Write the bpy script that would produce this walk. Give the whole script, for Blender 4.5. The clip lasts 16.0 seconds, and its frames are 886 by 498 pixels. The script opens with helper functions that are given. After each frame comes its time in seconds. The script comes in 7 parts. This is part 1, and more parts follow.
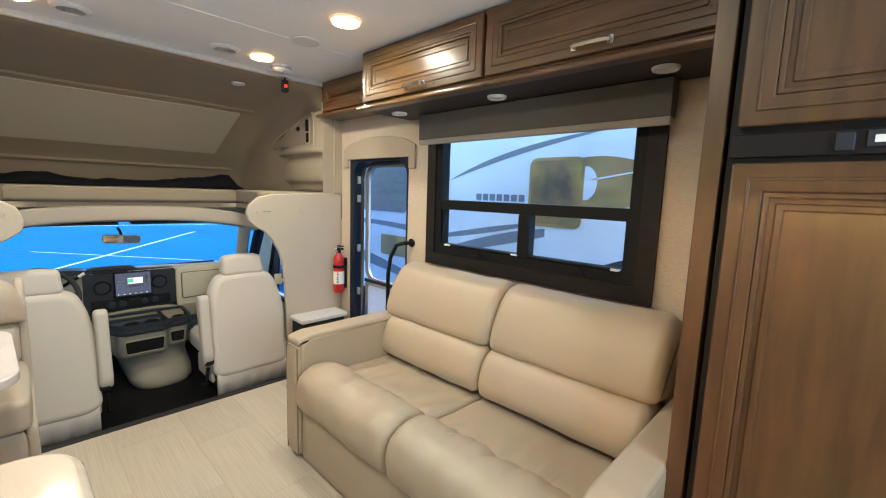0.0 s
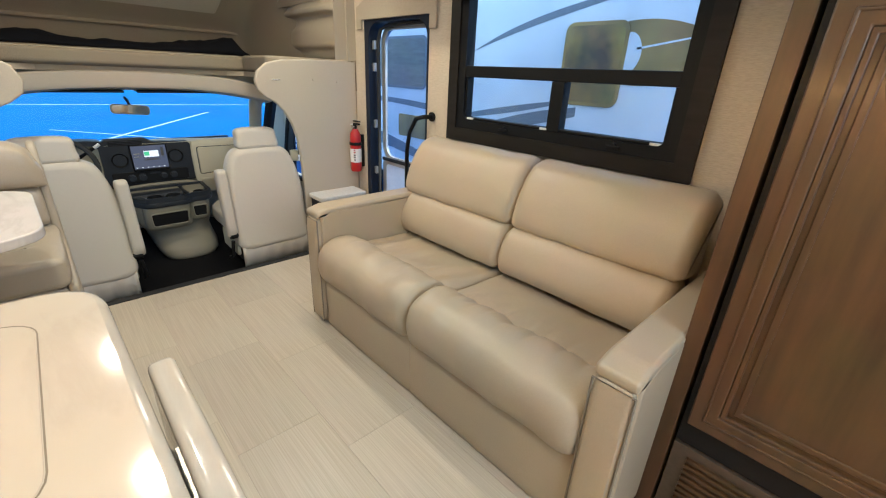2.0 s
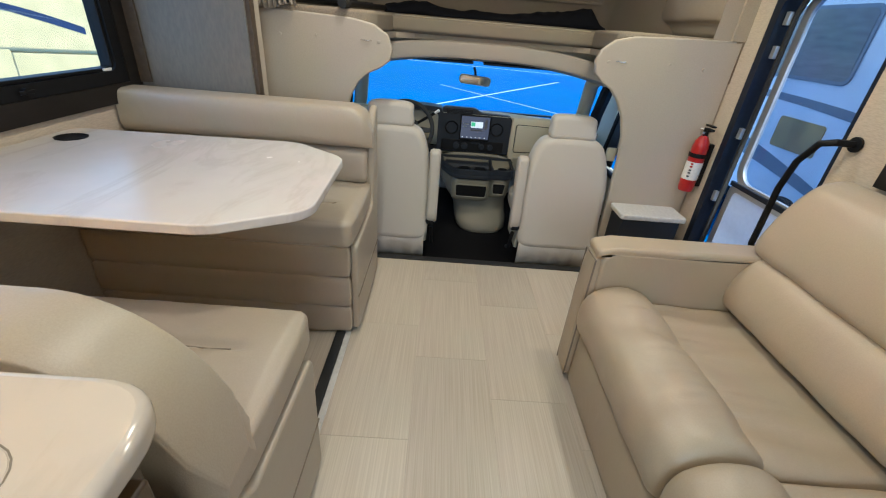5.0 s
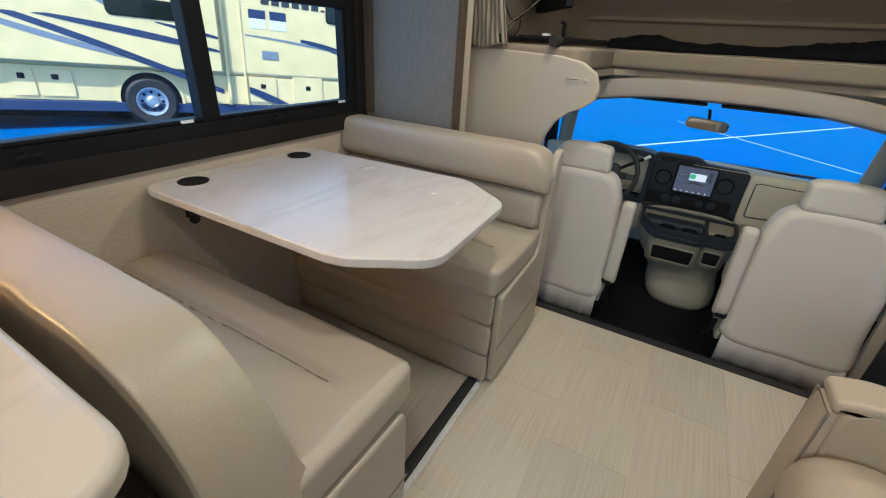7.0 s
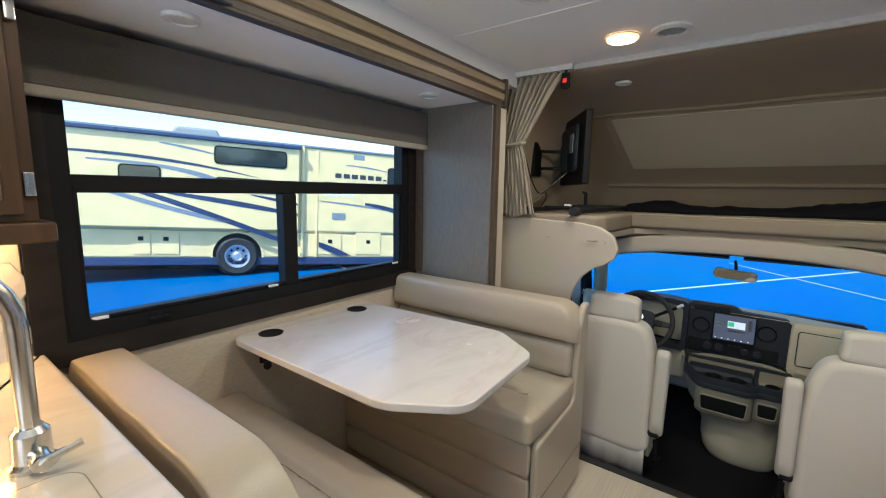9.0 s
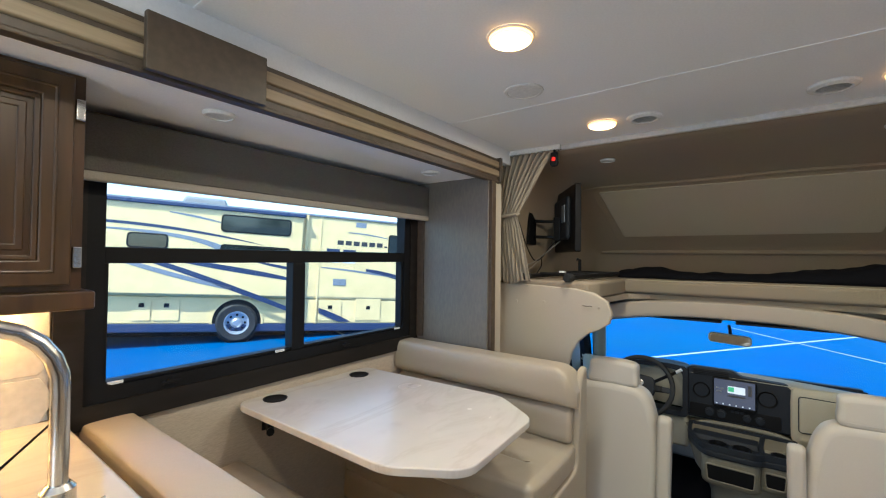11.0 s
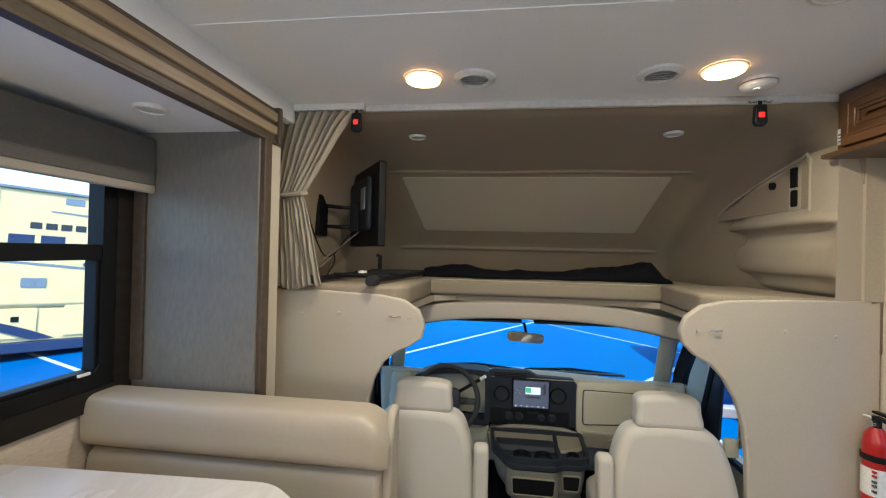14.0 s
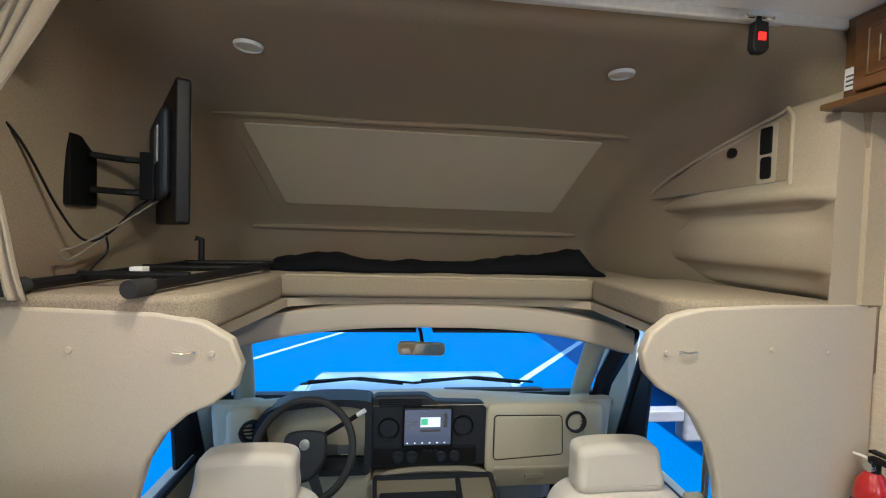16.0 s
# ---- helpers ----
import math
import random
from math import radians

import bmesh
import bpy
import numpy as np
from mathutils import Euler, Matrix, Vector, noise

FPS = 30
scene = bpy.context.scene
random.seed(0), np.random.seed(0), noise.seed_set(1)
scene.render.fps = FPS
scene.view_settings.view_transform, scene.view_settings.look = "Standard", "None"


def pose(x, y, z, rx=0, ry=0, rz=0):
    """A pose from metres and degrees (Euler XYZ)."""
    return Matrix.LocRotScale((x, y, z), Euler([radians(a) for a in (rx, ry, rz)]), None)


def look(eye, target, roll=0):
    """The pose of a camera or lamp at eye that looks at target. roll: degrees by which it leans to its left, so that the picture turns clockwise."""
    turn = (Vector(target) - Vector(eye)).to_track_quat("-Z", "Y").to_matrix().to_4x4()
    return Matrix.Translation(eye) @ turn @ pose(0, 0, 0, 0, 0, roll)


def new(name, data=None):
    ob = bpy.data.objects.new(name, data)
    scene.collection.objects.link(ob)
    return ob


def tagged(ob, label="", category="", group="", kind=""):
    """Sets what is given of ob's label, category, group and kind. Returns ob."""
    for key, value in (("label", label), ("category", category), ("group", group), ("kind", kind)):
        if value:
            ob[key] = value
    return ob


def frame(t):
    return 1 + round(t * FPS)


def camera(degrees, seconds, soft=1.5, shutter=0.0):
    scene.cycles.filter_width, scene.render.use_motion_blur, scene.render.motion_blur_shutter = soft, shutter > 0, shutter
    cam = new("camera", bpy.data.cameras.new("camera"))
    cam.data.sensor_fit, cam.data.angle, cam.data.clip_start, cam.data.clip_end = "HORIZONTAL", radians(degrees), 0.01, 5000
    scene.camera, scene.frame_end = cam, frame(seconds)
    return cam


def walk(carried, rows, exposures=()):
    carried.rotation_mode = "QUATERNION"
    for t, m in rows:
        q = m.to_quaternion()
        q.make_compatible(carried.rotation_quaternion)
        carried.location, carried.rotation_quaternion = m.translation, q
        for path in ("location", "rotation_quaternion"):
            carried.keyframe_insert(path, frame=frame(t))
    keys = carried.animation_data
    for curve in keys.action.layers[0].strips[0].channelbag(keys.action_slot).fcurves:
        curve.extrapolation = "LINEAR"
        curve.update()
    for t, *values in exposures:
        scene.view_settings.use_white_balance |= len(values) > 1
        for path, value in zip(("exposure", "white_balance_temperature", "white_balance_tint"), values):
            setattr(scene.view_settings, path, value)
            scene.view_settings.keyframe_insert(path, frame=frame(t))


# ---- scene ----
cam = camera(93.7, 16.0, soft=1.15)
EXPOSURES = [(0.0, 2.05, 5650, 2), (1.5, 1.95, 5600, 2), (3.5, 1.7, 5400, 2), (5.0, 1.6, 5300, 2), (7.5, 1.42, 5250, 2), (9.5, 1.55, 5350, 2), (12.5, 1.6, 5450, 2), (14.0, 1.7, 5450, 2), (15.0, 1.75, 5450, 2), (16.0, 1.9, 5350, 2)]
PATH = [
    (0, (0.208, 0.01, 1.326), (-1.172, 1.433, 1.062), 1.9),
    (0.5, (0.187, 0.016, 1.29), (-1.16, 1.43, 0.857), 2.3),
    (1, (0.171, 0.032, 1.26), (-1.147, 1.413, 0.663), 2.3),
    (1.5, (0.161, 0.034, 1.249), (-1.138, 1.374, 0.532), 2.4),
    (2, (0.158, 0.043, 1.241), (-1.169, 1.323, 0.467), 2.7),
    (2.5, (0.162, 0.037, 1.256), (-1.234, 1.217, 0.444), 3.1),
    (3, (0.091, 0.094, 1.249), (-1.41, 1.117, 0.414), 3.8),
    (3.5, (-0.035, 0.176, 1.244), (-1.642, 0.994, 0.38), 4.5),
    (4, (-0.104, 0.191, 1.262), (-1.794, 0.755, 0.354), 4.7),
    (4.5, (-0.202, 0.25, 1.263), (-1.943, 0.56, 0.33), 4.9),
    (5, (-0.311, 0.309, 1.272), (-2.067, 0.363, 0.317), 5.0),
    (5.2, (-0.327, 0.309, 1.296), (-2.071, 0.247, 0.319), 5.4),
    (7.3, (-0.534, 0.438, 1.311), (-2.091, -0.48, 0.454), 3.1),
    (7.5, (-0.51, 0.445, 1.335), (-2.077, -0.502, 0.53), 3.0),
    (8, (-0.454, 0.515, 1.354), (-2.027, -0.55, 0.729), 1.8),
    (8.5, (-0.407, 0.554, 1.391), (-1.994, -0.578, 0.942), 1.3),
    (9, (-0.378, 0.579, 1.419), (-1.973, -0.596, 1.143), 0.9),
    (9.5, (-0.342, 0.603, 1.446), (-1.938, -0.594, 1.314), 0.9),
    (11.8, (-0.284, 0.643, 1.428), (-1.927, -0.494, 1.522), 1.7),
    (12, (-0.302, 0.633, 1.437), (-1.976, -0.458, 1.527), 1.7),
    (12.5, (-0.405, 0.58, 1.444), (-2.162, -0.372, 1.518), 1.6),
    (13, (-0.568, 0.449, 1.465), (-2.423, -0.299, 1.516), 1.4),
    (13.5, (-0.701, 0.371, 1.465), (-2.635, -0.139, 1.493), 1.4),
    (14, (-0.874, 0.338, 1.454), (-2.858, 0.083, 1.468), 1.3),
    (14.5, (-1.094, 0.343, 1.466), (-3.093, 0.291, 1.466), 1.4),
    (15, (-1.246, 0.359, 1.478), (-3.243, 0.464, 1.45), 1.4),
    (15.5, (-1.433, 0.385, 1.465), (-3.423, 0.577, 1.419), 1.6),
    (16, (-1.607, 0.409, 1.467), (-3.594, 0.626, 1.399), 1.7),
]

walk(cam, [(t, look(eye, target, roll)) for t, eye, target, roll in PATH], EXPOSURES)

# ---- world, sun ----
world = bpy.data.worlds.new("world")
scene.world = world
world.use_nodes = True
wn = world.node_tree
sky = wn.nodes.new("ShaderNodeTexSky")
sky.sky_type = "NISHITA"
sky.sun_disc = False
sky.sun_elevation = radians(56)
sky.sun_rotation = radians(80)
bg = wn.nodes["Background"]
bg.inputs["Strength"].default_value = 0.15
wn.links.new(sky.outputs["Color"], bg.inputs["Color"])
sun = new("sun", bpy.data.lights.new("sun", "SUN"))
sun.data.energy = 3.3
sun.data.angle = radians(0.6)
sun.data.color = (1.0, 0.95, 0.86)
sun.matrix_world = look((0, 0, 20), Vector((0, 0, 20)) - Vector((0.56, 0.06, 0.82)))

# fill lamp added out of view; stands in for light from the rear
rear_fill = new("rear_fill_lamp", bpy.data.lights.new("rear_fill_lamp", "AREA"))
rear_fill.data.shape, rear_fill.data.size, rear_fill.data.size_y = "RECTANGLE", 1.2, 0.8
rear_fill.data.energy, rear_fill.data.color = 7.5, (0.84, 0.92, 1.0)
rear_fill.matrix_world = look((1.295, 0.40, 1.38), (-2.0, 0.40, 1.55))

# ---- helpers of this scene ----


def lin(c):
    return (*c, 1.0)


def material(name, color, rough=0.5, metal=0.0, color2=None, scale=30.0, stretch=(1, 1, 1), bump=0.0, bump_scale=None,
             stain=0.12, stain_scale=2.5, coat=0.0, sheen=0.0, emit=None, strength=0.0, spec=0.5, detail=6.0, wrinkle=0.0):
    """Principled material: fine grain between two colours, large soft stains, fine relief."""
    m = bpy.data.materials.new(name)
    m.use_nodes = True
    nt = m.node_tree
    p = nt.nodes["Principled BSDF"]
    p.inputs["Roughness"].default_value = rough
    p.inputs["Metallic"].default_value = metal
    p.inputs["Specular IOR Level"].default_value = spec
    p.inputs["Coat Weight"].default_value = coat
    p.inputs["Coat Roughness"].default_value = 0.12
    p.inputs["Sheen Weight"].default_value = sheen
    if emit:
        p.inputs["Emission Color"].default_value = lin(emit)
        p.inputs["Emission Strength"].default_value = strength
    tc = nt.nodes.new("ShaderNodeTexCoord")
    mp = nt.nodes.new("ShaderNodeMapping")
    mp.inputs["Scale"].default_value = stretch
    nt.links.new(tc.outputs["Object"], mp.inputs["Vector"])
    fine = nt.nodes.new("ShaderNodeTexNoise")
    fine.inputs["Scale"].default_value = scale
    fine.inputs["Detail"].default_value = detail
    nt.links.new(mp.outputs["Vector"], fine.inputs["Vector"])
    big = nt.nodes.new("ShaderNodeTexNoise")
    big.inputs["Scale"].default_value = stain_scale
    big.inputs["Detail"].default_value = 3
    nt.links.new(tc.outputs["Object"], big.inputs["Vector"])
    c2 = color2 or tuple(v * 0.86 for v in color)
    ramp = nt.nodes.new("ShaderNodeValToRGB")
    ramp.color_ramp.elements[0].position = 0.33
    ramp.color_ramp.elements[1].position = 0.67
    ramp.color_ramp.elements[0].color = lin(c2)
    ramp.color_ramp.elements[1].color = lin(color)
    nt.links.new(fine.outputs["Fac"], ramp.inputs["Fac"])
    mix = nt.nodes.new("ShaderNodeMix")
    mix.data_type = "RGBA"
    mix.blend_type = "MULTIPLY"
    mix.inputs["Factor"].default_value = stain
    nt.links.new(ramp.outputs["Color"], mix.inputs["A"])
    nt.links.new(big.outputs["Color"], mix.inputs["B"])
    nt.links.new(mix.outputs["Result"], p.inputs["Base Color"])
    mr = nt.nodes.new("ShaderNodeMapRange")
    mr.inputs["To Min"].default_value = max(0.02, rough - 0.07)
    mr.inputs["To Max"].default_value = min(1.0, rough + 0.07)
    nt.links.new(big.outputs["Fac"], mr.inputs["Value"])
    nt.links.new(mr.outputs["Result"], p.inputs["Roughness"])
    if bump:
        b = nt.nodes.new("ShaderNodeBump")
        b.inputs["Strength"].default_value = bump
        b.inputs["Distance"].default_value = 0.003
        src = fine
        if bump_scale:
            src = nt.nodes.new("ShaderNodeTexNoise")
            src.inputs["Scale"].default_value = bump_scale
            src.inputs["Detail"].default_value = 2
            nt.links.new(tc.outputs["Object"], src.inputs["Vector"])
        nt.links.new(src.outputs["Fac"], b.inputs["Height"])
        nt.links.new(b.outputs["Normal"], p.inputs["Normal"])
        if wrinkle:
            w = nt.nodes.new("ShaderNodeTexNoise")
            w.inputs["Scale"].default_value = 11
            w.inputs["Detail"].default_value = 3
            w.inputs["Distortion"].default_value = 1.4
            nt.links.new(tc.outputs["Object"], w.inputs["Vector"])
            b2 = nt.nodes.new("ShaderNodeBump")
            b2.inputs["Strength"].default_value = wrinkle
            b2.inputs["Distance"].default_value = 0.02
            nt.links.new(w.outputs["Fac"], b2.inputs["Height"])
            nt.links.new(b2.outputs["Normal"], b.inputs["Normal"])
    return m


def glass_material(name, tint=(1, 1, 1), ior=0.02):
    m = bpy.data.materials.new(name)
    m.use_nodes = True
    nt = m.node_tree
    out = nt.nodes["Material Output"]
    nt.nodes.remove(nt.nodes["Principled BSDF"])
    tr = nt.nodes.new("ShaderNodeBsdfTransparent")
    tr.inputs["Color"].default_value = lin(tint)
    gl = nt.nodes.new("ShaderNodeBsdfGlossy")
    gl.inputs["Roughness"].default_value = 0.02
    lw = nt.nodes.new("ShaderNodeLayerWeight")
    pw = nt.nodes.new("ShaderNodeMath")
    pw.operation = "POWER"
    pw.inputs[1].default_value = 4.0
    nt.links.new(lw.outputs["Facing"], pw.inputs[0])
    fr = nt.nodes.new("ShaderNodeMath")
    fr.operation = "MULTIPLY_ADD"
    fr.inputs[1].default_value, fr.inputs[2].default_value = 0.5, ior
    nt.links.new(pw.outputs["Value"], fr.inputs[0])
    mx = nt.nodes.new("ShaderNodeMixShader")
    nt.links.new(fr.outputs["Value"], mx.inputs["Fac"])
    nt.links.new(tr.outputs["BSDF"], mx.inputs[1])
    nt.links.new(gl.outputs["BSDF"], mx.inputs[2])
    nt.links.new(mx.outputs["Shader"], out.inputs["Surface"])
    return m


def marble_material(name, base, vein, rough, vscale):
    m = material(name, base, rough, color2=tuple(v * 0.95 for v in base), scale=8, stain=0.1)
    nt = m.node_tree
    p = nt.nodes["Principled BSDF"]
    tc = nt.nodes["Texture Coordinate"]
    mp = nt.nodes.new("ShaderNodeMapping")
    mp.inputs["Rotation"].default_value = (0, 0, 0.6)
    mp.inputs["Scale"].default_value = (1.0, 3.2, 1.0)
    nt.links.new(tc.outputs["Object"], mp.inputs["Vector"])
    n = nt.nodes.new("ShaderNodeTexNoise")
    n.inputs["Scale"].default_value = vscale
    n.inputs["Detail"].default_value = 8
    n.inputs["Roughness"].default_value = 0.6
    n.inputs["Distortion"].default_value = 1.2
    nt.links.new(mp.outputs["Vector"], n.inputs["Vector"])
    r = nt.nodes.new("ShaderNodeValToRGB")
    e = r.color_ramp.elements
    e[0].position, e[0].color = 0.44, (0, 0, 0, 1)
    e[1].position, e[1].color = 0.56, (0, 0, 0, 1)
    mid = r.color_ramp.elements.new(0.5)
    mid.color = (1, 1, 1, 1)
    nt.links.new(n.outputs["Fac"], r.inputs["Fac"])
    sc = nt.nodes.new("ShaderNodeMath")
    sc.operation = "MULTIPLY"
    sc.inputs[1].default_value = 0.28
    nt.links.new(r.outputs["Color"], sc.inputs[0])
    old = p.inputs["Base Color"].links[0].from_socket
    mix = nt.nodes.new("ShaderNodeMix")
    mix.data_type = "RGBA"
    nt.links.new(sc.outputs["Value"], mix.inputs["Factor"])
    nt.links.new(old, mix.inputs["A"])
    mix.inputs["B"].default_value = lin(vein)
    nt.links.new(mix.outputs["Result"], p.inputs["Base Color"])
    return m


M = {}
M["wall"] = material("linen wallpaper", (0.60, 0.51, 0.39), 0.75, color2=(0.50, 0.42, 0.32), scale=60, stretch=(1, 1, 6), bump=0.14, stain=0.10)
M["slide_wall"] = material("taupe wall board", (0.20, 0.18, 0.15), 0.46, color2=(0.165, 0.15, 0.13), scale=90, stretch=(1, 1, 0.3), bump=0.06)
M["ceiling"] = material("white ceiling vinyl", (0.89, 0.89, 0.90), 0.6, color2=(0.85, 0.85, 0.86), scale=140, bump=0.05, stain=0.05)
M["cab_fabric"] = material("brown grey headliner fabric", (0.37, 0.29, 0.195), 0.95, color2=(0.29, 0.225, 0.15), scale=260, bump=0.2, stain=0.25, sheen=0.1)
M["cab_panel"] = material("beige headliner panel", (0.46, 0.385, 0.285), 0.9, color2=(0.40, 0.335, 0.245), scale=240, bump=0.12, stain=0.15)
M["wing"] = material("beige moulded panel", (0.50, 0.435, 0.345), 0.72, color2=(0.465, 0.405, 0.32), scale=220, bump=0.16, stain=0.10)
M["vinyl"] = material("cream upholstery vinyl", (0.45, 0.365, 0.255), 0.40, color2=(0.42, 0.34, 0.235), scale=320, bump=0.12, stain=0.12, stain_scale=5, wrinkle=0.07)
M["seat_vinyl"] = material("ivory seat vinyl", (0.51, 0.465, 0.395), 0.5, color2=(0.475, 0.43, 0.365), scale=420, bump=0.12, stain=0.08, wrinkle=0.05)
M["booth"] = material("taupe booth vinyl", (0.44, 0.375, 0.285), 0.38, color2=(0.41, 0.35, 0.265), scale=320, bump=0.12, stain=0.12, stain_scale=4, wrinkle=0.06)
M["piping"] = material("stitched seam", (0.22, 0.18, 0.13), 0.7)
# one maple in two copies: fridge and kitchen darkened to offset light there
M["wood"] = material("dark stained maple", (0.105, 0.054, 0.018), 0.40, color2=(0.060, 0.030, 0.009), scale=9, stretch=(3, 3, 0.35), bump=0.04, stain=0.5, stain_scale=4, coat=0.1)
M["wood_h_lit"] = material("dark stained maple lengthwise, lit copy", (0.185, 0.095, 0.033), 0.30, color2=(0.105, 0.053, 0.017), scale=9, stretch=(0.35, 3, 3), bump=0.04, stain=0.5, stain_scale=4, coat=0.3)
M["wood_dark"] = material("espresso window trim", (0.021, 0.017, 0.014), 0.5, color2=(0.013, 0.010, 0.008), scale=14, stretch=(0.4, 2, 2), bump=0.05, stain=0.3, spec=0.25)
M["trim_light"] = material("ribbed oak trim", (0.33, 0.245, 0.155), 0.5, color2=(0.26, 0.19, 0.115), scale=30, stretch=(0.2, 3, 3), stain=0.2)
M["trim_white"] = material("white vinyl trim", (0.66, 0.64, 0.60), 0.45, scale=60, stain=0.05)
M["trim_brown"] = material("brown slide trim", (0.095, 0.066, 0.043), 0.5, color2=(0.07, 0.048, 0.031), scale=40, stain=0.25)
M["black"] = material("black window aluminium", (0.008, 0.008, 0.009), 0.5, scale=100, stain=0.2, spec=0.22)
M["plastic_dark"] = material("charcoal dash plastic", (0.020, 0.024, 0.032), 0.55, color2=(0.016, 0.019, 0.026), scale=300, bump=0.1, stain=0.1, spec=0.3)
# dash tan again, darkened: the console's shade is put into the colour
M["plastic_tan_shade"] = material("stone beige plastic, shade-darkened copy", (0.25, 0.225, 0.165), 0.6, color2=(0.22, 0.197, 0.145), scale=300, bump=0.12, stain=0.12)
M["cab_pad"] = material("pale beige padded headliner panel", (0.50, 0.43, 0.32), 0.9, color2=(0.43, 0.37, 0.275), scale=240, bump=0.12, stain=0.15)
M["plastic_tan"] = material("stone beige dash plastic", (0.50, 0.465, 0.345), 0.55, color2=(0.46, 0.425, 0.315), scale=300, bump=0.12, stain=0.08)
M["plastic_white"] = material("white plastic", (0.80, 0.79, 0.76), 0.4, scale=80, stain=0.04)
M["rubber"] = material("black rubber", (0.018, 0.018, 0.018), 0.7, scale=120, bump=0.1, stain=0.2)
M["carpet"] = material("black cab mat", (0.010, 0.010, 0.011), 0.95, spec=0.1, color2=(0.006, 0.006, 0.007), scale=300, bump=0.3)
M["chrome"] = material("brushed nickel", (0.72, 0.70, 0.66), 0.22, 1.0, scale=100, stretch=(1, 1, 8), stain=0.05)
M["red"] = material("red painted steel", (0.46, 0.010, 0.008), 0.3, scale=60, coat=0.4, stain=0.15)
M["label"] = material("white paper label", (0.80, 0.78, 0.74), 0.6, scale=80, stain=0.05)
M["ink"] = material("grey print", (0.10, 0.10, 0.11), 0.6)
M["ink_red"] = material("red print", (0.55, 0.05, 0.04), 0.6)
M["blind"] = material("grey woven shade", (0.155, 0.142, 0.125), 0.92, color2=(0.11, 0.10, 0.088), scale=300, stretch=(1, 1, 2), bump=0.3, stain=0.25, stain_scale=14)
M["shade_hem"] = material("light shade hem", (0.42, 0.375, 0.31), 0.8, scale=200, bump=0.1)
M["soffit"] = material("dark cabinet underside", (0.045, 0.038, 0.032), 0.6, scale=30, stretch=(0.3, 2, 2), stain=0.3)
M["curtain"] = material("oatmeal curtain cloth", (0.36, 0.30, 0.225), 0.95, color2=(0.30, 0.25, 0.185), scale=340, bump=0.2, sheen=0.2, stain=0.1)
M["cloth_black"] = material("black nylon cloth", (0.004, 0.004, 0.006), 0.85, spec=0.15, scale=160, bump=0.2)
M["cushion"] = material("bunk mattress fabric", (0.36, 0.295, 0.21), 0.95, color2=(0.22, 0.18, 0.125), scale=260, bump=0.4, stain=0.15)
M["marble"] = marble_material("white marble laminate", (0.66, 0.62, 0.575), (0.42, 0.36, 0.31), 0.25, 1.1)
M["counter"] = marble_material("cream solid surface", (0.56, 0.495, 0.41), (0.40, 0.33, 0.265), 0.08, 1.3)
M["lamp"] = material("lit lamp lens", (0.9, 0.85, 0.75), 0.4, emit=(1.0, 0.62, 0.24), strength=7.0)
M["lamp_edge"] = material("amber lit diffuser edge", (0.9, 0.7, 0.45), 0.4, emit=(1.0, 0.40, 0.09), strength=2.2)
M["lens_off"] = material("frosted lamp lens", (0.72, 0.71, 0.68), 0.35, scale=100, stain=0.03)
M["red_glow"] = material("glowing red plastic", (0.5, 0.01, 0.01), 0.4, emit=(1.0, 0.03, 0.015), strength=0.28)
M["strip"] = material("warm strip light", (0.9, 0.8, 0.6), 0.4, emit=(1.0, 0.52, 0.15), strength=40.0)
M["screen"] = material("lit screen glass", (0.02, 0.02, 0.03), 0.1, emit=(0.16, 0.17, 0.24), strength=0.15)
M["screen_white"] = material("screen picture white", (0.5, 0.5, 0.5), 0.2, emit=(0.85, 0.88, 0.92), strength=0.25)
M["screen_green"] = material("screen picture green", (0.1, 0.4, 0.2), 0.2, emit=(0.10, 0.55, 0.25), strength=0.2)
M["glass"] = glass_material("window glass", (0.93, 0.96, 0.97))
M["windscreen"] = glass_material("windscreen glass", (0.86, 0.95, 0.98))
M["screen_mesh"] = glass_material("insect screen glass", (0.78, 0.82, 0.88), 0.02)
M["frosted"] = material("frosted white acrylic", (0.85, 0.87, 0.90), 0.25, scale=40, stain=0.05)
fnt = M["frosted"].node_tree
ftr = fnt.nodes.new("ShaderNodeBsdfTranslucent")
ftr.inputs["Color"].default_value = lin((0.9, 0.92, 0.95))
fmx = fnt.nodes.new("ShaderNodeMixShader")
fmx.inputs["Fac"].default_value = 0.65
fnt.links.new(fnt.nodes["Principled BSDF"].outputs["BSDF"], fmx.inputs[1])
fnt.links.new(ftr.outputs["BSDF"], fmx.inputs[2])
fnt.links.new(fmx.outputs["Shader"], fnt.nodes["Material Output"].inputs["Surface"])
M["mirror"] = material("mirror silver", (0.85, 0.87, 0.88), 0.03, 1.0, stain=0.0)
M["tint"] = material("dark tinted glass", (0.010, 0.016, 0.013), 0.05, spec=0.8, stain=0.1)
# gold of a reflected landscape, put into the pane's mottled base colour
M["gold_reflection"] = material("tinted glass, gold reflection in its colour", (0.50, 0.31, 0.10), 0.3, color2=(0.16, 0.13, 0.08), scale=4, stain=0.4, stain_scale=3)
M["gel_cream"] = material("cream gelcoat", (0.84, 0.63, 0.29), 0.3, scale=3, stain=0.06, coat=0.15)
M["gel_white"] = material("white gelcoat", (0.88, 0.88, 0.88), 0.2, scale=3, stain=0.06, coat=0.4)
M["decal_navy"] = material("navy decal", (0.030, 0.045, 0.105), 0.3, stain=0.1)
M["decal_grey"] = material("grey decal", (0.22, 0.24, 0.27), 0.3, stain=0.1)
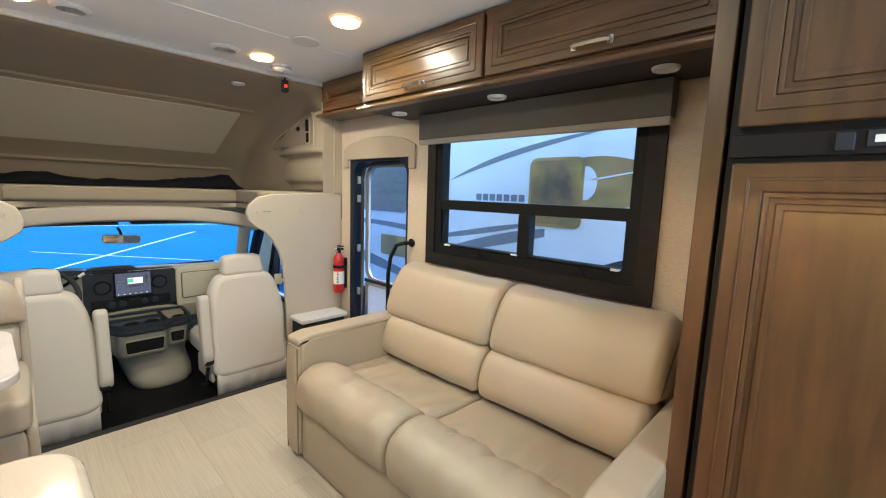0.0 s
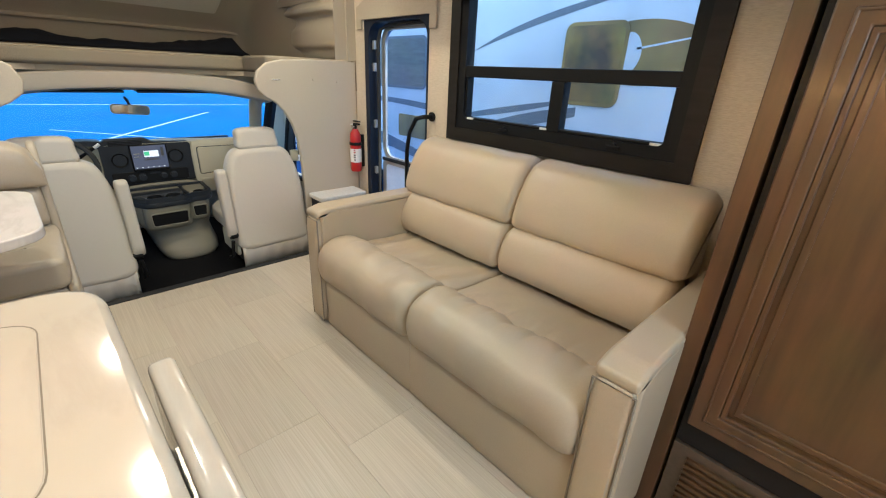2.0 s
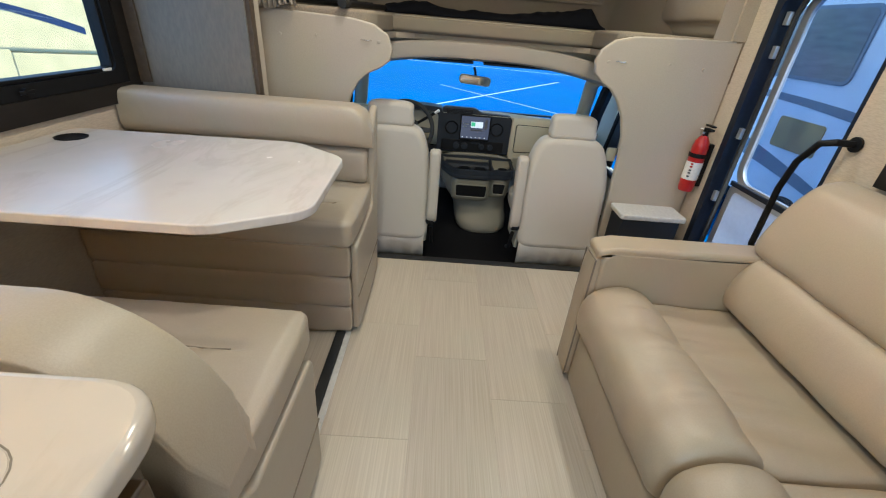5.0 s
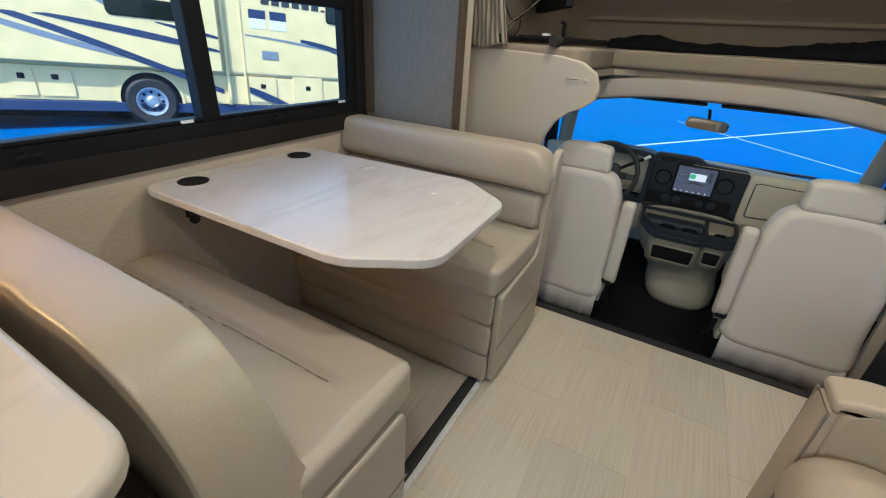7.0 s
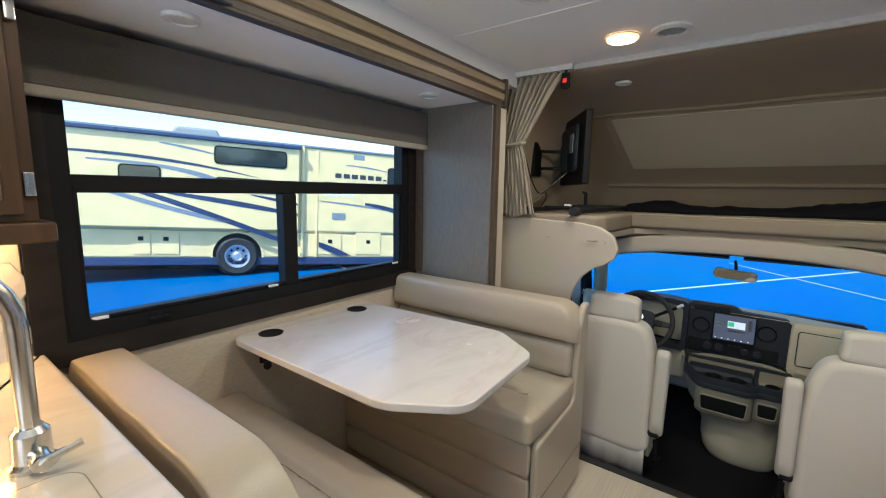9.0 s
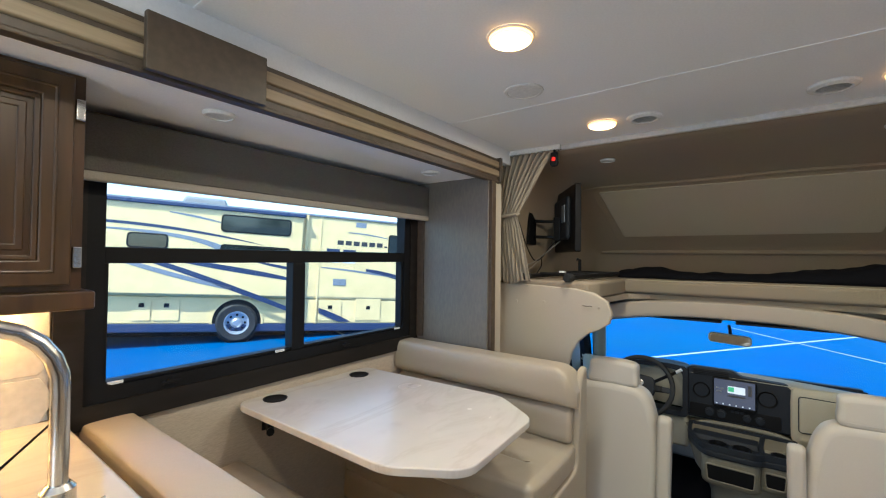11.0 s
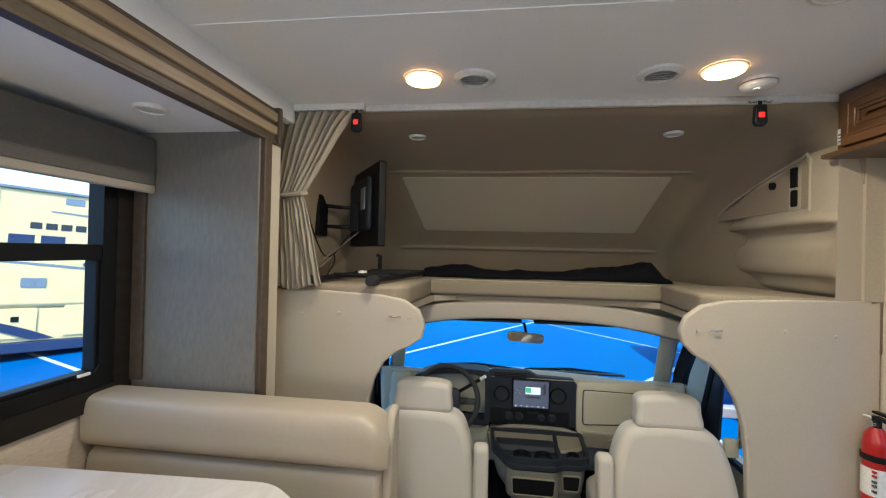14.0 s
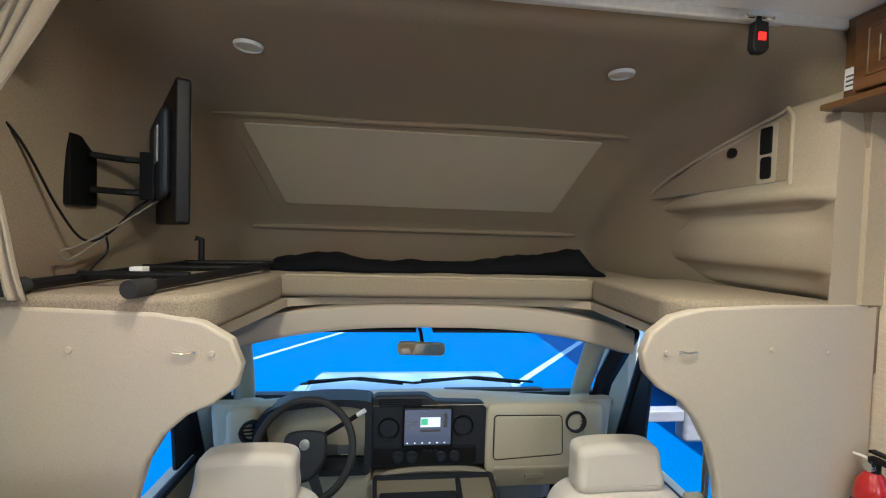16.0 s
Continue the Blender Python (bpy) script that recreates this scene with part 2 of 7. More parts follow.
M["decal_tan"] = material("bronze decal", (0.55, 0.35, 0.12), 0.35, color2=(0.30, 0.20, 0.08), scale=3, stain=0.3)
M["decal_black"] = material("dark decal", (0.04, 0.04, 0.045), 0.3, stain=0.1)
M["door_blue"] = material("dark blue door edge", (0.012, 0.018, 0.034), 0.4, scale=60, stain=0.2, spec=0.3)
M["alu"] = material("satin aluminium", (0.60, 0.61, 0.63), 0.35, 0.75, scale=120, stretch=(1, 1, 6), stain=0.1)
M["asphalt"] = material("blue coated asphalt", (0.002, 0.090, 0.29), 0.7, color2=(0.0015, 0.070, 0.235), scale=60, bump=0.3, spec=0.12, stain=0.45, stain_scale=0.35)
M["line"] = material("white road paint", (0.40, 0.47, 0.52), 0.7, scale=40, stain=0.4)
M["foliage"] = material("dark tree leaves", (0.055, 0.085, 0.028), 0.8, color2=(0.025, 0.045, 0.014), scale=4, stain=0.3)
M["straw"] = material("dry roadside grass", (0.42, 0.36, 0.12), 0.8, color2=(0.20, 0.24, 0.06), scale=5)
M["bark"] = material("grey bark", (0.12, 0.09, 0.065), 0.9, scale=20, bump=0.4)
M["tile_wall"] = material("white backsplash tile", (0.66, 0.62, 0.55), 0.25, scale=40, stain=0.05)
M["shade_grey"] = material("drawn grey window shade", (0.26, 0.25, 0.23), 0.4, color2=(0.19, 0.18, 0.17), scale=7, stretch=(1, 1, 4), stain=0.3)
M["copper"] = material("cable jacket", (0.25, 0.22, 0.18), 0.5)


def floor_material(name):
    m = material(name, (0.60, 0.525, 0.42), 0.36, color2=(0.49, 0.415, 0.32), scale=30, stretch=(0.08, 7.0, 1), bump=0.05, stain=0.12, stain_scale=1.5, detail=9)
    nt = m.node_tree
    p = nt.nodes["Principled BSDF"]
    info = nt.nodes.new("ShaderNodeObjectInfo")
    hsv = nt.nodes.new("ShaderNodeHueSaturation")
    mr = nt.nodes.new("ShaderNodeMapRange")
    mr.inputs["To Min"].default_value, mr.inputs["To Max"].default_value = 0.93, 1.05
    nt.links.new(info.outputs["Random"], mr.inputs["Value"])
    nt.links.new(mr.outputs["Result"], hsv.inputs["Value"])
    nt.links.new(p.inputs["Base Color"].links[0].from_socket, hsv.inputs["Color"])
    nt.links.new(hsv.outputs["Color"], p.inputs["Base Color"])
    return m


M["floor"] = floor_material("streaked plank vinyl")
M["grout"] = material("plank joint", (0.70, 0.62, 0.50), 0.8, scale=60)


def link_bm(name, bm, mat, smooth=None):
    me = bpy.data.meshes.new(name)
    bmesh.ops.recalc_face_normals(bm, faces=bm.faces)
    bm.to_mesh(me)
    bm.free()
    ob = new(name, me)
    me.materials.append(M[mat])
    if smooth:
        me.polygons.foreach_set("use_smooth", [True] * len(me.polygons))
        if smooth is not True:
            me.set_sharp_from_angle(angle=radians(smooth))
            me.polygons.foreach_set("use_smooth", [p.loop_total < 7 for p in me.polygons])
            wnm = ob.modifiers.new("flat", "WEIGHTED_NORMAL")
            wnm.keep_sharp = True
            wnm.weight = 80
    return ob


def part(name, bm, mat, parent, label="", smooth=35):
    ob = link_bm(name, bm, mat, smooth)
    ob.parent = parent
    return tagged(ob, label)


def thing(name, label, category, group="", at=(0, 0, 0)):
    ob = new(name)
    ob.empty_display_size = 0.05
    ob.location = at
    return tagged(ob, label, category, group)


def struct(name, bm, mat, label="", category="", smooth=None):
    return tagged(link_bm(name, bm, mat, smooth), label, category, kind="structure")


def box(x0, x1, y0, y1, z0, z1, bev=0.0, seg=2, bm=None):
    b = bm or bmesh.new()
    g = bmesh.ops.create_cube(b, size=1.0)
    sx, sy, sz = abs(x1 - x0), abs(y1 - y0), abs(z1 - z0)
    c = Vector(((x0 + x1) / 2, (y0 + y1) / 2, (z0 + z1) / 2))
    for v in g["verts"]:
        v.co = Vector((v.co.x * sx, v.co.y * sy, v.co.z * sz)) + c
    if bev > 0:
        es = list({e for v in g["verts"] for e in v.link_edges})
        bmesh.ops.bevel(b, geom=es, offset=min(bev, 0.49 * min(sx, sy, sz)), segments=seg, profile=0.5, affect="EDGES")
    return b


def cyl(r, h, at=(0, 0, 0), axis="z", n=24, r2=None, bev=0.0, bm=None):
    b = bm or bmesh.new()
    rot = {"z": Matrix(), "x": Matrix.Rotation(radians(90), 4, "Y"), "y": Matrix.Rotation(radians(-90), 4, "X")}[axis]
    g = bmesh.ops.create_cone(b, cap_ends=True, segments=n, radius1=r, radius2=r if r2 is None else r2, depth=h)
    if bev:
        es = [e for e in {e for v in g["verts"] for e in v.link_edges} if len(e.link_faces) == 2 and max(len(f.verts) for f in e.link_faces) > 4]
        g = bmesh.ops.bevel(b, geom=es, offset=bev, segments=2, profile=0.5, affect="EDGES")
        vs = set(b.verts) if bm is None else set(v for f in g["faces"] for v in f.verts)
    else:
        vs = g["verts"]
    for v in vs:
        v.co = Matrix.Translation(at) @ rot @ v.co
    return b


AX = {"x": lambda a, u, v: Vector((a, u, v)), "y": lambda a, u, v: Vector((u, a, v)), "z": lambda a, u, v: Vector((u, v, a))}


def inset_poly(pts, d):
    """The closed outline pts moved inwards by d along its normals."""
    n = len(pts)
    area = sum(pts[i][0] * pts[(i + 1) % n][1] - pts[(i + 1) % n][0] * pts[i][1] for i in range(n))
    s = 1 if area > 0 else -1
    out = []
    for i in range(n):
        a, b, c = Vector(pts[i - 1]), Vector(pts[i]), Vector(pts[(i + 1) % n])
        e1, e2 = (b - a), (c - b)
        e1 = e1.normalized() if e1.length > 1e-9 else e2.normalized()
        e2 = e2.normalized() if e2.length > 1e-9 else e1
        nrm = Vector((-(e1.y + e2.y), e1.x + e2.x))
        nrm = nrm.normalized() if nrm.length > 1e-6 else Vector((-e1.y, e1.x))
        k = max(0.45, nrm.dot(Vector((-e1.y, e1.x))))
        out.append(tuple(b + nrm * (s * d / k)))
    return out


def loft(pts, axis, a0, a1, r=0.0, seg=4, bm=None, wobble=None, mids=0):
    """A closed outline extruded along an axis, its two ends rounded over by r."""
    b = bm or bmesh.new()
    sgn = 1 if a1 > a0 else -1
    st = []
    if r > 0:
        for k in range(seg + 1):
            t = radians(90) * k / seg
            st.append((a0 + sgn * r * (1 - math.sin(t)), r * (1 - math.cos(t))))
        st.reverse()
        st = [(a0 + sgn * r * (1 - math.cos(radians(90) * k / seg)), r * (1 - math.sin(radians(90) * k / seg))) for k in range(seg + 1)]
        for k in range(1, mids + 1):
            st.append((a0 + sgn * r + (a1 - a0 - 2 * sgn * r) * k / (mids + 1), 0.0))
        st += [(a1 - sgn * r * (1 - math.cos(radians(90) * k / seg)), r * (1 - math.sin(radians(90) * k / seg))) for k in range(seg, -1, -1)]
    else:
        st = [(a0 + (a1 - a0) * k / (mids + 1), 0.0) for k in range(mids + 2)]
    rings = []
    for a, d in st:
        q = inset_poly(pts, d) if d > 1e-6 else pts
        ring = []
        for u, v in q:
            co = AX[axis](a, u, v)
            if wobble:
                co += wobble(co)
            ring.append(b.verts.new(co))
        rings.append(ring)
    n = len(pts)
    for r0, r1 in zip(rings, rings[1:]):
        for i in range(n):
            b.faces.new((r0[i], r0[(i + 1) % n], r1[(i + 1) % n], r1[i]))
    b.faces.new(rings[0][::-1])
    b.faces.new(rings[-1])
    return b


def smooth_poly(pts, n=6):
    """A closed curve through the given corner points."""
    out = []
    k = len(pts)
    for i in range(k):
        p0, p1, p2, p3 = (Vector(pts[(i + j - 1) % k]) for j in range(4))
        for s in range(n):
            t = s / n
            out.append(tuple(0.5 * ((2 * p1) + (p2 - p0) * t + (2 * p0 - 5 * p1 + 4 * p2 - p3) * t * t + (3 * p1 - p0 - 3 * p2 + p3) * t ** 3)))
    return out


def round_rect(u0, u1, v0, v1, r, n=5):
    out = []
    for cu, cv, a in ((u1 - r, v1 - r, 0), (u0 + r, v1 - r, 90), (u0 + r, v0 + r, 180), (u1 - r, v0 + r, 270)):
        out += [(cu + r * math.cos(radians(a + 90 * k / n)), cv + r * math.sin(radians(a + 90 * k / n))) for k in range(n + 1)]
    return out


def round_corners(pts, r, n=4):
    """A polygon with its corners rounded by r (a number, or one for each corner)."""
    out = []
    k = len(pts)
    for i in range(k):
        a, b, c = Vector(pts[i - 1]), Vector(pts[i]), Vector(pts[(i + 1) % k])
        ri = r[i] if isinstance(r, (list, tuple)) else r
        d1, d2 = (a - b), (c - b)
        t = min(ri, 0.48 * d1.length, 0.48 * d2.length)
        p, q = b + d1.normalized() * t, b + d2.normalized() * t
        for s in range(n + 1):
            f = s / n
            out.append(tuple((1 - f) ** 2 * p + 2 * f * (1 - f) * b + f * f * q))
    return out


def tube(pts, r, n=8, bm=None, closed=False):
    b = bm or bmesh.new()
    rings = []
    k = len(pts)
    up = Vector((0, 0, 1))
    prev = None
    for i in range(k):
        p = Vector(pts[i])
        a = Vector(pts[(i - 1) % k if closed else max(i - 1, 0)])
        c = Vector(pts[(i + 1) % k if closed else min(i + 1, k - 1)])
        t = (c - a).normalized()
        ref = prev if prev is not None else (up if abs(t.z) < 0.9 else Vector((1, 0, 0)))
        s = (ref - t * ref.dot(t)).normalized()
        prev = s
        w = t.cross(s)
        rings.append([b.verts.new(p + (s * math.cos(2 * math.pi * j / n) + w * math.sin(2 * math.pi * j / n)) * r) for j in range(n)])
    pairs = list(zip(rings, rings[1:])) + ([(rings[-1], rings[0])] if closed else [])
    for r0, r1 in pairs:
        for j in range(n):
            b.faces.new((r0[j], r0[(j + 1) % n], r1[(j + 1) % n], r1[j]))
    if not closed:
        b.faces.new(rings[0][::-1])
        b.faces.new(rings[-1])
    return b


def cushion(x0, x1, y0, y1, z0, z1, r=0.03, puff=0.012, crease=0.0, cuts=16, bm=None, seed=0):
    """A padded block with rounded edges, swollen faces and soft creases."""
    b = bmesh.new()
    g = bmesh.ops.create_cube(b, size=2.0)
    bmesh.ops.subdivide_edges(b, edges=b.edges[:], cuts=cuts, use_grid_fill=True)
    h = Vector(((x1 - x0) / 2, (y1 - y0) / 2, (z1 - z0) / 2))
    c = Vector(((x0 + x1) / 2, (y0 + y1) / 2, (z0 + z1) / 2))
    for v in b.verts:
        p = v.co.copy()
        P = Vector([math.copysign(1 - (1 - abs(p[i])) ** 1.35 if False else abs(p[i]), p[i]) * h[i] for i in range(3)])
        inner = Vector([max(-(h[i] - r), min(h[i] - r, P[i])) for i in range(3)])
        d = P - inner
        q = inner + d.normalized() * r if d.length > 1e-9 else P
        w = [1 - p[i] ** 4 for i in range(3)]
        for i in range(3):
            if abs(abs(p[i]) - 1) < 1e-6:
                j, k = (i + 1) % 3, (i + 2) % 3
                q[i] += math.copysign(puff * w[j] * w[k], p[i])
        if crease:
            s = noise.noise(Vector((q.x * 6 + seed, q.y * 24 + q.x * 9, 0))) * max(0.0, noise.noise(Vector((q.x * 4, q.y * 3 + seed, 5))) + 0.35)
            q += Vector((0, 0, crease * s * (1 if p.z > 0.5 else 0.3)))
        v.co = q + c
    if bm:
        me = bpy.data.meshes.new("tmp")
        b.to_mesh(me)
        b.free()
        bm.from_mesh(me)
        bpy.data.meshes.remove(me)
        return bm
    return b


def ring_plate(outer, inner, axis, a0, a1):
    """A flat frame between two outlines of as many points."""
    b = bmesh.new()
    o = [[b.verts.new(AX[axis](a, *p)) for p in outer] for a in (a0, a1)]
    i = [[b.verts.new(AX[axis](a, *p)) for p in inner] for a in (a0, a1)]
    n = len(outer)
    for k in range(n):
        j = (k + 1) % n
        for lo, hi in ((o[0], o[1]), (i[0], i[1]), (o[0], i[0]), (o[1], i[1])):
            b.faces.new((lo[k], lo[j], hi[j], hi[k]))
    return b


def rect(u0, u1, v0, v1):
    return [(u0, v0), (u1, v0), (u1, v1), (u0, v1)]


# ---- the shell of the motorhome ----
WR, WL, SY, CZ, SZ = 1.81, -0.72, -1.09, 2.10, 1.895   # side walls, slide wall, ceilings
CX, XR = -2.66, 1.30                                    # front edge of the ceiling, rear wall


def wall_with_holes(name, axis, a0, a1, u0, u1, v0, v1, holes, mat, label):
    """A wall slab between a0 and a1 along axis with rectangular openings (u0, u1, v0, v1)."""
    us = sorted({u0, u1, *[h[0] for h in holes], *[h[1] for h in holes]})
    vs = sorted({v0, v1, *[h[2] for h in holes], *[h[3] for h in holes]})
    b = bmesh.new()
    for ua, ub in zip(us, us[1:]):
        for va, vb in zip(vs, vs[1:]):
            cu, cv = (ua + ub) / 2, (va + vb) / 2
            if any(h[0] < cu < h[1] and h[2] < cv < h[3] for h in holes):
                continue
            pts = [AX[axis](a, u, v) for a in (a0, a1) for u in (ua, ub) for v in (va, vb)]
            lo = [min(p[i] for p in pts) for i in range(3)]
            hi = [max(p[i] for p in pts) for i in range(3)]
            box(lo[0], hi[0], lo[1], hi[1], lo[2], hi[2], bm=b)
    bmesh.ops.remove_doubles(b, verts=b.verts, dist=1e-5)
    seen = {}
    for f in b.faces:
        seen.setdefault(tuple(round(x, 4) for x in f.calc_center_median()), []).append(f)
    bmesh.ops.delete(b, geom=[f for fs in seen.values() if len(fs) > 1 for f in fs], context="FACES")
    return struct(name, b, mat, label, "wall")


DOOR = (-2.55, -1.87, -0.30, 1.56)
SWIN = (-1.60, -0.40, 0.965, 1.74)
DWIN = (-2.26, -0.68, 0.938, 1.78)
wall_with_holes("wall_entry_side", "y", WR, WR + 0.06, CX - 0.04, XR, -0.35, CZ, [DOOR, SWIN], "wall", "beige linen-textured side wall with entry door and window")
wall_with_holes("wall_slide", "y", SY - 0.05, SY, -2.40, XR, -0.02, 2.0, [DWIN], "wall", "beige slide-out wall under a wide window")
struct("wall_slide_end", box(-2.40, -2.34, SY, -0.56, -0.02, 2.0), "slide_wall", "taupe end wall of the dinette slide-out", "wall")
struct("wall_driver_side", box(-2.70, -2.44, WL - 0.06, WL, -0.02, CZ), "wall", "beige side wall beside the curtain", "wall")
struct("wall_slide_return", box(-2.44, -2.402, WL - 0.06, -0.57, -0.02, 2.0), "wall", "beige flange wall of the slide-out", "wall")
# opening and window are invented, to hold the rear fill lamp
wall_with_holes("wall_rear", "x", XR, XR + 0.06, SY - 0.05, WR + 0.06, -0.02, CZ, [(-0.20, 1.00, 0.98, 1.78)], "wall", "plain beige rear wall with an added window opening")
rw = thing("window_rear_fill", "unseen frosted window added round the rear fill lamp", "window")
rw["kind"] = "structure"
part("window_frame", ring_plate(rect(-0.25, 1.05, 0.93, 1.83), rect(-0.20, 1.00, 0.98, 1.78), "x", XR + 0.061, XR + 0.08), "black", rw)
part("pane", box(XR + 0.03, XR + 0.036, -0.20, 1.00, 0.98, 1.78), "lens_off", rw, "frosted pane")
struct("wall_over_slide", box(-2.70, XR, -0.62, -0.575, 2.015, CZ), "ceiling", "white strip above the slide-out header", "wall")
struct("ceiling", box(CX, XR, -0.75, WR + 0.06, CZ, CZ + 0.05, 0.002), "ceiling", "white textured vinyl ceiling", "ceiling")
struct("ceiling_slide", box(-2.40, XR, SY - 0.05, -0.575, SZ, SZ + 0.05), "ceiling", "white ceiling of the slide-out", "ceiling")
struct("trim_ceiling_front", loft(round_corners([(CX - 0.022, 2.072), (CX + 0.004, 2.072), (CX + 0.004, 2.099), (CX - 0.022, 2.14)], 0.008), "y", -0.72, WR - 0.002, 0.0), "trim_white",
       "white edge moulding at the ceiling front", "trim", smooth=35)
seam = bmesh.new()
box(-1.985, -1.975, -0.57, 1.44, CZ - 0.0025, CZ, bm=seam)
box(-0.785, -0.775, -0.57, 1.44, CZ - 0.0025, CZ, bm=seam)
struct("trim_ceiling_seam", seam, "ceiling", "thin white ceiling joint strip", "trim")

# floors
base = bmesh.new()
box(-2.52, XR, -0.0945, WR, -0.05, -0.0016, bm=base)
floor = struct("floor", base, "grout", "beige streaked plank vinyl floor", "floor")
slide_floor = struct("floor_slide", box(-2.34, XR, SY, -0.095, -0.03, 0.008), "floor", "beige plank floor of the slide-out", "floor")
struct("floor_cab", box(-4.2, -2.52, -0.60, 1.75, -0.12, -0.06), "carpet", "black cab floor mat", "floor")
struct("trim_floor_edge", loft(round_corners([(-2.535, -0.06), (-2.535, 0.004), (-2.485, 0.006), (-2.485, -0.004), (-2.52, -0.004), (-2.52, -0.06)], 0.003), "y", -0.10, 1.42, 0), "rubber",
       "black rubber floor edge before the cab", "trim", smooth=35)
trk = bmesh.new()
box(-2.34, -0.66, -0.094, -0.055, -0.01, 0.016, 0.004, bm=trk)
struct("trim_slide_track", trk, "rubber", "black slide-out floor seal", "trim")
struct("trim_slide_sill", box(-2.34, -0.66, -0.054, -0.030, -0.004, 0.006, 0.002), "trim_white", "white sill strip along the slide-out", "trim")

# overcab shell
ARC = [(-2.665, 2.075, -0.66, 1.74), (-2.85, 2.078, -0.655, 1.735), (-3.1, 2.062, -0.64, 1.72), (-3.35, 2.015, -0.61, 1.69), (-3.50, 1.982, -0.58, 1.66), (-3.56, 1.955, -0.57, 1.65),
       (-3.75, 1.795, -0.54, 1.62), (-3.95, 1.612, -0.52, 1.60), (-4.04, 1.535, -0.50, 1.58), (-4.10, 1.49, -0.49, 1.57), (-4.16, 1.30, -0.48, 1.56), (-4.17, 1.10, -0.48, 1.56)]
b = bmesh.new()
rows = []
for x, zt, yl, yr in ARC:
    zb = 1.10
    h = max(zt - zb, 0.02)
    prof = [(yl - 0.03, zb), (yl - 0.03, zb + 0.35 * h), (yl - 0.01, zb + 0.62 * h), (yl + 0.03, zt - 0.13 * h), (yl + 0.09, zt - 0.045 * h), (yl + 0.19, zt - 0.01 * h), (yl + 0.34, zt)]
    prof += [(yl + 0.34 + (yr - yl - 0.68) * k / 6, zt + 0.006 * math.sin(math.pi * k / 6)) for k in range(1, 6)]
    prof += [(yl + yr - y, z) for y, z in prof[6::-1]]
    rows.append([b.verts.new((x, y, z)) for y, z in prof])
for r0, r1 in zip(rows, rows[1:]):
    for i in range(len(r0) - 1):
        b.faces.new((r0[i], r0[i + 1], r1[i + 1], r1[i]))
shell = struct("ceiling_overcab", b, "cab_fabric", "brown-grey fabric headliner over the cab bunk", "ceiling", smooth=50)
mod = shell.modifiers.new("thick", "SOLIDIFY")
mod.thickness, mod.offset = 0.04, 1.0
struct("wall_overcab_return_right", box(-2.70, -2.66, 1.742, WR + 0.06, 1.30, CZ), "cab_panel", "beige bunk side wall edge", "wall")
ridge = bmesh.new()
tube([(-3.52, -0.46 + 2.0 * k / 12, 1.968 + 0.004 * math.sin(k)) for k in range(13)], 0.012, 6, bm=ridge)
struct("trim_overcab_ridge", ridge, "cab_fabric", "raised fabric seam across the headliner", "trim", smooth=40)

# front panel, stepped ledge below it
pan = thing("overcab_panel", "beige padded fabric panel over the front bunk window", "panel")
u = Vector((-3.95, 0, 1.612)) - Vector((-3.56, 0, 1.955))
nrm = Vector((u.z, 0, -u.x)).normalized()
if nrm.x < 0:
    nrm = -nrm


def on_slope(s, y, lift):
    return Vector((-3.56, 0, 1.955)) + u * s + Vector((0, y, 0)) + nrm * lift


def slope_plate(corners, lift0, lift1, r):
    b = bmesh.new()
    pts = round_corners(corners, r)
    lo = [b.verts.new(on_slope(s, y, lift0)) for s, y in pts]
    hi = [b.verts.new(on_slope(s, y, lift1)) for s, y in inset_poly(pts, 0.01)]
    for i in range(len(pts)):
        b.faces.new((lo[i], lo[(i + 1) % len(pts)], hi[(i + 1) % len(pts)], hi[i]))
    b.faces.new(hi)
    return b


part("pad", slope_plate([(0.02, -0.30), (0.02, 1.40), (0.98, 1.30), (0.98, -0.20)], 0.0, 0.012, 0.03), "cab_pad", pan)
part("surround", slope_plate([(-0.03, -0.36), (-0.03, 1.46), (1.06, 1.36), (1.06, -0.26)], -0.004, 0.004, 0.05), "cab_fabric", pan)
ledge = struct("trim_overcab_ledge", loft(round_corners([(-4.16, 1.475), (-4.075, 1.478), (-4.068, 1.492), (-4.075, 1.505), (-4.16, 1.508)], 0.006), "y", -0.50, 1.60, 0.006), "cab_fabric",
               "moulded beige ledge under the bunk window", "trim", smooth=40)

# bunk cushions
for nm, args, lab in (("bunk_mattress", (-4.10, -3.30, -0.50, 1.58, 1.20, 1.30), "beige fabric bunk mattress across the front"),):
    t = thing(nm, lab, "mattress")
    part("pad", cushion(*args, r=0.025, puff=0.008, seed=3), "cushion", t)
    part("piping", tube([(-3.302, -0.03 + 1.25 * k / 20, 1.292) for k in range(21)], 0.004, 6), "cab_panel", t)
side = thing("bunk_side_cushion", "beige fabric bunk cushion on the driver side", "cushion", "bunk side cushions")
part("pad", loft(round_corners([(-2.675, -0.68), (-2.675, -0.10), (-2.75, -0.055), (-3.295, -0.035), (-3.295, -0.62)], 0.03), "z", 1.20, 1.298, 0.02), "cushion", side)
side = thing("bunk_side_cushion", "beige fabric bunk cushion on the passenger side", "cushion", "bunk side cushions")
part("pad", loft(round_corners([(-2.675, 1.72), (-3.295, 1.66), (-3.295, 1.235), (-2.75, 1.19), (-2.675, 1.24)], 0.03), "z", 1.205, 1.305, 0.02), "cushion", side)
deck = bmesh.new()
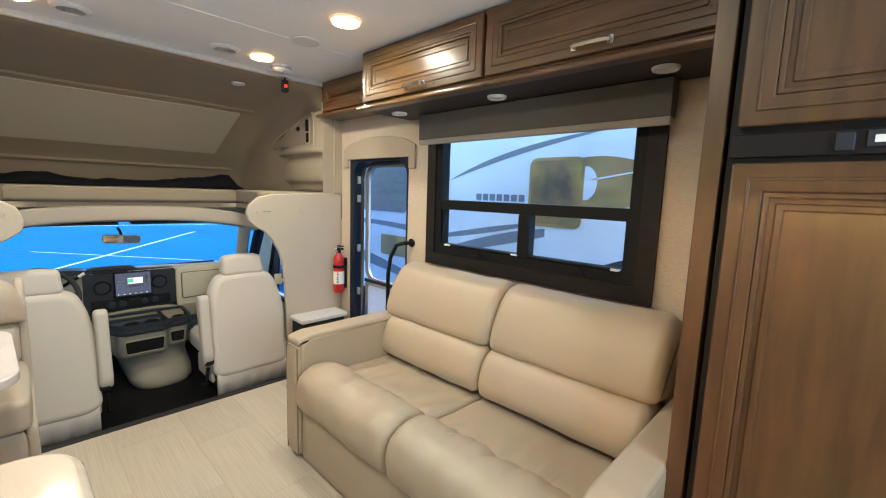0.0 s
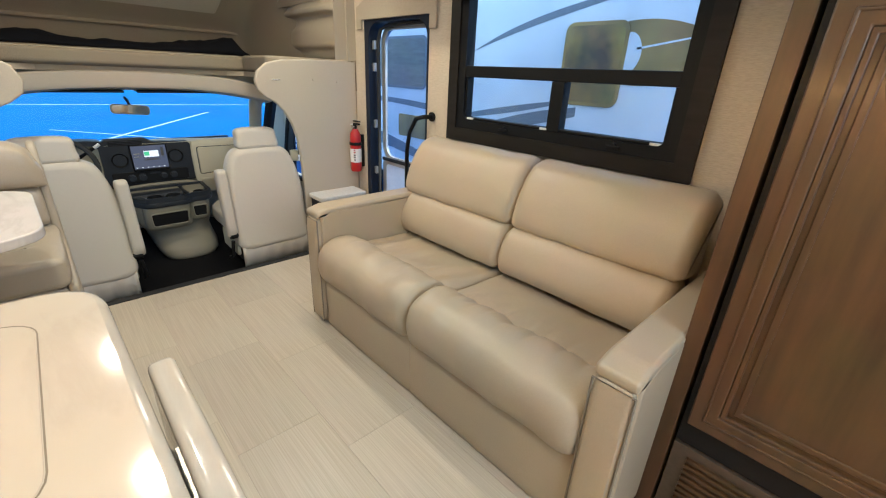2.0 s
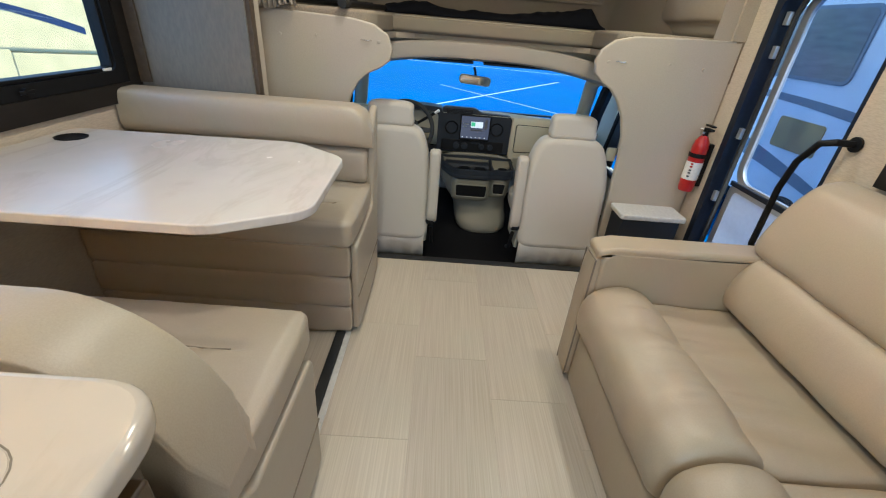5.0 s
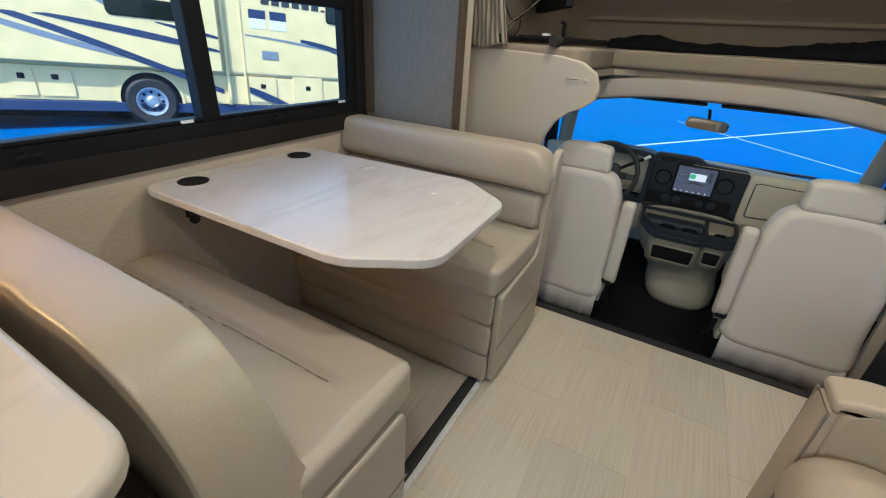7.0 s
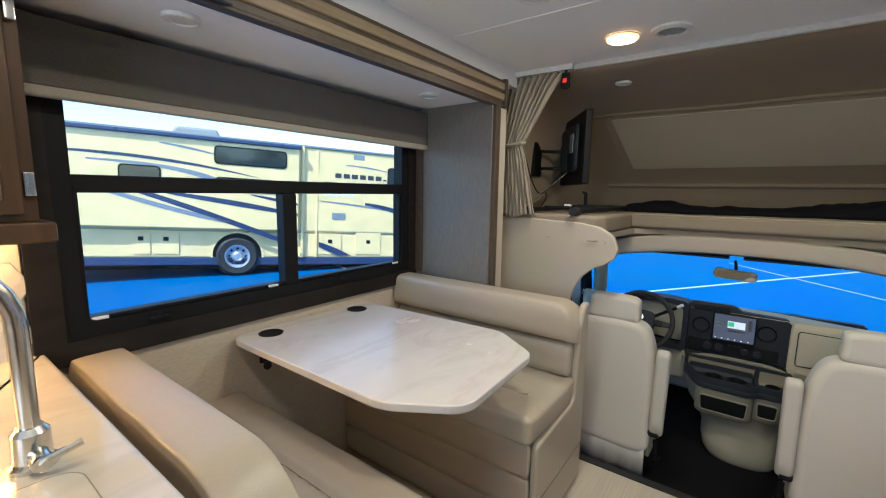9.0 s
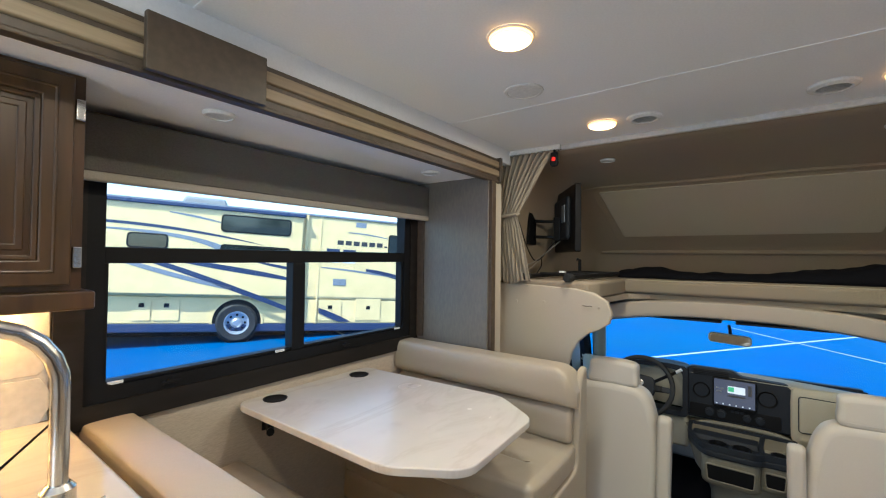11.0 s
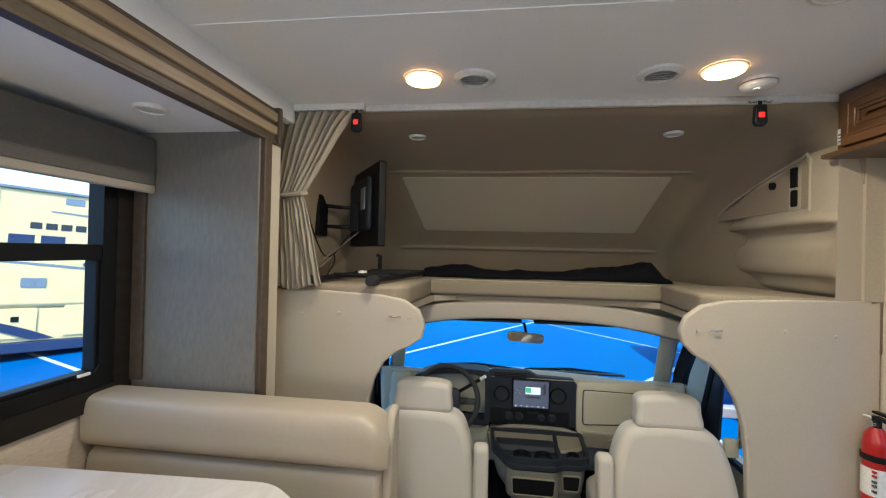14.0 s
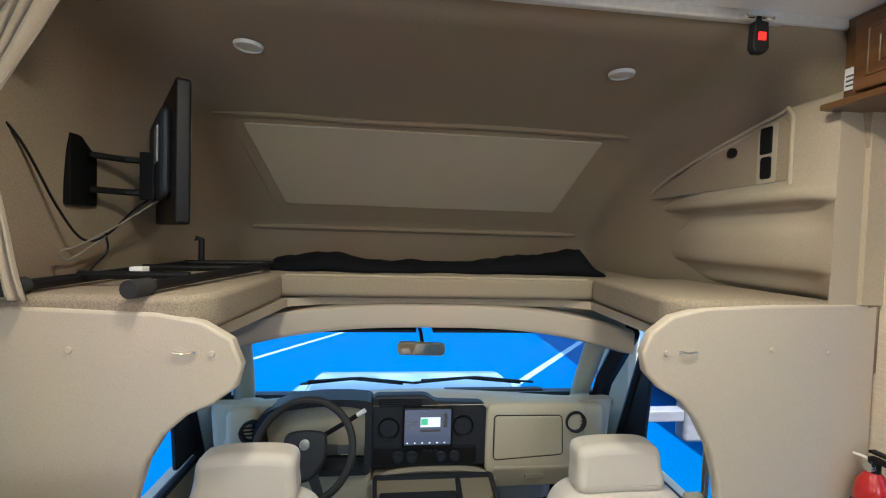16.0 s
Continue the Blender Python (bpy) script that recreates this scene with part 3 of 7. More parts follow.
loft([(-2.67, -0.72), (-2.67, -0.09), (-3.30, -0.02), (-3.36, 0.10), (-3.36, 1.14), (-3.30, 1.24), (-2.67, 1.22), (-2.67, 1.80), (-4.18, 1.62), (-4.18, -0.55)], "z", 1.165, 1.198, bm=deck)
struct("trim_bunk_deck", deck, "cab_panel", "beige bunk deck board", "trim")

# side wings between coach and cab
WINGR = [(1.805, 1.30), (1.46, 1.295), (1.26, 1.285), (1.165, 1.262), (1.105, 1.215), (1.083, 1.16), (1.095, 1.105), (1.14, 1.058), (1.20, 1.025), (1.25, 0.97), (1.295, 0.89), (1.325, 0.79), (1.34, 0.66),
         (1.345, 0.50), (1.345, 0.30), (1.35, -0.06), (1.805, -0.06)]
WINGL = [(-0.715, 1.275), (-0.40, 1.268), (-0.16, 1.258), (-0.06, 1.238), (0.01, 1.195), (0.035, 1.13), (0.022, 1.075), (-0.03, 1.035), (-0.09, 1.008), (-0.145, 0.96), (-0.185, 0.89), (-0.21, 0.80), (-0.225, 0.68),
         (-0.232, 0.50), (-0.235, 0.30), (-0.235, -0.06), (-0.715, -0.06)]


def wing(name, pts, label, ys, s):
    t = thing(name, label, "panel", "cab side panels")
    part("panel", loft(pts, "x", -2.70, -2.665, 0.008, 3), "wing", t)
    lt = bmesh.new()
    yl = ys + s * 0.065
    tube([(-2.664, yl - 0.026, 1.163), (-2.659, yl - 0.022, 1.165), (-2.658, yl, 1.162), (-2.659, yl + 0.022, 1.165), (-2.664, yl + 0.026, 1.163)], 0.0028, 6, bm=lt)
    part("latch", lt, "chrome", t, "small chrome latch")
    for y, z in ((ys, 1.16), (ys + s * 0.32, 1.17), (ys + s * 0.50, 1.16), (ys + s * 0.19, 0.74)):
        part("screw_cover", cyl(0.008, 0.006, (-2.663, y, z), "x", 12, bev=0.002), "wing", t)
    return t


wing("cab_side_panel", WINGR, "ivory moulded panel beside the passenger seat", 1.15, 1)
wing("cab_side_panel", WINGL, "beige moulded panel beside the driver seat", -0.035, -1)

# cab: side walls with door windows, arch, windscreen, dash are below
for nm, y0, y1, lab in (("wall_cab_driver", -0.66, -0.60, "beige driver door with a side window"), ("wall_cab_passenger", 1.72, 1.78, "beige passenger door with a side window")):
    wall_with_holes(nm, "y", y0, y1, -4.15, -2.70, -0.12, 1.2, [(-3.80, -2.76, 0.30, 1.12)], "plastic_tan", lab)
for nm, yy in (("trim_door_frame_driver", -0.592), ("trim_door_frame_passenger", 1.712)):
    b = bmesh.new()
    tube([(-3.84, yy, 0.30), (-3.60, yy, 0.95), (-3.45, yy, 1.09), (-2.78, yy, 1.11)], 0.035, 8, bm=b)
    tube([(-3.80, yy, 0.29), (-2.78, yy, 0.29)], 0.022, 8, bm=b)
    struct(nm, b, "plastic_dark", "black door window frame", "trim", smooth=40)
firewall = bmesh.new()
box(-4.16, -4.10, -0.62, 1.75, -0.12, 0.50, bm=firewall)
struct("wall_firewall", firewall, "plastic_dark", "dark cab firewall", "wall")

# arch strip over the windscreen
b = bmesh.new()
rows = []
for k in range(25):
    y = -0.30 + 1.68 * k / 24 + 0.02
    e = abs(2 * k / 24 - 1)
    drop = 0.085 * e ** 2.6
    xf = -3.34 + 0.10 * e ** 3
    rows.append([b.verts.new((xf + dx, y, z - drop)) for dx, z in ((0.0, 1.175), (0.012, 1.165), (0.012, 1.095), (0.0, 1.075), (-0.10, 1.055), (-0.16, 1.06), (-0.16, 1.175))])
for r0, r1 in zip(rows, rows[1:]):
    for i in range(len(r0)):
        b.faces.new((r0[i], r0[(i + 1) % len(r0)], r1[(i + 1) % len(r0)], r1[i]))
b.faces.new(rows[0])
b.faces.new(rows[-1][::-1])
struct("trim_cab_arch", b, "wing", "beige curved header over the windscreen", "trim", smooth=40)
for y0, y1 in ((-0.14, 0.50), (0.57, 1.22)):
    t = thing("sun_visor", "dark folded sun visor under the cab header", "visor", "sun visors")
    part("flap", loft(round_corners([(-3.40, 1.038), (-3.40, 1.052), (-3.56, 1.062), (-3.56, 1.046)], 0.005), "y", y0, y1, 0.006), "plastic_dark", t)

# windscreen with its pillars
WS = bmesh.new()
n = 14
top = [(-3.50 - 0.10 * (1 - (2 * k / n - 1) ** 2), -0.24 + 1.58 * k / n, 1.07 - 0.10 * abs(2 * k / n - 1) ** 2.5) for k in range(n + 1)]
bot = [(-3.93 - 0.22 * (1 - (2 * k / n - 1) ** 2), -0.34 + 1.77 * k / n, 0.48) for k in range(n + 1)]
tv = [WS.verts.new(p) for p in top]
bv = [WS.verts.new(p) for p in bot]
for k in range(n):
    WS.faces.new((tv[k], tv[k + 1], bv[k + 1], bv[k]))
ws = tagged(link_bm("window_windscreen", WS, "windscreen", True), "clear curved windscreen", "windscreen", kind="structure")
ws.visible_shadow = False
for nm, s in (("trim_pillar_driver", -1), ("trim_pillar_passenger", 1)):
    p0, p1 = (top[0], bot[0]) if s < 0 else (top[-1], bot[-1])
    b = bmesh.new()
    pts = [Vector(p0) + Vector((0.14, s * 0.06, 0.10)), Vector(p0) + Vector((0, s * 0.03, 0)), (Vector(p0) + Vector(p1)) / 2 + Vector((0, s * 0.035, 0)), Vector(p1) + Vector((0, s * 0.05, 0)), Vector(p1) + Vector((-0.04, s * 0.06, -0.15))]
    tube(pts, 0.05, 10, bm=b)
    struct(nm, b, "plastic_tan", "beige windscreen pillar", "trim", smooth=40)
    b = bmesh.new()
    tube([Vector(p0) + Vector((0.12, s * 0.13, 0.08)), (Vector(p0) + Vector(p1)) / 2 + Vector((0.02, s * 0.14, 0)), Vector(p1) + Vector((0.03, s * 0.14, -0.1))], 0.045, 8, bm=b)
    struct(nm + "_outer", b, "plastic_dark", "dark door pillar", "trim", smooth=40)
b = bmesh.new()
box(-3.66, -3.45, -0.60, 1.72, 1.085, 1.17, 0.01, bm=b)
struct("trim_windscreen_header", b, "plastic_tan", "beige windscreen header", "trim", smooth=35)

# ---- windows ----


def rv_window(name, label, x0, x1, z0, z1, y, s, bar, mull, ow=0.07):
    """A coach window: dark wood surround, black frame, one pane above a bar, two below. s: the way into the room."""
    w = thing(name, label, "window")
    w["kind"] = "structure"
    ox0, ox1, oz0, oz1 = x0 - ow, x1 + ow, z0 - ow, z1 + ow
    part("surround", ring_plate(rect(ox0, ox1, oz0, oz1), rect(x0, x1, z0, z1), "y", y, y + s * 0.022), "wood_dark", w, "espresso-stained wood surround")
    def bars(lst, d0, d1, bev=0.004):
        b = bmesh.new()
        for q in lst:
            box(q[0], q[1], min(y + s * d0, y + s * d1), max(y + s * d0, y + s * d1), q[2], q[3], bev, bm=b)
        return b
    f = 0.05
    part("frame", ring_plate(round_rect(x0 - .001, x1 + .001, z0 - .001, z1 + .001, 0.002, 5), round_rect(x0 + f, x1 - f, z0 + f, z1 - f, 0.04, 5), "y", y - s * 0.05, y + s * 0.014), "black", w, "black aluminium frame")
    part("frame_bead", bars([(x0 + f, x1 - f, z0 + f, z0 + f + .014), (x0 + f, x0 + f + .014, z0 + f, bar - .02), (x1 - f - .014, x1 - f, z0 + f, bar - .02)], -0.045, 0.004), "black", w)
    part("crossbar", bars([(x0 + f, x1 - f, bar - 0.028, bar + 0.028)], -0.045, 0.012), "black", w)
    part("mullion", bars([(mull - 0.034, mull + 0.034, z0 + f, bar - 0.028)], -0.045, 0.012), "black", w)
    for nm, q in (("pane_top", (x0 + f, x1 - f, bar + .028, z1 - f)), ("pane_lower", (x0 + f, mull - .034, z0 + f, bar - .028)), ("pane_lower", (mull + .034, x1 - f, z0 + f, bar - .028))):
        p = part("pane", box(q[0], q[1], y - s * 0.024, y - s * 0.02, q[2], q[3]), "glass", w)
        p.visible_shadow = False
    for xa in (x0 + f + 0.03, x1 - f - 0.06, mull + s * 0.07):
        part("latch", box(xa, xa + 0.045, y + s * 0.004, y + s * 0.012, z0 + f + 0.002, z0 + f + 0.013, 0.002), "plastic_white", w, "small white latch")
    for xa in (mull - 0.28, x1 - 0.25):
        c = bmesh.new()
        cyl(0.012, 0.02, (xa, y + s * 0.02, z0 + 0.028), "y", 12, bm=c)
        box(xa - 0.03, xa + 0.03, y + s * 0.028 - 0.004, y + s * 0.028 + 0.004, z0 + 0.02, z0 + 0.032, 0.003, bm=c)
        part("crank", c, "black", w)
    return w


rv_window("window_1", "black framed coach window over the sofa", SWIN[0], SWIN[1], SWIN[2], SWIN[3], WR, -1, 1.262, -0.965)
rv_window("window_2", "wide black framed coach window at the dinette", DWIN[0], DWIN[1], DWIN[2], DWIN[3], SY, 1, 1.425, -1.47, ow=0.075)


def blind(name, label, x0, x1, y, s, z0, z1):
    t = thing(name, label, "blind", "roller blinds")
    part("valance", loft(round_corners([(y, z0 + 0.03), (y, z1), (y - s * 0.075, z1), (y - s * 0.075, z0 + 0.10), (y - s * 0.06, z0 + 0.03)], 0.006), "x", x0, x1, 0.004), "blind", t)
    part("shade", box(x0 + 0.01, x1 - 0.01, y - s * 0.05, y - s * 0.045, z0 + 0.012, z0 + 0.09), "blind", t)
    part("hem", loft(round_rect(min(y, y - s * 0.03), max(y, y - s * 0.03), z0, z0 + 0.032, 0.01), "x", x0, x1, 0.003), "shade_hem", t, "pale hem bar")
    return t


blind("roller_blind", "grey woven roller blind above the sofa window", -1.66, -0.30, 1.70, -1, 1.605, 1.775)
blind("roller_blind", "grey woven roller blind above the dinette window", -2.335, -0.62, -0.985, 1, 1.655, 1.865)

# ---- entry door ----
d = thing("door_1", "open entry doorway with a closed aluminium screen door", "door")
d["kind"] = "structure"
dx0, dx1, dz0, dz1 = DOOR
inner = round_rect(dx0 + 0.045, dx1 - 0.02, dz0 + 0.03, dz1 - 0.02, 0.11, 8)


outer = round_rect(dx0, dx1, dz0, dz1, 0.002, 8)
part("door_frame", ring_plate(outer, inner, "y", WR + 0.002, WR + 0.10), "door_blue", d, "dark blue metal door frame")
so = round_rect(dx0 + 0.085, dx1 - 0.024, dz0 + 0.035, dz1 - 0.025, 0.11, 8)
si = round_rect(dx0 + 0.125, dx1 - 0.055, 0.66, dz1 - 0.06, 0.085, 8)
so_up = round_rect(dx0 + 0.085, dx1 - 0.024, 0.628, dz1 - 0.025, 0.11, 8)
so_dn = round_rect(dx0 + 0.085, dx1 - 0.024, dz0 + 0.035, 0.626, 0.03, 8)
leaf = part("screen_door", ring_plate(so_up, si, "y", WR + 0.085, WR + 0.105), "alu", d, "grey aluminium screen door")
part("lower_frame", ring_plate(so_dn, round_rect(dx0 + 0.125, dx1 - 0.055, 0.02, 0.60, 0.03, 8), "y", WR + 0.085, WR + 0.105), "alu", leaf)
ob = part("mesh_panel", box(dx0 + 0.12, dx1 - 0.05, WR + 0.094, WR + 0.096, 0.65, dz1 - 0.055), "screen_mesh", leaf, "grey insect mesh")
ob.visible_shadow = False
so2 = round_rect(dx0 + 0.125, dx1 - 0.055, 0.02, 0.60, 0.03, 8)
ob = part("lower_pane", loft(so2, "y", WR + 0.086, WR + 0.089), "frosted", leaf, "frosted white lower door pane")
part("midrail", box(dx0 + 0.09, dx1 - 0.03, WR + 0.074, WR + 0.09, 0.625, 0.65, 0.003), "door_blue", leaf)
for z in (1.38, 1.24, 0.86, 0.52, 0.20):
    part("hinge", box(dx0 + 0.05, dx0 + 0.075, WR + 0.03, WR + 0.05, z, z + 0.055, 0.003), "alu", d)
part("seal", tube([(dx0 + 0.078, WR + 0.06, 0.0), (dx0 + 0.078, WR + 0.06, 1.42), (dx0 + 0.11, WR + 0.06, 1.50), (dx0 + 0.19, WR + 0.06, 1.525), (dx1 - 0.06, WR + 0.06, 1.53)], 0.012, 6), "rubber", d)
valo = [(-2.62, 1.50), (-2.62, 1.60)] + [(-2.62 + 0.82 * k / 10, 1.63 + 0.075 * math.sin(math.pi * k / 10) ** 0.6) for k in range(11)] + [(-1.80, 1.60), (-1.80, 1.48), (-1.86, 1.48), (-1.86, 1.555), (-2.56, 1.555), (-2.56, 1.50)]
vt = thing("door_valance", "beige padded arch above the entry door", "trim")
part("pad", loft(valo, "y", WR - 0.016, WR - 0.001, 0.004, 2), "cab_panel", vt)
gh = thing("grab_handle", "black curved grab handle beside the entry door", "handle")
hp = [(-1.82, WR - 0.005, 1.0), (-1.83, WR - 0.07, 1.0), (-1.87, WR - 0.09, 0.985), (-1.93, WR - 0.09, 0.90), (-1.955, WR - 0.09, 0.78), (-1.955, WR - 0.09, 0.52), (-1.93, WR - 0.08, 0.42), (-1.85, WR - 0.005, 0.40)]
part("bar", tube(hp, 0.013, 10), "black", gh)
for z in (1.0, 0.40):
    part("flange", cyl(0.028, 0.012, (-1.82 if z > 0.9 else -1.85, WR - 0.007, z), "y", 16, bev=0.003), "black", gh)
# step well box beside the door
sb = thing("entry_box", "low cabinet box with a white lid beside the entry", "cabinet")
part("body", box(-2.66, -2.49, 1.385, 1.72, -0.06, 0.365, 0.004), "plastic_dark", sb)
part("lid", loft(round_rect(-2.662, -2.47, 1.365, 1.745, 0.02), "z", 0.37, 0.400, 0.008), "trim_white", sb, "white lid")

# ---- fire extinguisher ----
fe = thing("fire_extinguisher", "red fire extinguisher on the wall bracket by the door", "extinguisher")
FX, FY = -2.605, 1.745
prof = [(0.0, 0.53), (0.036, 0.53), (0.041, 0.545), (0.041, 0.78), (0.036, 0.81), (0.022, 0.835), (0.016, 0.842), (0.0, 0.842)]


def lathe(prof, at, n=24, bm=None):
    b = bm or bmesh.new()
    rings = [[b.verts.new((at[0] + r * math.cos(2 * math.pi * k / n), at[1] + r * math.sin(2 * math.pi * k / n), at[2] + z)) for k in range(n)] if r > 1e-6 else [b.verts.new((at[0], at[1], at[2] + z))] for r, z in prof]
    for r0, r1 in zip(rings, rings[1:]):
        for k in range(n):
            q = [r0[k % len(r0)], r0[(k + 1) % len(r0)], r1[(k + 1) % len(r1)], r1[k % len(r1)]]
            q = list(dict.fromkeys(q))
            if len(q) > 2:
                b.faces.new(q)
    return b


part("tank", lathe(prof, (FX, FY, 0)), "red", fe)
part("label_sleeve", lathe([(0.0425, 0.60), (0.0425, 0.70)], (FX, FY, 0)), "label", fe, "white instruction label")
for k, (z, m2) in enumerate(((0.69, "ink_red"), (0.675, "ink_red"), (0.655, "ink"), (0.64, "ink"), (0.62, "ink"))):
    part("print_bar", box(FX + 0.015, FX + 0.037, FY - 0.0445 + 0.010, FY - 0.034 + 0.008, z - 0.004, z + 0.004), m2, fe)
part("strap", lathe([(0.044, 0.725), (0.045, 0.728), (0.045, 0.745), (0.044, 0.748)], (FX, FY, 0)), "black", fe, "black retaining strap")
part("bracket", box(FX - 0.02, FX + 0.02, FY + 0.04, WR - 0.001, 0.56, 0.80, 0.003), "black", fe)
vb = cyl(0.014, 0.04, (FX, FY, 0.86), "z", 16)
box(FX - 0.01, FX + 0.055, FY - 0.012, FY + 0.012, 0.872, 0.884, 0.003, bm=vb)
box(FX - 0.01, FX + 0.06, FY - 0.011, FY + 0.011, 0.893, 0.902, 0.003, bm=vb)
part("valve", vb, "black", fe)
part("gauge", cyl(0.014, 0.012, (FX + 0.0, FY - 0.018, 0.858), "y", 16, bev=0.002), "chrome", fe)
part("pin", tube([(FX - 0.055, FY, 0.868), (FX - 0.03, FY, 0.872), (FX, FY, 0.87)], 0.004, 6), "plastic_white", fe)

# ---- sofa ----
sofa = thing("sofa", "cream vinyl two-seat jackknife sofa under the coach window", "sofa")
SX0, SX1, SYF, SYB = -1.70, -0.06, 0.90, 1.78


def wob(amp, f=9.0, seed=0.0):
    def w(co):
        v = Vector((co.x * f + seed, co.y * f * 0.5, co.z * f * 0.5))
        return Vector((0, noise.noise(v) * amp * 0.6, noise.noise(v + Vector((7, 3, 1))) * amp))
    return w


def creased(amp, f, seed, yc, depth=0.016):
    """Puckered vinyl: soft waves, with short creases running away from the seam at y = yc."""
    base = wob(amp, f, seed)

    def w(co):
        n = noise.noise(Vector((co.x * 17 + seed, co.y * 3.0, seed))) + 0.5 * noise.noise(Vector((co.x * 34 + seed, co.y * 4.0, 2.0)))
        return base(co) + Vector((0, 0, -depth * max(0.0, n) * math.exp(-((co.y - yc) / 0.075) ** 2)))
    return w


for x0, x1, nm in ((SX0, SX0 + 0.115, "arm"), (SX1 - 0.115, SX1, "arm")):
    arm = part(nm, loft(round_corners([(SYF + 0.012, 0.02), (SYF + 0.012, 0.585), (SYF + 0.05, 0.615), (1.72, 0.615), (1.72, 0.02)], [0.004, 0.02, 0.03, 0.03, 0.004], 5), "x", x0, x1, 0.014, 3, wobble=wob(0.003), mids=2), "vinyl", sofa)
    part("front_panel", cushion(x0 + 0.006, x1 - 0.006, SYF - 0.012, SYF + 0.02, 0.03, 0.575, 0.012, 0.006, cuts=10), "vinyl", arm)
    part("arm_pad", loft(round_corners([(SYF - 0.005, 0.578), (SYF - 0.008, 0.615), (SYF + 0.06, 0.632), (1.70, 0.632), (1.70, 0.60), (SYF + 0.03, 0.59)], 0.015, 4), "x", x0 + 0.001, x1 - 0.001, 0.014, 4, wobble=wob(0.003, 12)), "vinyl", arm)
    pp = bmesh.new()
    tube([(x0 + 0.004, SYF - 0.008, 0.03), (x0 + 0.004, SYF - 0.008, 0.575), (x1 - 0.004, SYF - 0.008, 0.575), (x1 - 0.004, SYF - 0.008, 0.03)], 0.0035, 5, bm=pp)
    part("piping", pp, "piping", arm)
mid = -0.905
for x0, x1 in ((SX0 + 0.118, mid - 0.002), (mid + 0.002, SX1 - 0.118)):
    part("base_panel", cushion(x0, x1, SYF + 0.008, SYF + 0.05, 0.012, 0.285, 0.01, 0.008, cuts=10), "vinyl", sofa)
part("base", box(SX0 + 0.12, SX1 - 0.12, SYF + 0.05, 1.70, 0.012, 0.28), "vinyl", sofa)
for k, (x0, x1) in enumerate(((SX0 + 0.112, mid - 0.001), (mid + 0.001, SX1 - 0.112))):
    roll = smooth_poly([(0.865, 0.36), (0.90, 0.275), (1.02, 0.265), (1.12, 0.30), (1.135, 0.40), (1.10, 0.455), (1.03, 0.487), (0.95, 0.480), (0.885, 0.440)], 5)
    part("seat_roll", loft(roll, "x", x0, x1, 0.045, 5, wobble=creased(0.009, 11, 5.0 * k, 1.07), mids=80), "vinyl", sofa)
    flat = smooth_poly([(1.085, 0.30), (1.25, 0.285), (1.56, 0.275), (1.60, 0.33), (1.56, 0.395), (1.30, 0.412), (1.14, 0.430), (1.085, 0.41)], 5)
    part("seat_pad", loft(flat, "x", x0, x1, 0.03, 4, wobble=creased(0.009, 13, 9.0 + 5 * k, 1.15), mids=80), "vinyl", sofa)
    low = smooth_poly([(1.390, 0.468), (1.423, 0.427), (1.56, 0.43), (1.61, 0.56), (1.58, 0.628), (1.50, 0.640), (1.435, 0.610), (1.397, 0.54)], 5)
    part("back_roll", loft(low, "x", x0 - 0.02 * (k == 0), x1 - 0.02 * (k == 1), 0.04, 5, wobble=wob(0.005, 9, 3.0 + k), mids=16), "vinyl", sofa)
    up = smooth_poly([(1.455, 0.655), (1.51, 0.622), (1.62, 0.63), (1.715, 0.86), (1.69, 0.905), (1.635, 0.916), (1.56, 0.885), (1.49, 0.78)], 5)
    part("headrest_roll", loft(up, "x", x0 - 0.07 * (k == 0), x1 - 0.005 * (k == 1), 0.045, 5, wobble=wob(0.005, 9, 13.0 + k), mids=16), "vinyl", sofa)
part("back_frame", box(SX0 + 0.05, SX1 - 0.14, 1.66, 1.76, 0.05, 0.80, 0.02), "vinyl", sofa)

# ---- overhead cabinets, fridge ----


def cab_door(parent, x0, x1, z0, z1, y, s, mat, name="cabinet_door", axis="y"):
    """A raised-panel door in a plane across y; s: the way it faces."""
    def P(u0, u1, v0, v1, d0, d1, bev, b):
        lo, hi = sorted((y + s * d0, y + s * d1))
        box(u0, u1, lo, hi, v0, v1, bev, bm=b)
    w = 0.062
    R = lambda g: rect(x0 + g, x1 - g, z0 + g, z1 - g)
    dr = part(name, ring_plate(R(0.0), R(w), "y", y, y + s * 0.020), mat, parent)
    bev = dr.modifiers.new("soft", "BEVEL")
    bev.width, bev.segments = 0.004, 2
    for g, hgt, wd in ((w * 0.5, 0.0235, 0.007), (w + 0.0005, 0.0175, 0.012), (w + 0.024, 0.0105, 0.016)):
        mo = part("moulding", ring_plate(R(g), R(g + wd), "y", y, y + s * hgt), mat, dr)
        bev = mo.modifiers.new("soft", "BEVEL")
        bev.width, bev.segments = 0.003, 2
    b = bmesh.new()
    P(x0 + w, x1 - w, z0 + w, z1 - w, 0.0, 0.006, 0.0, b)
    part("field", b, mat, dr)
    return dr


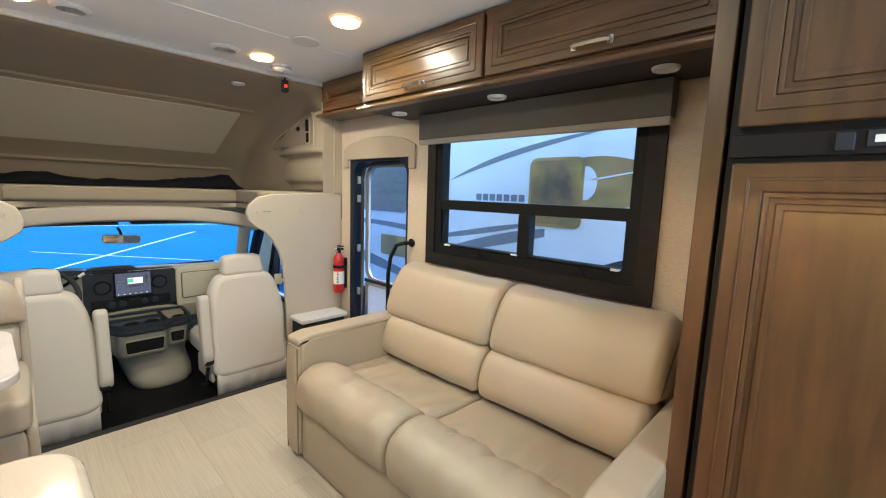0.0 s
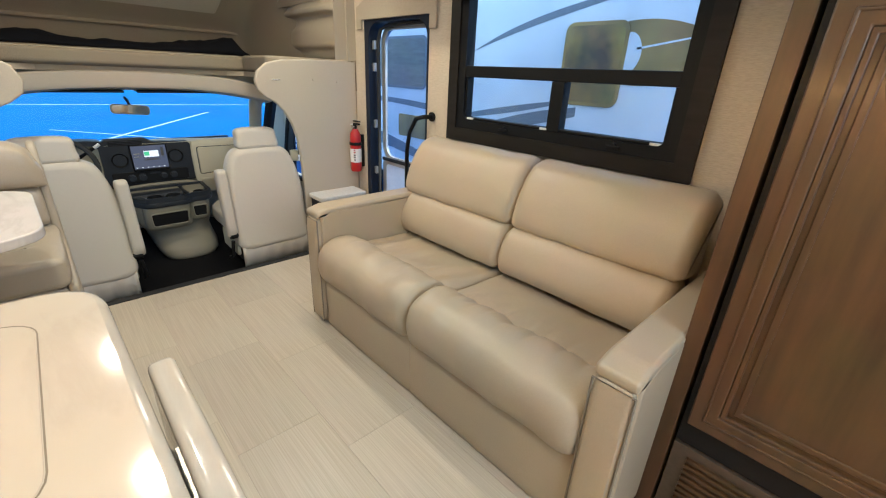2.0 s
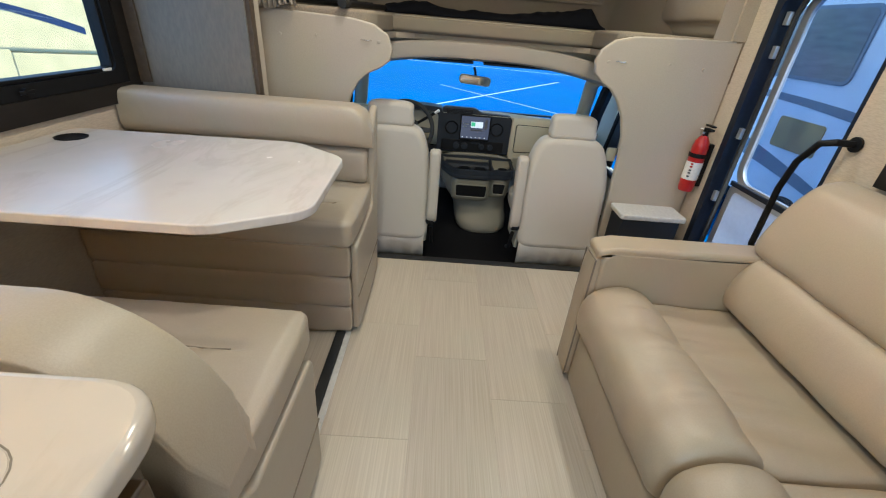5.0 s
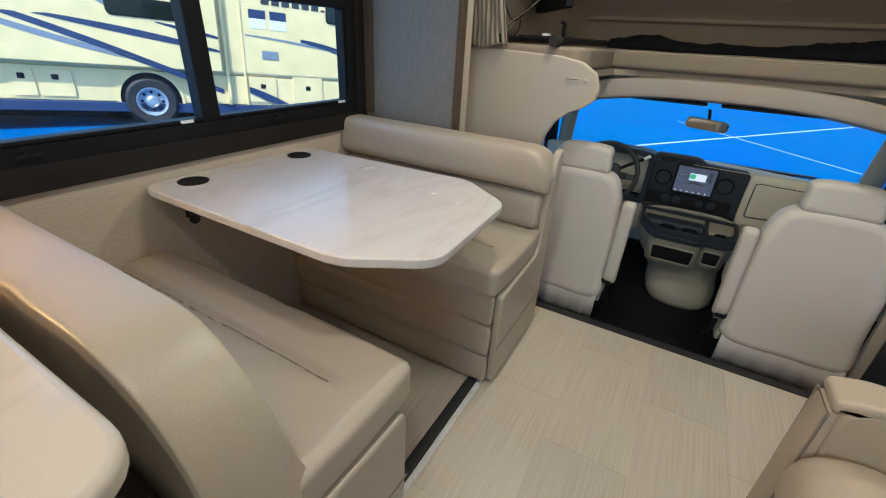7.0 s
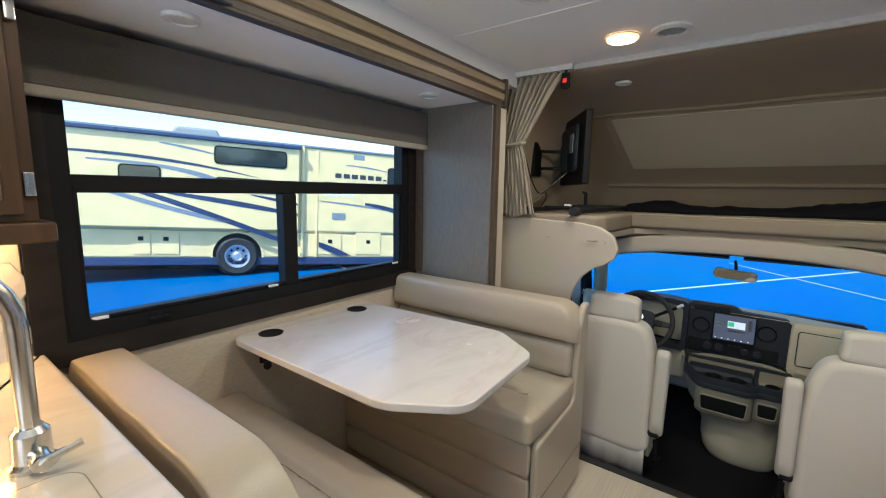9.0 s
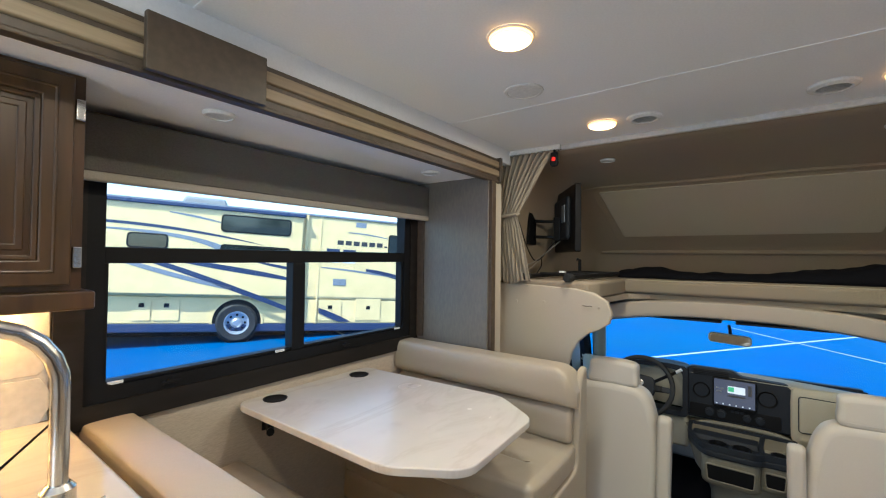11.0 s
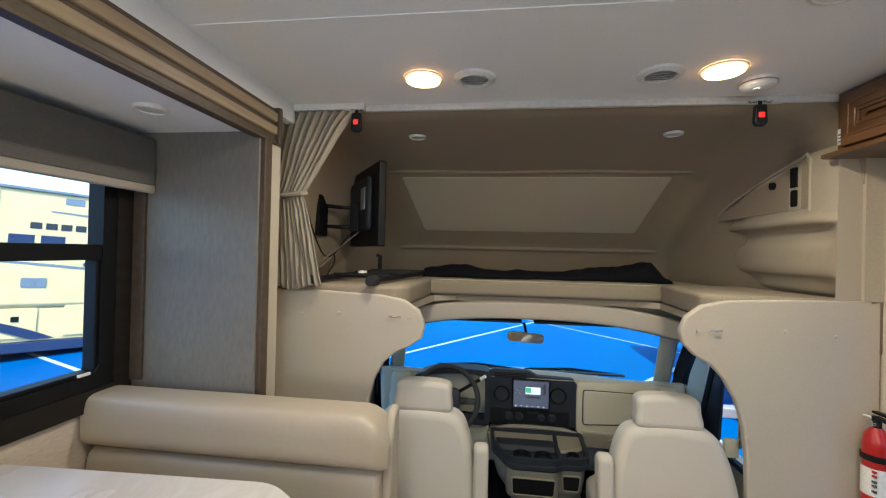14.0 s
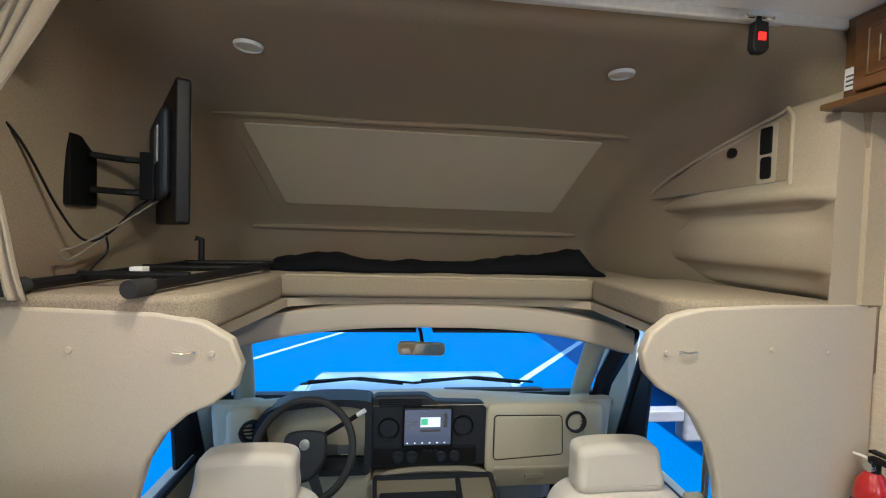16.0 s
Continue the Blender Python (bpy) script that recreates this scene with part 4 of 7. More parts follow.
def bar_pull(parent, p0, p1, out):
    p0, p1, out = Vector(p0), Vector(p1), Vector(out)
    t = (p1 - p0).normalized()
    b = bmesh.new()
    tube([p0, p0 + out * 0.75, p0 + out + t * 0.010, (p0 + p1) / 2 + out * 1.1, p1 + out - t * 0.010, p1 + out * 0.75, p1], 0.0085, 4, bm=b)
    h = part("handle", b, "chrome", parent, "brushed nickel bar handle")
    for p in (p0, p1):
        c = p + out * 0.12
        part("foot", box(c.x - 0.011, c.x + 0.011, c.y - 0.003, c.y + 0.003, c.z - 0.014, c.z + 0.014, 0.002), "chrome", h)
    return h


oc = thing("overhead_cabinet", "dark stained maple overhead cabinet above the sofa", "cabinet", "overhead cabinets")
CYF, CZ0 = 1.45, 1.785
part("body", box(-1.865, -0.066, CYF + 0.02, WR - 0.001, CZ0 + 0.012, CZ - 0.002), "wood_h_lit", oc)
fb = bmesh.new()
box(-1.872, -0.066, CYF, CYF + 0.02, CZ0 + 0.02, 1.835, 0.003, bm=fb)
box(-1.872, -0.066, CYF, CYF + 0.02, 2.07, CZ - 0.002, 0.003, bm=fb)
for x0, x1 in ((-1.872, -1.83), (-0.985, -0.955), (-0.10, -0.066)):
    box(x0, x1, CYF + 0.0005, CYF + 0.02, 1.835, 2.07, 0.002, bm=fb)
part("face_frame", fb, "wood_h_lit", oc)
part("light_rail", loft(round_corners([(CYF - 0.035, CZ0 - 0.006), (CYF - 0.035, CZ0 + 0.014), (CYF - 0.005, CZ0 + 0.03), (CYF + 0.03, CZ0 + 0.02), (CYF + 0.03, CZ0 - 0.006)], 0.008, 4), "x", -1.885, -0.067, 0.003), "wood_h_lit", oc)
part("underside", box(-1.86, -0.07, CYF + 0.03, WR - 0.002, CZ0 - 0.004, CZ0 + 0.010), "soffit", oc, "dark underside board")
for x0, x1, h in ((-1.845, -0.980, -1.40), (-0.958, -0.085, -0.49)):
    dr = cab_door(oc, x0, x1, 1.822, 2.082, CYF - 0.0015, -1, "wood_h_lit")
    bar_pull(dr, (h - 0.065, CYF - 0.0215, 1.852), (h + 0.065, CYF - 0.0215, 1.852), (0, -0.026, 0))
sc = thing("overhead_cabinet", "small dark maple cabinet over the entry door", "cabinet", "overhead cabinets")
part("body", box(-2.66, -1.888, 1.64, WR - 0.001, 1.872, CZ - 0.002, 0.002), "wood_h_lit", sc)
part("light_rail", box(-2.69, -1.888, 1.60, WR - 0.001, 1.852, 1.871, 0.005), "wood_h_lit", sc)
dr = cab_door(sc, -2.62, -1.90, 1.885, 2.075, 1.6385, -1, "wood_h_lit")
bar_pull(dr, (-2.15, 1.6185, 1.915), (-2.03, 1.6185, 1.915), (0, -0.026, 0))
lb = part("sticker", box(-2.6635, -2.6605, 1.66, 1.76, 1.93, 2.01), "label", sc, "white warning sticker with red bars")
for z in (1.955, 1.985):
    part("print_bar", box(-2.6655, -2.6637, 1.665, 1.755, z - 0.006, z + 0.004), "ink_red", lb)
lb = part("sticker", box(-2.655, -2.60, 1.6355, 1.6395, 1.90, 1.96), "label", sc, "white paper sticker")
for z in (1.912, 1.925, 1.938):
    part("print_bar", box(-2.65, -2.605, 1.6338, 1.6353, z - 0.003, z + 0.002), "ink", lb)


def puck(x, y, z, r, label, mat, grp, down=0.012):
    t = thing("downlight", label, "lamp", grp, (x, y, z))
    if mat == "lamp":
        part("trim_ring", lathe([(r * 1.10, -0.001), (r * 1.08, -0.005), (r * 1.0, -0.006), (r * 0.98, -0.002)], (0, 0, 0), 32), "plastic_white", t)
        part("diffuser_edge", lathe([(r * 1.0, -0.003), (r * 0.97, -down), (r * 0.90, -down * 1.25)], (0, 0, 0), 32), "lamp_edge", t, "amber glowing diffuser edge")
        part("lens", lathe([(r * 0.90, -down * 1.25), (r * 0.5, -down * 1.45), (0.0, -down * 1.5)], (0, 0, 0), 32), mat, t)
        return t
    part("trim_ring", lathe([(r, -0.001), (r, -0.004), (r * 0.93, -down), (r * 0.80, -down - 0.001), (r * 0.78, -0.003)], (0, 0, 0), 28), "plastic_white", t)
    part("lens", lathe([(r * 0.785, -down * 0.7), (r * 0.5, -down * 0.85), (0.0, -down * 0.9)], (0, 0, 0), 28), mat, t)
    return t


for x in (-1.72, -1.02, -0.30):
    puck(x, 1.60, CZ0 - 0.004, 0.045, "unlit white puck light under the overhead cabinet", "lens_off", "puck lights")
for x, y in ((-2.39, 0.055), (-2.395, 1.095), (-1.405, 0.06), (-1.55, 1.13), (-0.42, 0.06)):
    puck(x, y, CZ, 0.066, "lit warm round ceiling downlight", "lamp", "ceiling downlights")
    lp = new("downlight_glow", bpy.data.lights.new("downlight_glow", "AREA"))
    lp.data.shape, lp.data.size = "DISK", 0.09
    lp.data.energy, lp.data.color = 2.3, (1.0, 0.83, 0.62)
    lp.matrix_world = look((x, y, CZ - 0.022), (x, y, 0))
for x, y in ((-3.04, -0.09), (-3.04, 1.19)):
    puck(x, y, 2.066, 0.046, "unlit white round bunk light", "lens_off", "bunk lights")
for x in (-0.94, -2.065):
    puck(x, -0.765, SZ, 0.05, "unlit white puck light in the slide-out ceiling", "lens_off", "puck lights")
for x, y in ((-1.80, -0.085), (-1.95, 1.14)):
    t = thing("ceiling_speaker", "round white flush ceiling speaker", "speaker", "ceiling speakers", (x, y, CZ))
    part("grille", lathe([(0.078, -0.001), (0.076, -0.006), (0.066, -0.008), (0.064, -0.006), (0.0, -0.008)], (0, 0, 0), 32), "plastic_white", t)
for x, y in ((-2.40, 0.245), (-2.41, 0.895)):
    t = thing("ceiling_vent", "round white ceiling air vent with slats", "vent", "ceiling vents", (x, y, CZ))
    part("rim", lathe([(0.078, -0.001), (0.076, -0.010), (0.060, -0.018), (0.052, -0.016), (0.050, -0.004)], (0, 0, 0), 32), "plastic_white", t)
    part("backing", cyl(0.050, 0.002, (0, 0, -0.003)), "decal_grey", t)
    for k in range(-2, 3):
        w = math.sqrt(0.050 ** 2 - (k * 0.018) ** 2)
        part("slat", loft([(k * 0.018 - 0.007, -0.006), (k * 0.018 - 0.004, -0.006), (k * 0.018 + 0.008, -0.016), (k * 0.018 + 0.005, -0.016)], "y", -w, w), "plastic_white", t)
t = thing("smoke_detector", "white round smoke detector at the ceiling front", "detector", "", (-2.50, 1.262, CZ))
part("body", lathe([(0.058, 0.0), (0.060, -0.012), (0.056, -0.026), (0.040, -0.034), (0.0, -0.036)], (0, 0, 0), 32), "plastic_white", t)
part("vent_ring", lathe([(0.0605, -0.013), (0.0605, -0.018)], (0, 0, 0), 32), "decal_grey", t)
part("button", cyl(0.012, 0.004, (0.01, -0.01, -0.037), n=16), "plastic_white", t)

fr = thing("refrigerator", "two-door fridge with dark maple door panels", "refrigerator")
FYF = 1.17
part("carcass", box(-0.012, 0.66, FYF + 0.012, WR - 0.001, 0.30, CZ - 0.002), "black", fr)
for z0, z1 in ((0.385, 1.415), (1.495, 2.06)):
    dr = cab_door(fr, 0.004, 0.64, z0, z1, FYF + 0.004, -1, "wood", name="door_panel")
ctl = part("control_strip", box(-0.008, 0.65, FYF - 0.006, FYF + 0.012, 1.428, 1.478, 0.004), "black", fr, "black control strip")
part("latch", box(0.17, 0.20, FYF - 0.018, FYF - 0.006, 1.435, 1.472, 0.004), "plastic_dark", ctl)
part("display", box(0.215, 0.36, FYF - 0.012, FYF - 0.006, 1.442, 1.474, 0.002), "plastic_dark", ctl)
part("glass_inset", box(0.258, 0.345, FYF - 0.0135, FYF - 0.0121, 1.449, 1.468), "decal_grey", ctl)
part("badge", box(0.226, 0.248, FYF - 0.0135, FYF - 0.0121, 1.450, 1.464, 0.0), "label", ctl, "pale printed mark")
part("indicator", box(0.268, 0.274, FYF - 0.0145, FYF - 0.0122, 1.455, 1.462), "red_glow", ctl, "red power light")
wp = thing("wood_post", "dark maple end panel beside the fridge", "panel")
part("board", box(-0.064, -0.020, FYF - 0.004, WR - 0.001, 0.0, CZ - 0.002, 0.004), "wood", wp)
gr = thing("floor_grille", "brown louvred grille below the fridge", "vent")
part("frame", box(-0.012, 0.66, FYF + 0.004, FYF + 0.05, 0.0, 0.295, 0.003), "trim_brown", gr)
for k in range(11):
    part("slat", box(0.03, 0.60, FYF - 0.006, FYF + 0.006, 0.035 + 0.022 * k, 0.046 + 0.022 * k, 0.003), "wood", gr)

# ---- slide-out header and trims ----
hd = thing("slide_header", "ribbed brown and oak trim beam over the slide-out", "trim")
HY = -0.575
part("beam", box(-2.44, XR, HY, HY + 0.02, 1.885, 2.014, 0.003), "trim_brown", hd)
for z0, z1 in ((1.905, 1.945), (1.957, 1.998)):
    part("oak_strip", loft(round_corners([(HY + 0.02, z0), (HY + 0.031, z0 + 0.004), (HY + 0.031, z1 - 0.004), (HY + 0.02, z1)], 0.004), "x", -2.438, XR - 0.001), "trim_light", hd)
part("beam_lip", box(-2.445, XR, HY - 0.012, HY + 0.026, 1.872, 1.8845, 0.004), "trim_brown", hd)
part("end_cap", box(-2.466, -2.4405, HY - 0.01, HY + 0.04, 1.872, 2.02, 0.006), "trim_brown", hd)
part("joint_cover", box(-0.965, -0.655, HY + 0.0315, HY + 0.052, 1.878, 2.022, 0.004), "trim_brown", hd, "wide brown joint cover")
ft = thing("slide_flange", "brown and beige vertical trim at the slide-out edge", "trim")
part("post", box(-2.402, -2.352, -0.568, -0.540, 0.0, 1.871, 0.006), "trim_brown", ft)
part("panel", box(-2.50, -2.404, -0.60, -0.560, 0.0, 1.871, 0.004), "wing", ft)
part("bead", box(-2.535, -2.505, -0.64, -0.605, 0.0, 1.87, 0.006), "trim_white", ft)
part("inner_post", box(-2.339, -2.325, -1.088, -1.02, 0.93, 1.66, 0.003), "trim_brown", ft)

# ---- dinette booths ----


def booth(name, label, s, xf, xb, top, rad, single):
    """A bench seat facing along x. xf: front of the seat; xb: its back; s: the way the seat looks along x."""
    t = thing(name, label, "bench", "dinette benches")
    y0, y1 = SY + 0.006, -0.016
    X = lambda a: xf - s * a
    depth = abs(xb - xf)
    lo, hi = sorted((X(0.06), xb))
    part("base", box(lo, hi, y0, y1 - 0.012, 0.018, 0.45, 0.006), "booth", t)
    for k, (z0, z1) in enumerate(((0.02, 0.155), (0.158, 0.305), (0.308, 0.452))):
        a, b2 = sorted((X(0.03), X(0.065)))
        part("front_panel", cushion(a, b2, y0, y1 - 0.01, z0, z1, 0.014, 0.006, cuts=8), "booth", t)
    pt = 0.53 if single else top - 0.01
    side = [(X(0.055), 0.03), (X(0.05), 0.455), (X(depth - 0.13), 0.47), (X(depth - 0.10), max(0.50, pt - 0.09)), (X(depth - 0.06), max(0.52, pt - 0.01)), (X(depth), pt), (X(depth), 0.03)]
    part("end_panel", loft(round_corners(side, [0.01, 0.03, 0.05, 0.06, 0.04, 0.02, 0.01]), "y", y1 - 0.006, y1 + 0.026, 0.011, 3), "booth", t)
    a, b2 = sorted((X(0.045), X(depth)))
    part("end_band", loft(round_rect(a + 0.005, b2 - 0.005, 0.205, 0.212, 0.003), "y", y1 + 0.024, y1 + 0.028), "piping", t)
    a, b2 = sorted((X(0.0), X(depth - 0.10)))
    half = (a + b2) / 2 + s * 0.06
    cb = cushion(a, b2, y0 + 0.004, y1 + 0.008, 0.462, 0.578, 0.024, 0.010, crease=0.004, cuts=64, seed=2.0 + s)
    for v in cb.verts:
        if v.co.z > 0.55:
            d = (v.co.x - half) * -s
            ends = min(1.0, max(0.0, (y1 - 0.07 - v.co.y) / 0.05))
            pk = noise.noise(Vector((v.co.y * 22 + d * 9, 3.0 + s, 0))) + 0.6 * noise.noise(Vector((v.co.y * 47 + d * 15, 1.0, s)))
            v.co.z -= ends * 0.017 * math.exp(-(d / 0.013) ** 2)
            if d > 0:
                v.co.z -= ends * 0.026 * max(0.0, pk - 0.05) * math.exp(-(d / 0.10) ** 2)
    line = sorted((v.co.copy() for v in cb.verts if abs(v.co.x - half) < 0.0045 and v.co.z > 0.55 and v.co.y < y1 - 0.06), key=lambda c: c.y)
    # dark stitch line; its colour also stands in for the groove's shade
    stitch_shade = [sum(line[k:k + 3], Vector()) / len(line[k:k + 3]) + Vector((0, 0, 0.001)) for k in range(0, len(line) - 2, 3)]
    part("seat_cushion", cb, "booth", t, smooth=True)
    if len(stitch_shade) > 3:
        part("seam", tube(stitch_shade, 0.0022, 5), "piping", t)
    bx = X(depth - 0.155)
    bk = [(bx, 0.585), (bx + s * 0.012, 0.66), (bx - s * 0.005, top - 0.20), (bx - s * 0.06, top - 0.19), (bx - s * 0.12, 0.60)]
    if not single:
        part("back_lower", loft(smooth_poly(bk, 4), "y", y0 + 0.004, y1 - 0.002, 0.02, 3, wobble=lambda co: Vector((0.004 * noise.noise(co * 8), 0, 0)), mids=12), "booth", t)
    br = [(bx + s * 0.014, top - 0.165), (bx + s * 0.024, top - 0.09), (bx + s * 0.018, top - 0.03), (bx - s * 0.002, top - 0.005), (bx - s * 0.06, top), (bx - s * 0.118, top - 0.004), (bx - s * 0.136, top - 0.028), (bx - s * 0.142, top - 0.09), (bx - s * 0.135, top - 0.17), (bx - s * 0.06, top - 0.185)]
    low = top - 0.185
    if single:
        low = 0.52
        br = [(bx + s * 0.035, 0.60), (bx + s * 0.030, 0.70), (bx + s * 0.014, top - 0.07), (bx + s * 0.008, top - 0.015), (bx - s * 0.004, top - 0.002), (bx - s * 0.06, top), (bx - s * 0.120, top - 0.002), (bx - s * 0.134, top - 0.014), (bx - s * 0.138, top - 0.06), (bx - s * 0.138, 0.60), (bx - s * 0.05, 0.52)]
    b = bmesh.new()
    pts = smooth_poly(br, 5)
    nst = 44
    rings = []
    cu = sum(p[0] for p in pts) / len(pts)
    for k in range(nst + 1):
        y = y0 + 0.004 + (y1 + 0.018 - y0) * k / nst
        d = 0.0
        e = (y1 + 0.02 - y)
        drop = 0.0
        if e < rad:
            drop = (rad - math.sqrt(max(0.0, rad ** 2 - (rad - e) ** 2))) * (1.2 if single else 1.0)
        f = 1.0 if e > 0.02 else max(0.0, e / 0.02) ** 0.5
        f = max(f, 0.55)
        ring = []
        for uu, vv in pts:
            zz = vv
            cap = top - drop
            base_z = low
            zz = base_z + (vv - base_z) * max(0.15, (cap - base_z) / (top - base_z))
            ring.append(b.verts.new((cu + (uu - cu) * f + 0.003 * noise.noise(Vector((uu * 9, y * 7, vv * 9))), y, zz)))
        rings.append(ring)
    for r0, r1 in zip(rings, rings[1:]):
        for i in range(len(pts)):
            b.faces.new((r0[i], r0[(i + 1) % len(pts)], r1[(i + 1) % len(pts)], r1[i]))
    b.faces.new(rings[0][::-1])
    b.faces.new(rings[-1])
    part("back_roll", b, "booth", t, smooth=60)
    return t


booth("dinette_bench", "taupe vinyl dinette bench backing the cab", 1, -1.735, -2.325, 0.925, 0.11, False)
booth("dinette_bench", "taupe vinyl dinette bench beside the kitchen counter", -1, -1.205, -0.66, 0.885, 0.27, True)

tb = thing("dinette_table", "white marble-look dinette table with clipped corners", "table")
outline = round_corners([(-1.175, -1.082), (-1.175, -0.225), (-1.31, -0.012), (-1.79, -0.032), (-1.945, -0.25), (-1.905, -1.082)], [0.07, 0.05, 0.06, 0.05, 0.05, 0.05], 6)
part("tabletop", loft(outline, "z", 0.788, 0.816, 0.005, 3), "marble", tb)
for x, y in ((-1.305, -0.995), (-1.775, -0.99)):
    part("cup_holder", lathe([(0.048, 0.8155), (0.050, 0.819), (0.043, 0.8195), (0.040, 0.8175), (0.0, 0.8172)], (x, y, 0), 28), "black", tb, "black cup holder insert")
br = bmesh.new()
box(-1.44, -1.30, SY + 0.002, SY + 0.012, 0.66, 0.787, 0.002, bm=br)
tube([(-1.36, SY + 0.01, 0.68), (-1.36, SY + 0.06, 0.70), (-1.36, SY + 0.22, 0.775)], 0.012, 8, bm=br)
tube([(-1.28, SY + 0.06, 0.755), (-1.27, SY + 0.12, 0.70), (-1.24, SY + 0.17, 0.715)], 0.016, 8, bm=br)
box(-1.45, -1.22, SY + 0.01, SY + 0.24, 0.765, 0.7875, 0.004, bm=br)
part("wall_bracket", br, "black", tb, "black folding wall bracket")

# ---- kitchen ----
kc = thing("kitchen_cabinet", "dark maple kitchen base cabinet beside the bench", "cabinet")
part("body", box(-0.585, -0.03, SY + 0.003, 0.015, 0.09, 0.883), "wood", kc)
part("toe_board", box(-0.56, -0.04, SY + 0.003, -0.04, 0.009, 0.089), "trim_brown", kc)
part("end_inset", box(-0.592, -0.586, -0.34, -0.03, 0.42, 0.80, 0.002), "black", kc, "black end inset")
for y, z in ((-0.05, 0.76), (-0.06, 0.72), (-0.05, 0.68), (-0.08, 0.62), (-0.07, 0.57), (-0.09, 0.55)):
    part("screw", cyl(0.006, 0.003, (-0.5935, y, z), "x", 10), "chrome", kc)
for x0, x1 in ((-0.57, -0.305), (-0.295, -0.04)):
    cab_door(kc, x0, x1, 0.12, 0.84, 0.016, 1, "wood")
wt = thing("worktop", "cream solid-surface kitchen worktop with a sink cover", "worktop")
wo = round_corners([(-0.63, SY + 0.002), (-0.02, SY + 0.002), (-0.02, 0.065), (-0.63, 0.053)], [0.005, 0.005, 0.005, 0.085], 8)
part("slab", loft(wo, "z", 0.884, 0.92, 0.012, 4), "counter", wt)
so_ = round_rect(-0.545, -0.195, -0.35, -0.020, 0.045, 6)
part("sink_gap", ring_plate(so_, inset_poly(so_, 0.0016), "z", 0.9195, 0.9203), "piping", wt, "fine dark joint round the sink cover")
part("sink_cover", loft(inset_poly(so_, 0.0024), "z", 0.919, 0.9205, 0.0005, 1), "counter", wt)
ex = thing("worktop_flap", "folded cream worktop extension flap", "worktop")
part("flap", loft(round_corners([(0.068, 0.55), (0.068, 0.908), (0.098, 0.908), (0.098, 0.55)], 0.010, 4), "x", -0.375, -0.02, 0.012, 4), "counter", ex)
part("hinge", box(-0.30, -0.05, 0.016, 0.0675, 0.80, 0.83, 0.002), "chrome", ex)
tp = thing("kitchen_tap", "brushed nickel gooseneck kitchen tap", "tap")
TX, TY = -0.497, -0.415
part("base", lathe([(0.0, 0.92), (0.036, 0.92), (0.036, 0.928), (0.028, 0.934), (0.027, 0.985), (0.019, 0.995), (0.0, 0.995)], (TX, TY, 0), 24), "chrome", tp)
neck = [(TX, TY, 0.975), (TX, TY, 1.17)] + [(TX + 0.11 - 0.11 * math.cos(radians(a)), TY - 0.02 * a / 180, 1.18 + 0.12 * math.sin(radians(a))) for a in range(10, 181, 17)] + [(TX + 0.22, TY - 0.02, 1.12)]
part("spout", tube(neck, 0.0155, 14), "chrome", tp)
hb = cyl(0.017, 0.05, (TX - 0.004, TY + 0.035, 0.945), "y", 16, bev=0.004)
tube([(TX - 0.004, TY + 0.058, 0.945), (TX - 0.01, TY + 0.068, 0.955), (TX - 0.055, TY + 0.075, 0.968)], 0.007, 8, bm=hb)
part("lever", hb, "chrome", tp)
uc = thing("kitchen_wall_cabinet", "dark maple kitchen wall cabinet beside the window", "cabinet")
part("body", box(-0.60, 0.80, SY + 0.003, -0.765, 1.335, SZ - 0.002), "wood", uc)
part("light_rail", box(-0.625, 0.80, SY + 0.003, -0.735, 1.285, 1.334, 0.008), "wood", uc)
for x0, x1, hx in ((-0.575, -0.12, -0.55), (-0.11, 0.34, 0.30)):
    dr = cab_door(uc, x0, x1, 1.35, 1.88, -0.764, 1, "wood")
for z in (1.42, 1.80):
    part("hinge", box(-0.598, -0.578, -0.763, -0.748, z - 0.028, z + 0.028, 0.004), "chrome", uc)
sl = thing("strip_light", "warm lit strip light under the kitchen cabinet", "lamp")
part("tube", box(-0.52, 0.60, SY + 0.05, SY + 0.075, 1.262, 1.2845, 0.004), "strip", sl)
bs = tagged(link_bm("wall_backsplash", box(-0.60, 0.80, SY + 0.0005, SY + 0.008, 0.922, 1.284), "tile_wall"), "white patterned backsplash", "backsplash", kind="structure")
hexr = 0.085
for i in range(9):
    for j in range(3):
        cx, cz = -0.54 + i * hexr * 1.5, 0.985 + j * hexr * 1.732 + (i % 2) * hexr * 0.866
        if cz > 1.20:
            continue
        pts = [(cx + hexr * 0.94 * math.cos(radians(60 * k)), cz + hexr * 0.94 * math.sin(radians(60 * k))) for k in range(6)]
        part("tile", loft(pts, "y", SY + 0.008, SY + 0.0115, 0.0015, 1), "tile_wall", bs)

# ---- bunk curtain, television, clutter on the bunk ----
cu = thing("curtain", "oatmeal curtain tied back beside the bunk", "curtain")
b = bmesh.new()
rows = []
NU, NV = 72, 40
